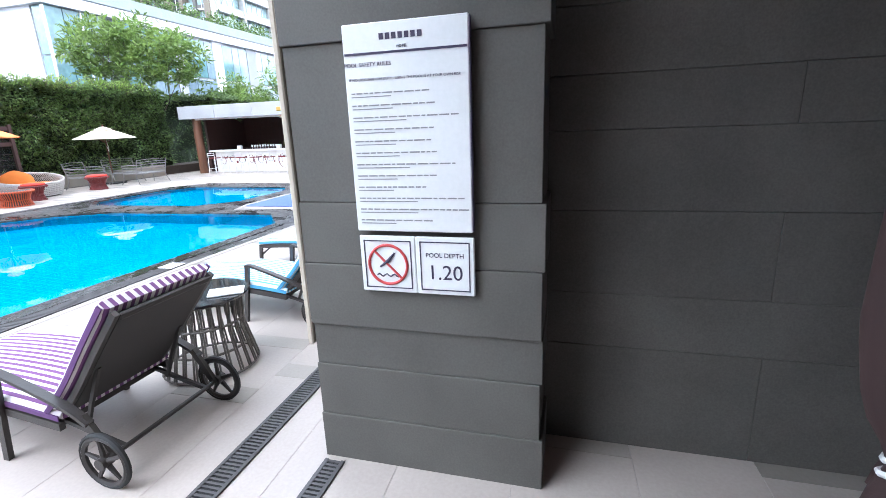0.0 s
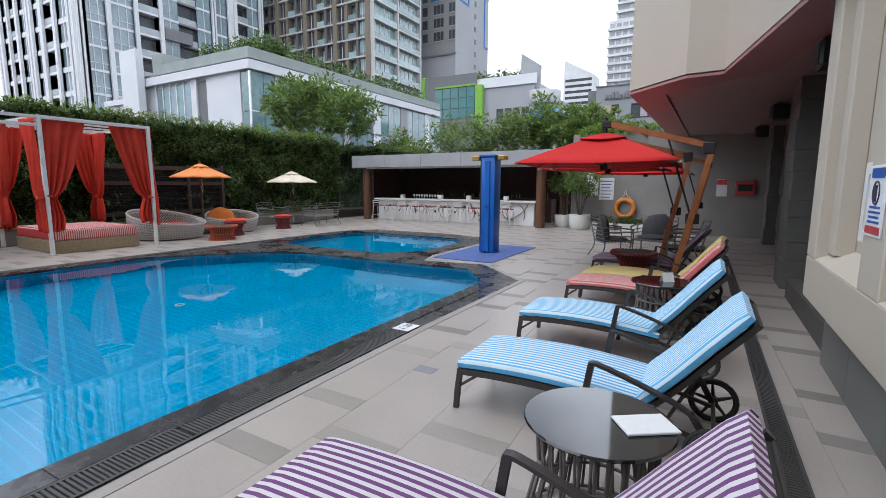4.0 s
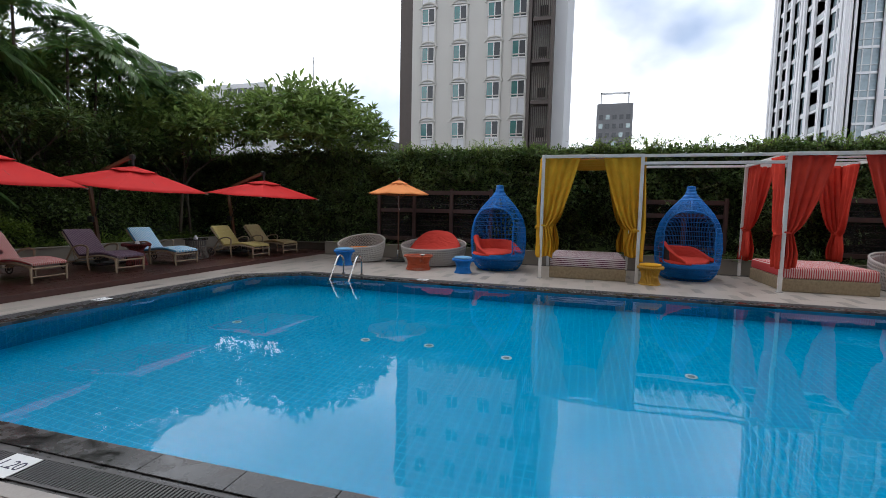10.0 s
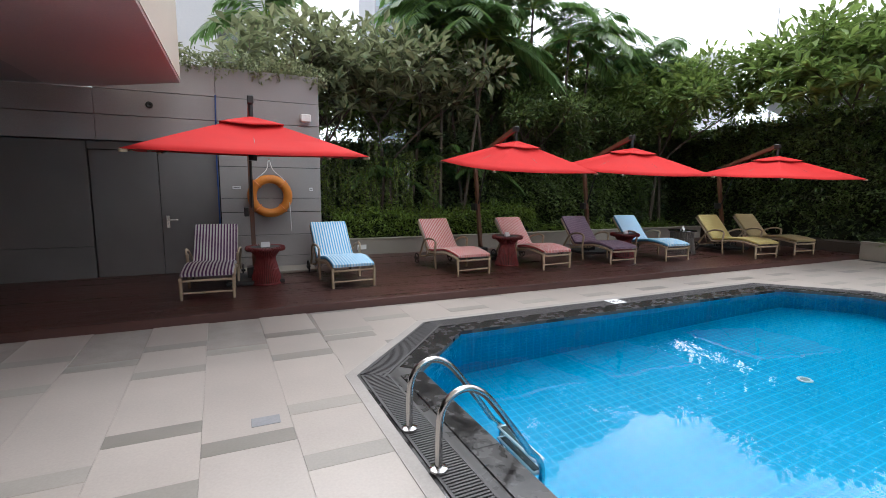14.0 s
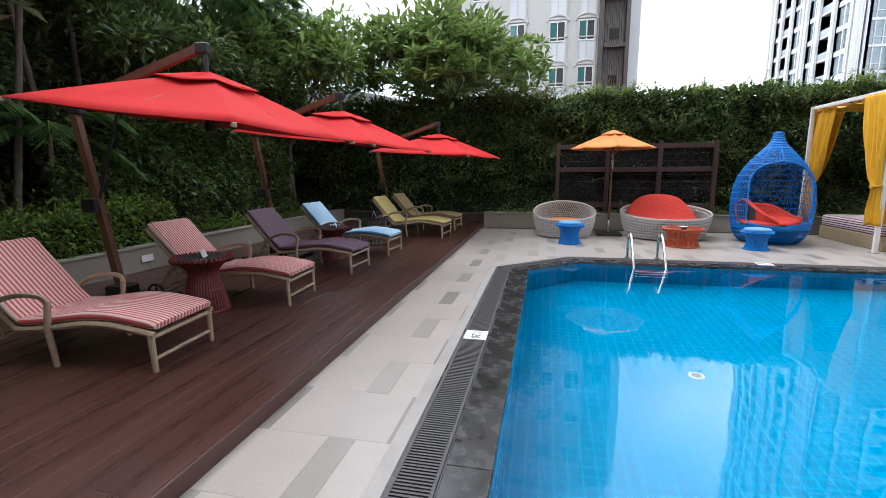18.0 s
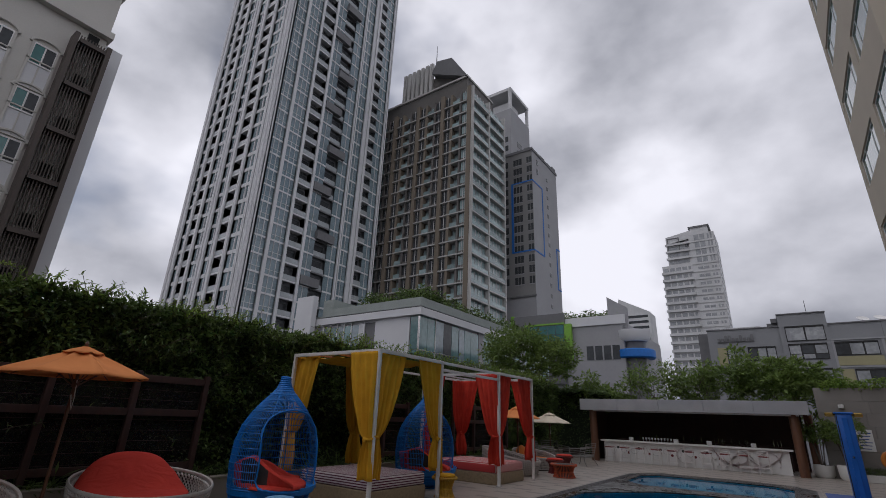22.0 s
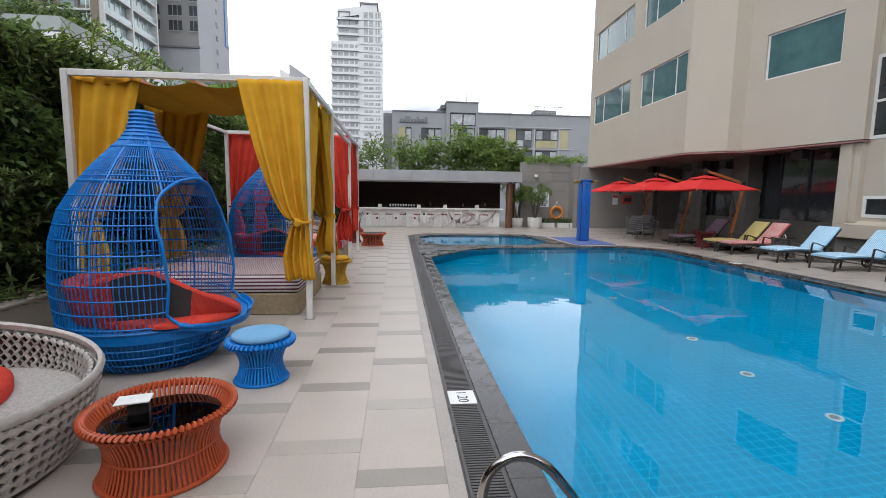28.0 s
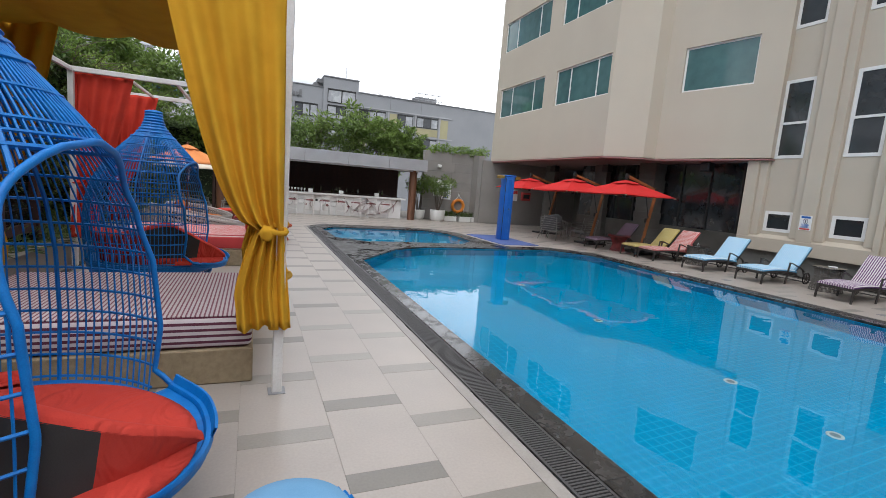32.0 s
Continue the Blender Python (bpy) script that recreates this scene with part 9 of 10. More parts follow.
for k in range(10):
    x = -13.7 + k * 0.46
    n = 16
    part("painted_mark", Geo().tube([(x + (0.10 + 0.03 * (k % 3)) * math.cos(2 * math.pi * j / n), 17.496, 0.50 + 0.05 * (k % 2) + (0.17 - 0.03 * (k % 3)) * math.sin(2 * math.pi * j / n)) for j in range(n)], 0.028, 4, closed=True, flat=0.1), (M_WICKRED, M_INK, M_BLACK)[k % 3], mural)
    part("painted_dot", Geo().lathe([(0.055, 0), (0.055, 0.002)], 14).moved(pose(x + 0.2, 17.499, 0.62 - 0.2 * (k % 2), 90)), (M_BLACK, M_WICKRED)[k % 2], mural)
for k, pts in enumerate(([(-9.6, 0.84), (-9.3, 0.40), (-8.6, 0.13), (-7.9, 0.22), (-7.35, 0.55), (-7.15, 0.84)], [(-9.2, 0.12), (-8.9, 0.5), (-8.5, 0.62), (-8.2, 0.40), (-7.9, 0.14)], [(-8.6, 0.84), (-8.35, 0.6), (-8.5, 0.35), (-8.9, 0.2)])):
    part("painted_sweep", Geo().tube(curve_rows([(x, 17.496, z) for x, z in pts], 6), 0.075, 4, flat=0.04), M_WICKRED, mural)
for k in range(34):
    x = -13.6 + rs.random() * 6.4
    h = 0.20 + 0.10 * rs.random()
    solid("bottle", Geo().lathe([(0.03, 0), (0.032, h * 0.6), (0.012, h * 0.78), (0.012, h)], 8), M_BOTTLE, "dark spirit bottle on the back bar", "bottle", pose(x, 19.7 + 0.25 * rs.random(), 0.951), "bottles on the back bar", smooth=50)
for x in (-12.9, -11.0, -9.7, -8.1):
    solid("napkin_box", Geo().rbox(-0.09, 0.09, -0.07, 0.07, 0, 0.16, 0.01), M_WHITE, "white napkin box on the bar counter", "napkin box", pose(x, 17.6, 0.931), "boxes on the bar")
for k in range(10):
    solid("glass", Geo().lathe([(0.025, 0), (0.006, 0.01), (0.006, 0.08), (0.035, 0.10), (0.04, 0.17)], 8), M_PAPER, "clear stemmed glass on the bar counter", "glass", pose(-12.4 + k * 0.13, 17.75, 0.931), "glasses on the bar", smooth=50)


M_STRAND = mat("grey_strand", (0.21, 0.20, 0.19), None, 0.55, 0, 12, 160, 0.2)


def metal_sofa(m, w, label, cloth=None):
    """An open seat of bent strands: curved legs, slatted arms and back."""
    t = thing("strand_armchair", label, "armchair", m, "strand terrace seats")
    for x in (-w, w):
        s = 1 if x > 0 else -1
        part("front_leg", Geo().tube(curve_rows([(x + 0.05 * s, 0.36, 0.0), (x, 0.29, 0.2), (x - 0.01 * s, 0.30, 0.42), (x + 0.02 * s, 0.27, 0.62)], 4), 0.015, 6), M_STRAND, t, smooth=50)
        part("back_leg", Geo().tube(curve_rows([(x + 0.04 * s, -0.40, 0.0), (x, -0.28, 0.25), (x, -0.33, 0.55), (x, -0.40, 0.84)], 4), 0.015, 6), M_STRAND, t, smooth=50)
        part("arm", Geo().tube(curve_rows([(x + 0.02 * s, 0.30, 0.62), (x + 0.03 * s, 0.0, 0.65), (x, -0.36, 0.66)], 4), 0.017, 6), M_STRAND, t, smooth=50)
        for z in (0.40, 0.48, 0.56):
            part("side_slat", Geo().cyl((x, -0.30, z), (x, 0.28, z), 0.009, seg=6), M_STRAND, t)
    for k in range(6):
        z = 0.42 + k * 0.08
        part("back_slat", Geo().tube(curve_rows([(-w, -0.30 - 0.1 * (z - 0.42) / 0.42, z), (0, -0.37 - 0.1 * (z - 0.42) / 0.42, z + 0.02), (w, -0.30 - 0.1 * (z - 0.42) / 0.42, z)], 4), 0.010, 6), M_STRAND, t)
    for k in range(9):
        y = -0.27 + k * 0.068
        part("seat_slat", Geo().cyl((-w, y, 0.36), (w, y, 0.36), 0.012, seg=6), M_STRAND, t)
    for y in (-0.29, 0.30):
        part("seat_bar", Geo().cyl((-w, y, 0.345), (w, y, 0.345), 0.015, seg=6), M_STRAND, t)
    if cloth:
        part("seat_cushion", blob(0, 0.0, 0.385, w - 0.03, 0.29, 0.07, 7, 0.05), cloth, t, smooth=60)
        part("back_cushion", blob(0, -0.22, 0.44, w - 0.02, 0.10, 0.46, 9, 0.12), cloth, t, smooth=60)
    return t


M_COVER = mat("grey_chair_cushion", (0.09, 0.09, 0.095), None, 0.85, 0, 5, 120, 0.2)
metal_sofa(pose(-3.05, 11.15, 0, 0, 0, -60), 0.32, "grey strand armchair with a dark cushion", M_COVER)
metal_sofa(pose(-2.35, 11.9, 0, 0, 0, 165), 0.36, "grey strand armchair with a slumped dark cushion", M_COVER)
metal_sofa(pose(-1.75, 11.0, 0, 0, 0, 100), 0.33, "open grey strand armchair")
metal_sofa(pose(-14.9, 12.4, 0, 0, 0, -70), 0.5, "grey strand two-seat terrace sofa")
metal_sofa(pose(-15.1, 13.9, 0, 0, 0, -110), 0.5, "grey strand two-seat terrace sofa")
metal_sofa(pose(-13.9, 13.7, 0, 0, 0, 90), 0.6, "grey strand two-seat terrace sofa")

# fittings
for x, y, z, r in ((-3.95, -9.85, 2.72, 180), (-5.0, 18.0, 2.6, 0)):
    wl_ = thing("wall_light", "small white wall floodlight on a bracket", "wall light", pose(x, y, z, 0, 0, r))
    part("body", Geo().rbox(-0.09, 0.09, -0.09, 0.02, -0.07, 0.07, 0.02), M_WHITE, wl_)
    part("bracket", Geo().cyl((0, 0.05, 0), (0, 0.0, 0), 0.02, seg=8), M_GREY, wl_)
for x, y in ((-8.12, -3.95), (-8.1, -1.68), (-8.2, -0.74), (-8.1, 0.38), (-8.15, 2.6), (-8.15, 4.9)):
    pf = thing("pool_light", "round pale fitting with a grey cover on the pool floor", "pool fitting", pose(x, y, POOL_Z), "fittings on the pool floor")
    part("ring", Geo().lathe([(0.072, 0.0), (0.072, 0.012), (0.06, 0.018), (0.045, 0.014), (0.044, 0.0)], 20), M_STONEPOT, pf, smooth=40)
    part("cover", Geo().lathe([(0.043, 0.0), (0.043, 0.008), (0.02, 0.012)], 16), M_GREY, pf, "grey cover", smooth=40)
for x, y in ((-3.25, 4.05), (-2.9, -4.4), (-3.2, 1.2)):
    solid("floor_hatch", Geo().rbox(-0.09, 0.09, -0.06, 0.06, 0.0015, 0.006, 0.002), M_GREY, "small steel cover set in the paving", "floor hatch", pose(x, y, 0))
sgn = solid("notice_board", Geo().rbox(-0.2, 0.2, 0, 0.02, 0, 0.8, 0.005), M_PAPER, "tall pale notice on the north wall", "notice", pose(-5.0, 18.02, 1.15))
for k, (x, w) in enumerate(((-4.55, 0.42), (-3.68, 0.30), (-2.95, 0.38))):
    pb = thing("planter_box", "low white planter box with clipped green plants", "planter", pose(x, 17.55, 0), "white planter boxes")
    part("box", Geo().rbox(-w, w, -0.14, 0.14, 0, 0.24, 0.008), M_STONEPOT, pb)
    part("foliage", leaf_mesh("foliage", *joined([clump(220, (u, 0, 0.33), (0.2, 0.14, 0.14), 0.06, 50 + k, 0.0, 0.2) for u in (-w * 0.6, 0, w * 0.6)]), M_LEAF), None, pb)

# ---- planting ----
PW = thing("planter_wall_west", "low beige rendered planter wall below the hedge", "planter wall", kind="structure")
part("wall", Geo().rbox(-15.98, -15.80, -7.0, 16.4, 0.0, 0.38, 0.008), M_PLANTER, PW)
part("cap", Geo().rbox(-16.0, -15.78, -7.0, 16.4, 0.381, 0.41, 0.006), M_PLANTER, PW)
part("soil", Geo().box(-17.4, -15.98, -14.0, 20.0, -0.2, 0.34), M_SOIL, PW)
PS = thing("planter_wall_south", "low beige rendered planter wall behind the deck", "planter wall", kind="structure")
part("wall", Geo().rbox(-15.79, -4.2, -11.15, -11.0, 0.0, 0.42, 0.008), M_PLANTER, PS)
part("cap", Geo().rbox(-15.79, -4.2, -11.17, -10.98, 0.421, 0.45, 0.006), M_PLANTER, PS)
part("soil", Geo().box(-17.4, -2.0, -14.4, -11.15, -0.2, 0.38), M_SOIL, PS)
for x in (-5.2, -9.0, -12.4):
    solid("step_light", Geo().rbox(-0.1, 0.1, -0.012, 0.0, -0.05, 0.05, 0.004), M_WHITE, "small white step light in the planter wall", "step light", pose(x, -10.985, 0.27, 0, 0, 180), "step lights")


def hedge(name, x0, x1, y0, y1, z0, z1, face, count, length, material, label, seed, bulge=0.35):
    """A clipped hedge: an uneven core, near-black in place of inner shade, and leaves over one face and the top."""
    t = thing(name, label, "hedge", kind="stuff")
    rng = np.random.default_rng(seed)
    horiz = (y1 - y0) > (x1 - x0)
    ln = (y1 - y0) if horiz else (x1 - x0)

    def front(u, v):
        return bulge * (noise.noise(Vector((u * 0.9, v * 1.3, seed))) * 0.7 + 0.3 * noise.noise(Vector((u * 2.7, v * 2.7, seed + 5))))

    def topz(u):
        return z1 + 0.22 * noise.noise(Vector((u * 0.6, seed, 0))) + 0.12 * noise.noise(Vector((u * 2.2, seed, 3)))

    def core(p, q):
        u = p * ln
        zz = z0 + (topz(u) - 0.12 - z0) * min(1, q / 0.8)
        back = 0 if q <= 0.8 else (q - 0.8) / 0.2
        d = front(u, zz) - 0.10 - back * ((x1 - x0) if horiz else (y1 - y0)) * 0.9
        return (x1 + d, y0 + u, zz) if horiz else (x0 + u, y1 + d, zz)

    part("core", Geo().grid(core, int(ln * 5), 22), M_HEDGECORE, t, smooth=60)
    n = count
    u = rng.random(n) * ln
    v = rng.random(n)
    on_top = rng.random(n) < 0.22
    tz = np.array([topz(a) for a in u])
    z = np.where(on_top, tz + rng.normal(size=n) * 0.07, z0 + (tz - z0) * v ** 0.62)
    fr = np.array([front(a, b) for a, b in zip(u, z)])
    depth = np.where(on_top, -rng.random(n) * ((x1 - x0) if horiz else (y1 - y0)) * 0.8, fr - rng.random(n) ** 2 * 0.25 + 0.05)
    c = np.stack([x1 + depth, y0 + u, z], 1) if horiz else np.stack([x0 + u, y1 + depth, z], 1)
    out = np.array([1.0, 0, 0]) if horiz else np.array([0, 1.0, 0])
    a = out * 0.9 + rng.normal(size=(n, 3)) * 0.75 + np.where(on_top, 0.8, -0.15)[:, None] * (0, 0, 1)
    up = rng.normal(size=(n, 3)) * 0.5 + (0, 0, 1)
    lens = length * (0.55 + 0.9 * rng.random(n))
    part("leaves", leaf_mesh("leaves", c, a, up, lens, lens * 0.5, material), None, t)
    return t


hedge("hedge_west", -17.5, -16.45, -14.4, 17.5, 0.3, 3.36, "x", 105000, 0.105, M_LEAF, "tall dense green climber hedge behind the cabanas", 3, 0.55)
hedge("hedge_south_low", -7.0, -3.2, -14.4, -13.1, 0.3, 2.55, "y", 12000, 0.12, M_LEAF_DK, "low shaded shrubs below the frangipani trees", 19, 0.5)
hedge("hedge_south", -17.4, -7.0, -14.4, -12.9, 0.3, 3.95, "y", 40000, 0.14, M_LEAF_DK, "deep shaded shrub hedge behind the deck", 9, 0.6)
hedge("hedge_north", -20.5, -14.6, 19.6, 20.9, -1.0, 3.3, "y", 16000, 0.11, M_LEAF_DK, "dense green hedge closing the corner behind the bar", 15, 0.5)
hedge("mid_shrubs_south", -14.5, -8.6, -12.6, -11.9, 0.3, 2.3, "y", 15000, 0.10, M_LEAF, "dense green shrubs in the deck planter", 17, 0.5)
hedge("low_hedge_south", -9.8, -4.6, -12.2, -11.2, 0.3, 1.0, "y", 8000, 0.07, M_LEAF_LT, "low clipped green shrubs in the deck planter", 12, 0.15)


def sprays(name, rows, material, label, length=0.5, per=26, leaf=0.075, seed=0):
    """Thin arching shoots with small leaves, sticking out of a hedge top."""
    rng = np.random.default_rng(seed)
    t = thing(name, label, "shoots", kind="stuff")
    g, leaves = Geo(), []
    for x, y, z in rows:
        for _ in range(4):
            d = Vector((rng.normal() * 0.5 + 0.25, rng.normal() * 0.6, 0.9))
            p = [Vector((x, y, z - 0.2)) + d * (length * k / 4 * (0.8 + 0.4 * rng.random())) + Vector((d.x, d.y, -0.8)) * 0.35 * (k / 4) ** 2 * length for k in range(5)]
            g.tube(p, [0.008, 0.007, 0.006, 0.004, 0.002], 4, caps=False)
            for q in range(per):
                k = rng.random() * 3.9
                i = int(k)
                pos = p[i] + (p[i + 1] - p[i]) * (k - i)
                leaves.append((tuple(pos), tuple(rng.normal(size=3) + (0, 0, 0.1)), (0, 0, 1), leaf * (0.6 + 0.7 * rng.random())))
    part("stems", g, M_BARK, t)
    c, a, u, ln = (np.array(k) for k in zip(*leaves))
    part("leaves", leaf_mesh("leaves", c, a, u, ln, ln * 0.32, material), None, t)
    return t


rg = random.Random(5)
sprays("hedge_shoots", [(-16.7 + 0.4 * rg.random(), -10 + 27 * rg.random(), 3.5) for _ in range(95)], M_LEAF_LT, "fine pale shoots rising from the hedge top", 0.55, 26, 0.09, 4)

sprays("hedge_sprigs", [(-16.55 + 0.2 * rg.random(), -9 + 25 * rg.random(), 0.8 + 2.5 * rg.random()) for _ in range(170)], M_LEAF, "leafy sprigs standing out from the hedge face", 0.42, 30, 0.10, 14)


def tufts(name, rows, material, label, cat="plant", leaf=0.45, n=26, seed=0):
    """Strappy low plants: arching blades from one root."""
    rng = np.random.default_rng(seed)
    t = thing(name, label, cat, kind="stuff")
    c, a, u, ln = [], [], [], []
    for x, y, z in rows:
        for _ in range(n):
            d = rng.normal(size=3) * (1, 1, 0.3) + (0, 0, 0.75)
            d /= np.linalg.norm(d)
            s = leaf * (0.5 + 0.6 * rng.random())
            base = np.array((x, y, z)) + rng.normal(size=3) * (0.03, 0.03, 0)
            c += [base, base + d * s * 0.5]
            d2 = d + np.array((d[0], d[1], -0.75)) * 0.6
            a += [d, d2]
            u += [(0, 0, 1), (0, 0, 1)]
            ln += [s * 0.55, s * 0.55]
    part("blades", leaf_mesh("blades", np.array(c), np.array(a), np.array(u), np.array(ln), np.array(ln) * 0.16, material), None, t)
    return t


tufts("border_plants", [(-16.15 + 0.25 * rg.random(), -6.5 + 22 * rg.random(), 0.36) for _ in range(120)], M_LEAF, "strappy green border plants in the planter", "plants", 0.42, 22, 6)
tufts("border_plants", [(-15.5 + 11 * rg.random(), -11.5 - 0.4 * rg.random(), 0.4) for _ in range(70)], M_LEAF_LT, "strappy green border plants behind the deck", "plants", 0.40, 20, 7)
tufts("dark_border_plants", [(-16.02 + 0.1 * rg.random(), -3 + 6 * rg.random(), 0.36) for _ in range(26)], mat("bronze_leaf", (0.12, 0.05, 0.04), None, 0.5, island=0.4), "low bronze-leaved border plants", "plants", 0.22, 18, 8)


def tree(m, height, spread, label, seed, material=None, leaf=0.20, clumps=46, per=46, trunk=0.065, lift=0.42, name="tree", bare=0.0, fill=0):
    """A branching tree: tapered trunk, limbs that fork, and rosettes of leaves at the tips."""
    rng = random.Random(seed)
    t = thing(name, label, "tree", m)
    g, tips = Geo(), []

    def grow(p, d, ln, r, depth):
        q = p + d * ln * 0.5 + Vector((rng.uniform(-1, 1), rng.uniform(-1, 1), 0.2)) * ln * 0.08
        e = p + d * ln
        g.tube([p, q, e], [r, r * 0.82, r * 0.62], 6 if depth < 2 else 5, caps=False)
        if depth >= 4 or r < 0.009:
            tips.append(e)
            return
        n = 3 if depth < 2 else rng.choice((2, 2, 3))
        for k in range(n):
            a = 2 * math.pi * (k + rng.random() * 0.6) / n
            out = Vector((math.cos(a), math.sin(a), 0))
            nd = (d * 0.75 + out * rng.uniform(0.5, 0.95) + Vector((0, 0, 0.25))).normalized()
            grow(e, nd, ln * rng.uniform(0.60, 0.82), r * 0.66, depth + 1)
        if depth > 0 and rng.random() < 0.6:
            tips.append(e)

    grow(Vector((0, 0, -0.1)), Vector((rng.uniform(-0.08, 0.08), rng.uniform(-0.08, 0.08), 1)), height * lift, trunk, 0)
    sx = max(max(abs(p.x), abs(p.y)) for p in tips) or 1
    sz = max(p.z for p in tips) or 1
    kx, kz = spread / sx, (height - 0.15) / sz
    g.v = [(x * (1 if z < height * lift * 0.6 else kx), y * (1 if z < height * lift * 0.6 else kx), z * kz) for x, y, z in g.v]
    tips = [Vector((p.x * kx, p.y * kx, p.z * kz)) for p in tips]
    part("trunk", g, M_BARK, t, smooth=60)
    rows = []
    rng2 = np.random.default_rng(seed)
    for i, p in enumerate(tips):
        if rng.random() < bare:
            continue
        n = max(8, int(per * 2.6 * rng.uniform(0.6, 1.3)))
        d = rng2.normal(size=(n, 3)) * (1, 1, 0.7) + (0, 0, 0.25)
        d /= np.linalg.norm(d, axis=1, keepdims=True)
        rad = spread * 0.17 * rng.uniform(0.7, 1.5)
        c = np.array(p) + d * (rng2.random(n) ** 0.5 * rad)[:, None]
        ln = leaf * (0.55 + 0.8 * rng2.random(n))
        rows.append((c, d + rng2.normal(size=(n, 3)) * 0.35, rng2.normal(size=(n, 3)) * 0.4 + (0, 0, 1), ln, ln * 0.40))
    if fill:
        # a full dome of leaf rosettes between the tips
        for k in range(fill):
            a, q = rng.uniform(0, 2 * math.pi), math.sqrt(rng.random())
            z = height * 0.96 - height * 0.26 * q ** 2 * rng.uniform(0.5, 1.0) - height * 0.30 * rng.random() * (1 - 0.5 * q)
            p = (spread * 0.92 * q * math.cos(a), spread * 0.92 * q * math.sin(a), z - 0.15)
            n = 22
            d = rng2.normal(size=(n, 3)) * (1, 1, 0.5) + (0, 0, 0.35)
            d /= np.linalg.norm(d, axis=1, keepdims=True)
            ln = leaf * (0.7 + 0.6 * rng2.random(n))
            rows.append((np.array(p) + d * 0.03, d, rng2.normal(size=(n, 3)) * 0.3 + (0, 0, 1), ln, ln * 0.30))
    part("crown", leaf_mesh("crown", *joined(rows), material or M_LEAF_MD), None, t)
    return t


def palm(m, height, label, seed, fronds=16, length=1.7):
    """A feather palm: ringed stem and arching fronds of narrow leaflets."""
    rng = random.Random(seed)
    t = thing("palm_tree", label, "palm", m)
    lean = Vector((rng.uniform(-0.12, 0.12), rng.uniform(-0.12, 0.12), 1))
    pts = [Vector((lean.x * z, lean.y * z, z)) for z in [height * k / 10 for k in range(11)]]
    part("trunk", Geo().tube(pts, [0.036 * (1.25 - 0.04 * k) * (1 + 0.06 * (k % 2)) for k in range(11)], 8), M_BARK, t, smooth=50)
    top = pts[-1]
    for k in range(fronds):
        a = 2 * math.pi * (k * 0.382 + 0.1 * rng.random())
        el = radians(rng.uniform(0, 75))
        ln = length * rng.uniform(0.75, 1.15)
        out = Vector((math.cos(a), math.sin(a), 0))
        stem = [top + out * (ln * u * math.cos(el) * (1 - 0.1 * u)) + Vector((0, 0, ln * (u * math.sin(el) - 0.62 * u * u))) for u in [j / 9 for j in range(10)]]
        g = Geo().tube(stem, [0.016 * (1 - 0.09 * j) for j in range(10)], 4, caps=False)
        c, ai, ui, lf = [], [], [], []
        side = Vector((-out.y, out.x, 0))
        for j in range(34):
            u = 0.12 + 0.88 * j / 34
            i = min(8, int(u * 9))
            p = stem[i] + (stem[i + 1] - stem[i]) * (u * 9 - i)
            fwd = (stem[i + 1] - stem[i]).normalized()
            for s in (-1, 1):
                c.append(tuple(p))
                ai.append(tuple(side * s * 0.9 + fwd * 0.55 + Vector((0, 0, -0.35 - 0.3 * rng.random()))))
                ui.append((0, 0, 1))
                lf.append(ln * 0.30 * (1 - 0.55 * abs(u - 0.45)) * rng.uniform(0.8, 1.1))
        fr = part("frond", leaf_mesh("frond", np.array(c), np.array(ai), np.array(ui), np.array(lf), np.array(lf) * 0.11, M_LEAF_PALM, 0.1), None, t)
        part("stem", g, M_LEAF_LT, fr)
    return t


# trees beyond the bar and in the hedge corners
tree(pose(-18.3, 18.7, -1.0), 7.8, 2.7, "leafy green frangipani tree at the hedge corner", 21, M_LEAF_MD, 0.24, per=30, fill=300)
tree(pose(-12.6, 22.8, -1.0), 5.9, 2.5, "green frangipani tree with bare branches behind the bar", 22, M_LEAF_MD, 0.24, per=11, bare=0.35, fill=40)
tree(pose(-10.2, 23.0, -1.0), 5.9, 2.0, "green frangipani tree behind the bar", 23, M_LEAF_MD, 0.25, per=12, bare=0.2, fill=60)
tree(pose(-6.6, 22.6, -1.0), 6.5, 2.6, "dense green frangipani tree behind the bar", 24, M_LEAF_MD, 0.26, per=24, fill=260)
tree(pose(-15.6, 21.6, -1.0), 5.4, 2.2, "green frangipani tree behind the bar", 25, M_LEAF_MD, 0.24, per=14, fill=90)
# south-west corner and south border
tree(pose(-17.2, -7.9, 0.3), 5.6, 2.7, "broad green frangipani tree over the hedge", 31, M_LEAF_MD, 0.30, per=20, fill=230)
tree(pose(-15.0, -12.3, 0.3), 5.0, 2.2, "leafy green tree in the south-west border", 36, M_LEAF_MD, 0.2, per=60)
for x, h, k in ((-5.3, 4.5, 51), (-7.4, 5.0, 52), (-9.4, 5.7, 53), (-11.6, 5.7, 54), (-13.9, 5.3, 55)):
    tree(pose(x, -14.0, 0.3), h, 2.0, "dense green tree closing the south border", k, M_LEAF_MD, 0.19, per=36)
tree(pose(-9.6, -13.6, 0.3), 4.9, 1.8, "leafy green tree in the south border", 37, M_LEAF, 0.17, per=50)
tree(pose(-12.8, -13.0, 0.3), 4.6, 2.1, "green shrub tree in the south border", 32, M_LEAF, 0.15, per=50)
tree(pose(-10.6, -12.6, 0.3), 3.9, 1.8, "green shrub tree in the south border", 33, M_LEAF, 0.14, per=50)
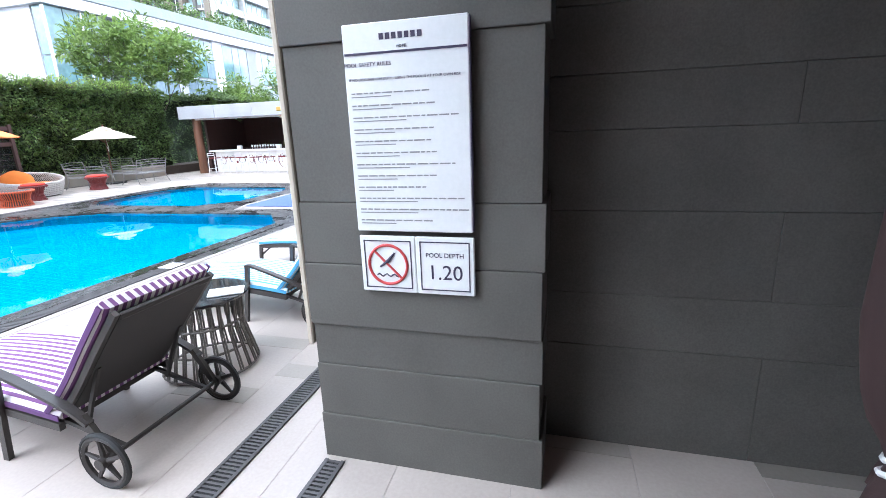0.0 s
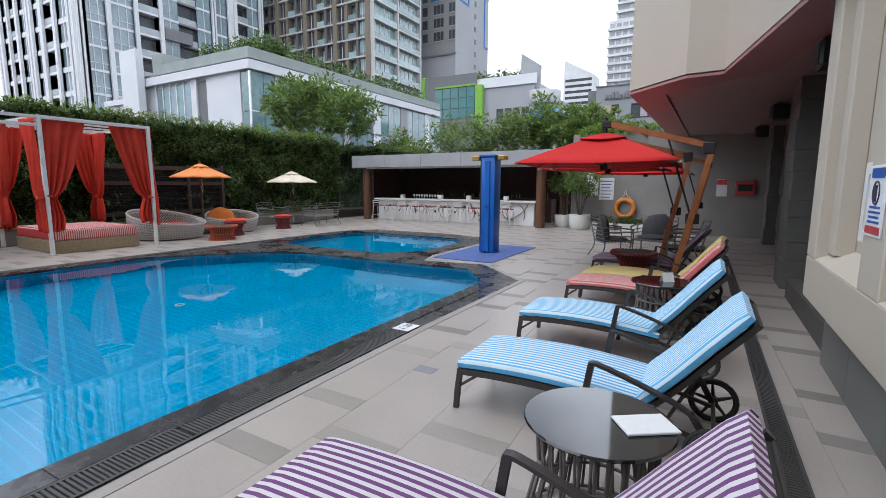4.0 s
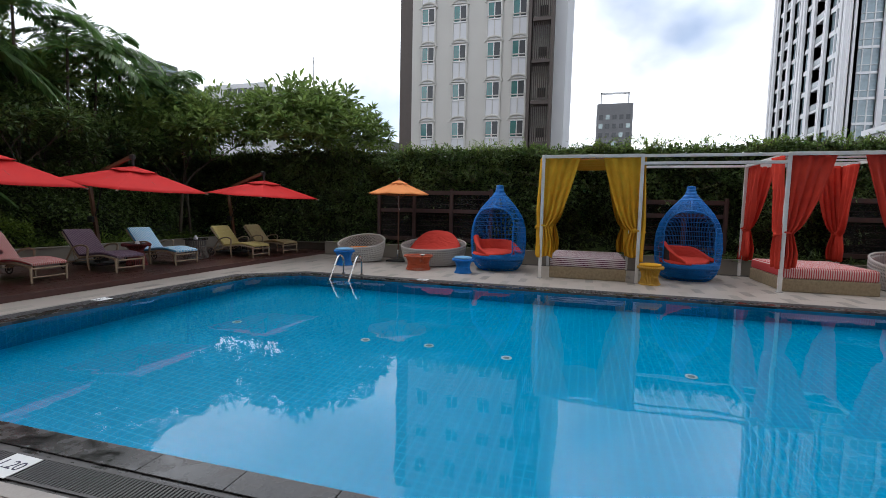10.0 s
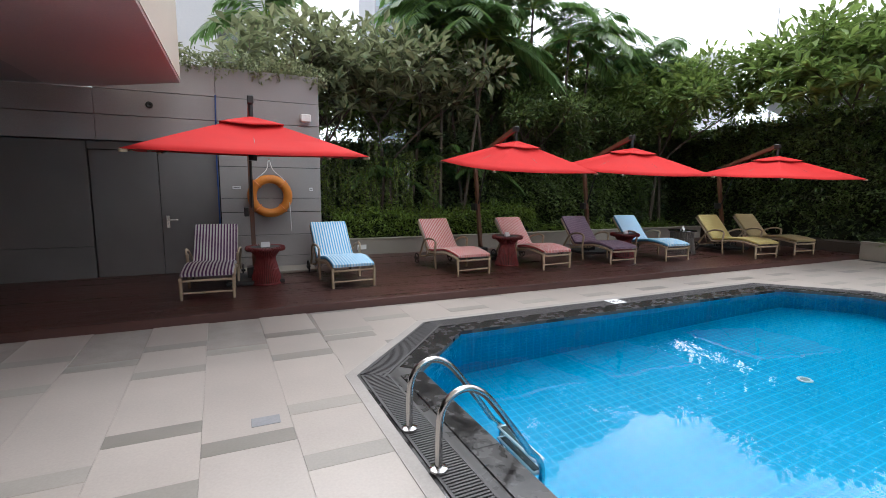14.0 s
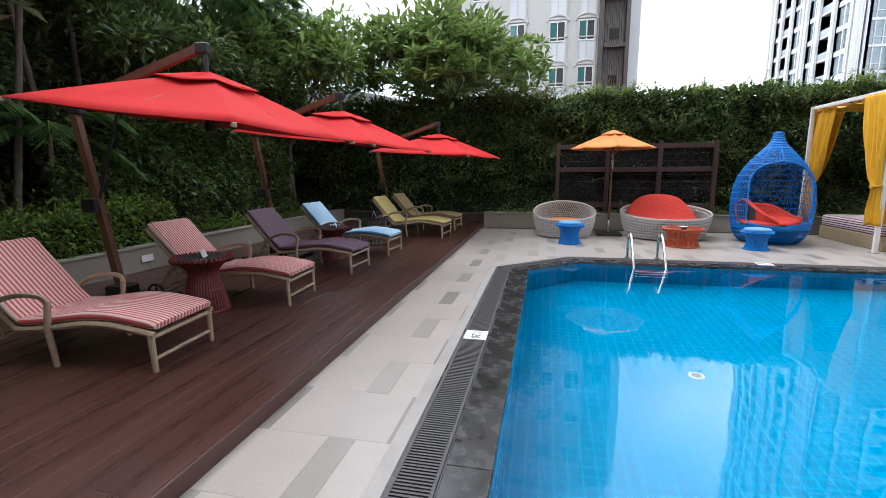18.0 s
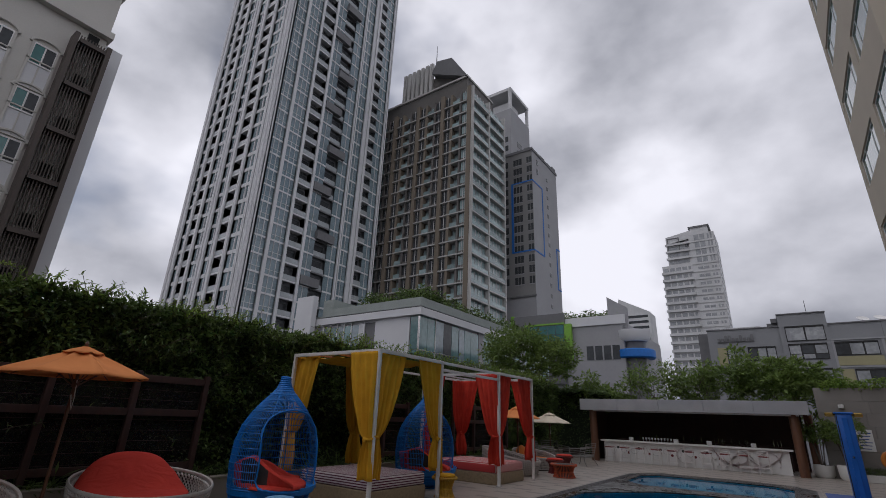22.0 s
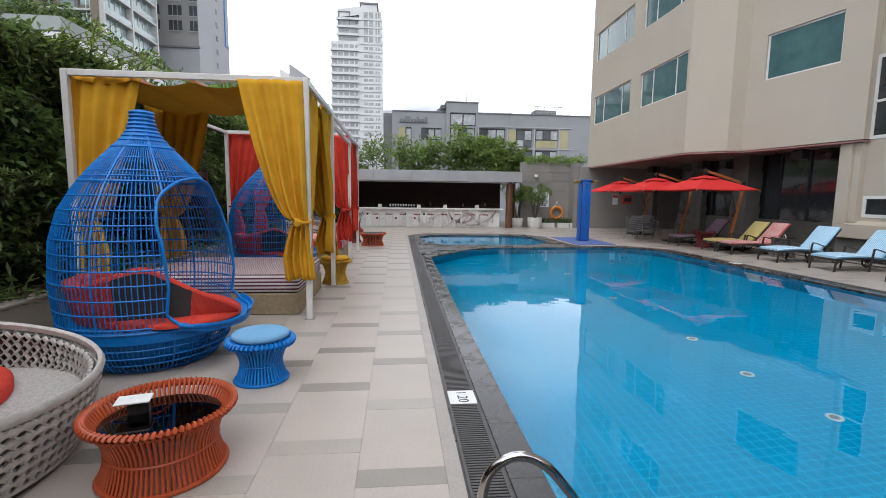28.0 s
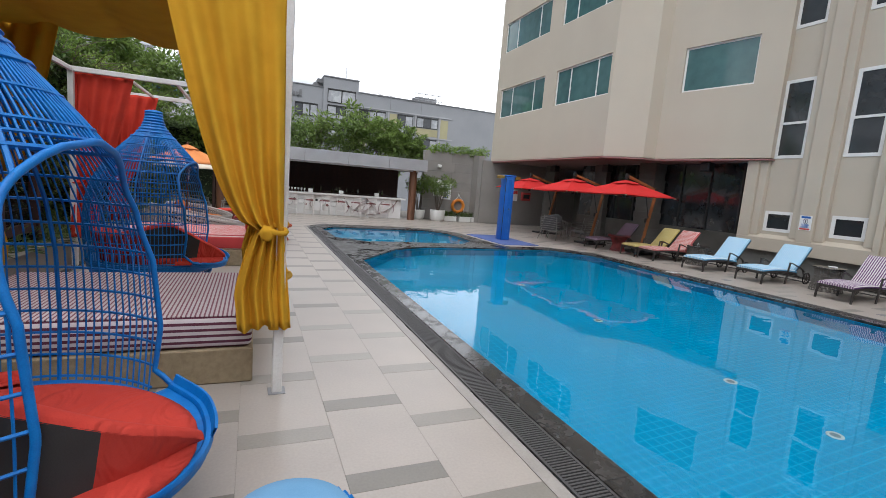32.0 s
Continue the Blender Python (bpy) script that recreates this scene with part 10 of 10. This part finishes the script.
tree(pose(-6.2, -12.6, 0.3), 4.9, 2.2, "sparse frangipani tree with bare grey branches", 34, M_LEAF_DULL, 0.27, per=12, bare=0.1, fill=90, trunk=0.06)
tree(pose(-4.6, -12.4, 0.3), 4.7, 1.8, "sparse frangipani tree with bare grey branches", 35, M_LEAF_DULL, 0.27, per=12, bare=0.1, fill=90, trunk=0.06)
for x, y, h, s in ((-7.6, -12.3, 5.2, 1), (-8.5, -12.6, 5.9, 2), (-9.6, -12.4, 4.7, 3), (-11.5, -12.5, 5.4, 4), (-13.4, -12.7, 5.3, 5), (-6.9, -12.7, 5.8, 6), (-8.1, -12.1, 4.9, 7), (-10.6, -12.9, 6.0, 8), (-3.9, -13.4, 5.3, 9), (-9.0, -12.2, 5.2, 10), (-12.4, -12.9, 5.8, 11), (-14.6, -13.0, 5.5, 12), (-9.3, -13.0, 6.2, 13), (-15.6, -12.4, 4.8, 14)):
    palm(pose(x, y, 0.3), h, "slim feather palm in the south border", 60 + s, 15, 2.0)
for x, y, h, s in ((-6.2, -12.1, 1.5, 21), (-7.3, -12.2, 1.9, 22), (-8.7, -12.2, 1.7, 23)):
    palm(pose(x, y, 0.3), h, "young feather palm with low arching fronds", 60 + s, 9, 1.35)


def potted(m, h, r, label, seed):
    t = thing("potted_tree", label, "potted tree", m)
    part("pot", Geo().lathe([(r * 0.72, 0.0), (r * 0.95, 0.12), (r, h * 0.9), (r * 0.97, h), (r * 0.9, h), (r * 0.88, h - 0.06), (0.02, h - 0.06)], 30), M_STONEPOT, t, "round white pot", smooth=40)
    part("soil", Geo().lathe([(0.01, h - 0.058), (r * 0.87, h - 0.058), (0.01, h - 0.03)], 20), M_SOIL, t)
    rng = random.Random(seed)
    g, rows = Geo(), []
    for k in range(9):
        a = 2 * math.pi * k / 9
        e = Vector((0.45 * math.cos(a) * rng.uniform(0.5, 1.2), 0.45 * math.sin(a) * rng.uniform(0.5, 1.2), h + rng.uniform(0.85, 1.45)))
        g.tube([(0.05 * math.cos(a), 0.05 * math.sin(a), h - 0.06), e * 0.5 + Vector((0, 0, h * 0.55)), e], [0.02, 0.014, 0.008], 5, caps=False)
        rows.append(clump(150, tuple(e), (0.30, 0.30, 0.24), 0.10, seed + k, 0.1, 0.2))
    part("woody_stem", g, M_BARK, t)
    part("crown", leaf_mesh("crown", *joined(rows), M_LEAF_MD), None, t)
    return t


potted(pose(-5.22, 17.25, 0), 0.52, 0.36, "leafy shrub in a round white pot", 71)
potted(pose(-5.95, 17.95, 0), 0.45, 0.34, "leafy shrub in a round white pot", 72)
hang = thing("roof_planting", "trailing green plants on the block wall top", "plants", kind="stuff")
part("leaves", leaf_mesh("leaves", *joined([clump(300, (-4.15 + 0.27 * k, -10.05, 3.44 + 0.08 * (k % 3)), (0.3, 0.35, 0.20), 0.07, 80 + k, 0.5, 0.2) for k in range(9)]), M_LEAF_DULL), None, hang)
hang = thing("roof_planting", "trailing green plants on the north wall top", "plants", kind="stuff")
part("leaves", leaf_mesh("leaves", *joined([clump(200, (-5.3 + 0.34 * k, 18.2, 3.36 + 0.06 * (k % 3)), (0.28, 0.3, 0.22), 0.10, 95 + k, 0.3, 0.2) for k in range(9)]), M_LEAF_LT), None, hang)


def fence(x, ys, h, label):
    t = thing("fence", label, "fence", kind="structure")
    for y in ys:
        part("post", Geo().rbox(x - 0.05, x + 0.05, y - 0.05, y + 0.05, 0.3, h, 0.008), M_FENCE, t)
    for a, b in zip(ys[:-1], ys[1:]):
        for z in (0.55, 1.45, h - 0.18):
            part("rail", Geo().rbox(x - 0.03, x + 0.03, a + 0.051, b - 0.051, z, z + 0.12, 0.006), M_FENCE, t)
        part("net", Geo().box(x - 0.075, x - 0.07, a - 0.04, b + 0.04, 0.42, h - 0.1), M_NET, t, "dark shade net behind the rails")
        for k in range(8):
            z = 0.7 + 0.17 * k
            part("wire", Geo().cyl((x - 0.005, a + 0.05, z), (x - 0.005, b - 0.05, z), 0.003, seg=5), M_FENCE, t)
    return t


fence(-16.05, (-5.12, -3.9, -2.67, -1.42), 2.2, "dark stained timber screen fence against the hedge")
fence(-16.05, (2.9, 3.9, 4.9), 2.0, "dark stained timber screen fence against the hedge")
fence(-16.05, (7.4, 8.7, 10.0, 11.2), 2.1, "dark stained timber screen fence against the hedge")


def trailing(name, rows, label, seed):
    """Hanging strands with small leaves all along, in loose columns."""
    rng = np.random.default_rng(seed)
    t = thing(name, label, "vine", kind="stuff")
    g, rs = Geo(), []
    for x, y, z0, z1 in rows:
        for _ in range(9):
            px, py = x + rng.normal() * 0.12, y + rng.normal() * 0.10
            zb = z0 + (z1 - z0) * rng.random() * 0.4
            p = [(px + 0.03 * rng.normal(), py + 0.03 * rng.normal(), z1 - (z1 - zb) * k / 5) for k in range(6)]
            g.tube(p, 0.004, 3, caps=False)
            n = int(60 * (z1 - zb))
            k = rng.random(n) * 4.99
            i = k.astype(int)
            pts = np.array(p)
            c = pts[i] + (pts[i + 1] - pts[i]) * (k - i)[:, None]
            ln = 0.055 * (0.6 + 0.7 * rng.random(n))
            rs.append((c, rng.normal(size=(n, 3)) * (1, 1, 0.4) - (0, 0, 0.6), rng.normal(size=(n, 3)) * 0.5 + (0, 0.4, 1), ln, ln * 0.5))
    part("stems", g, M_BARK, t)
    part("leaves", leaf_mesh("leaves", *joined(rs), M_LEAF_LT), None, t)
    return t


trailing("trailing_vine", [(-4.55, -11.5, 0.7, 2.2), (-4.95, -11.7, 0.6, 2.5), (-5.3, -11.45, 0.8, 2.0), (-5.7, -11.8, 0.6, 2.6), (-6.15, -11.6, 0.7, 2.2), (-6.6, -11.9, 0.6, 2.4), (-7.1, -11.7, 0.8, 2.1)], "pale green trailing vines hanging beside the block wall", 44)
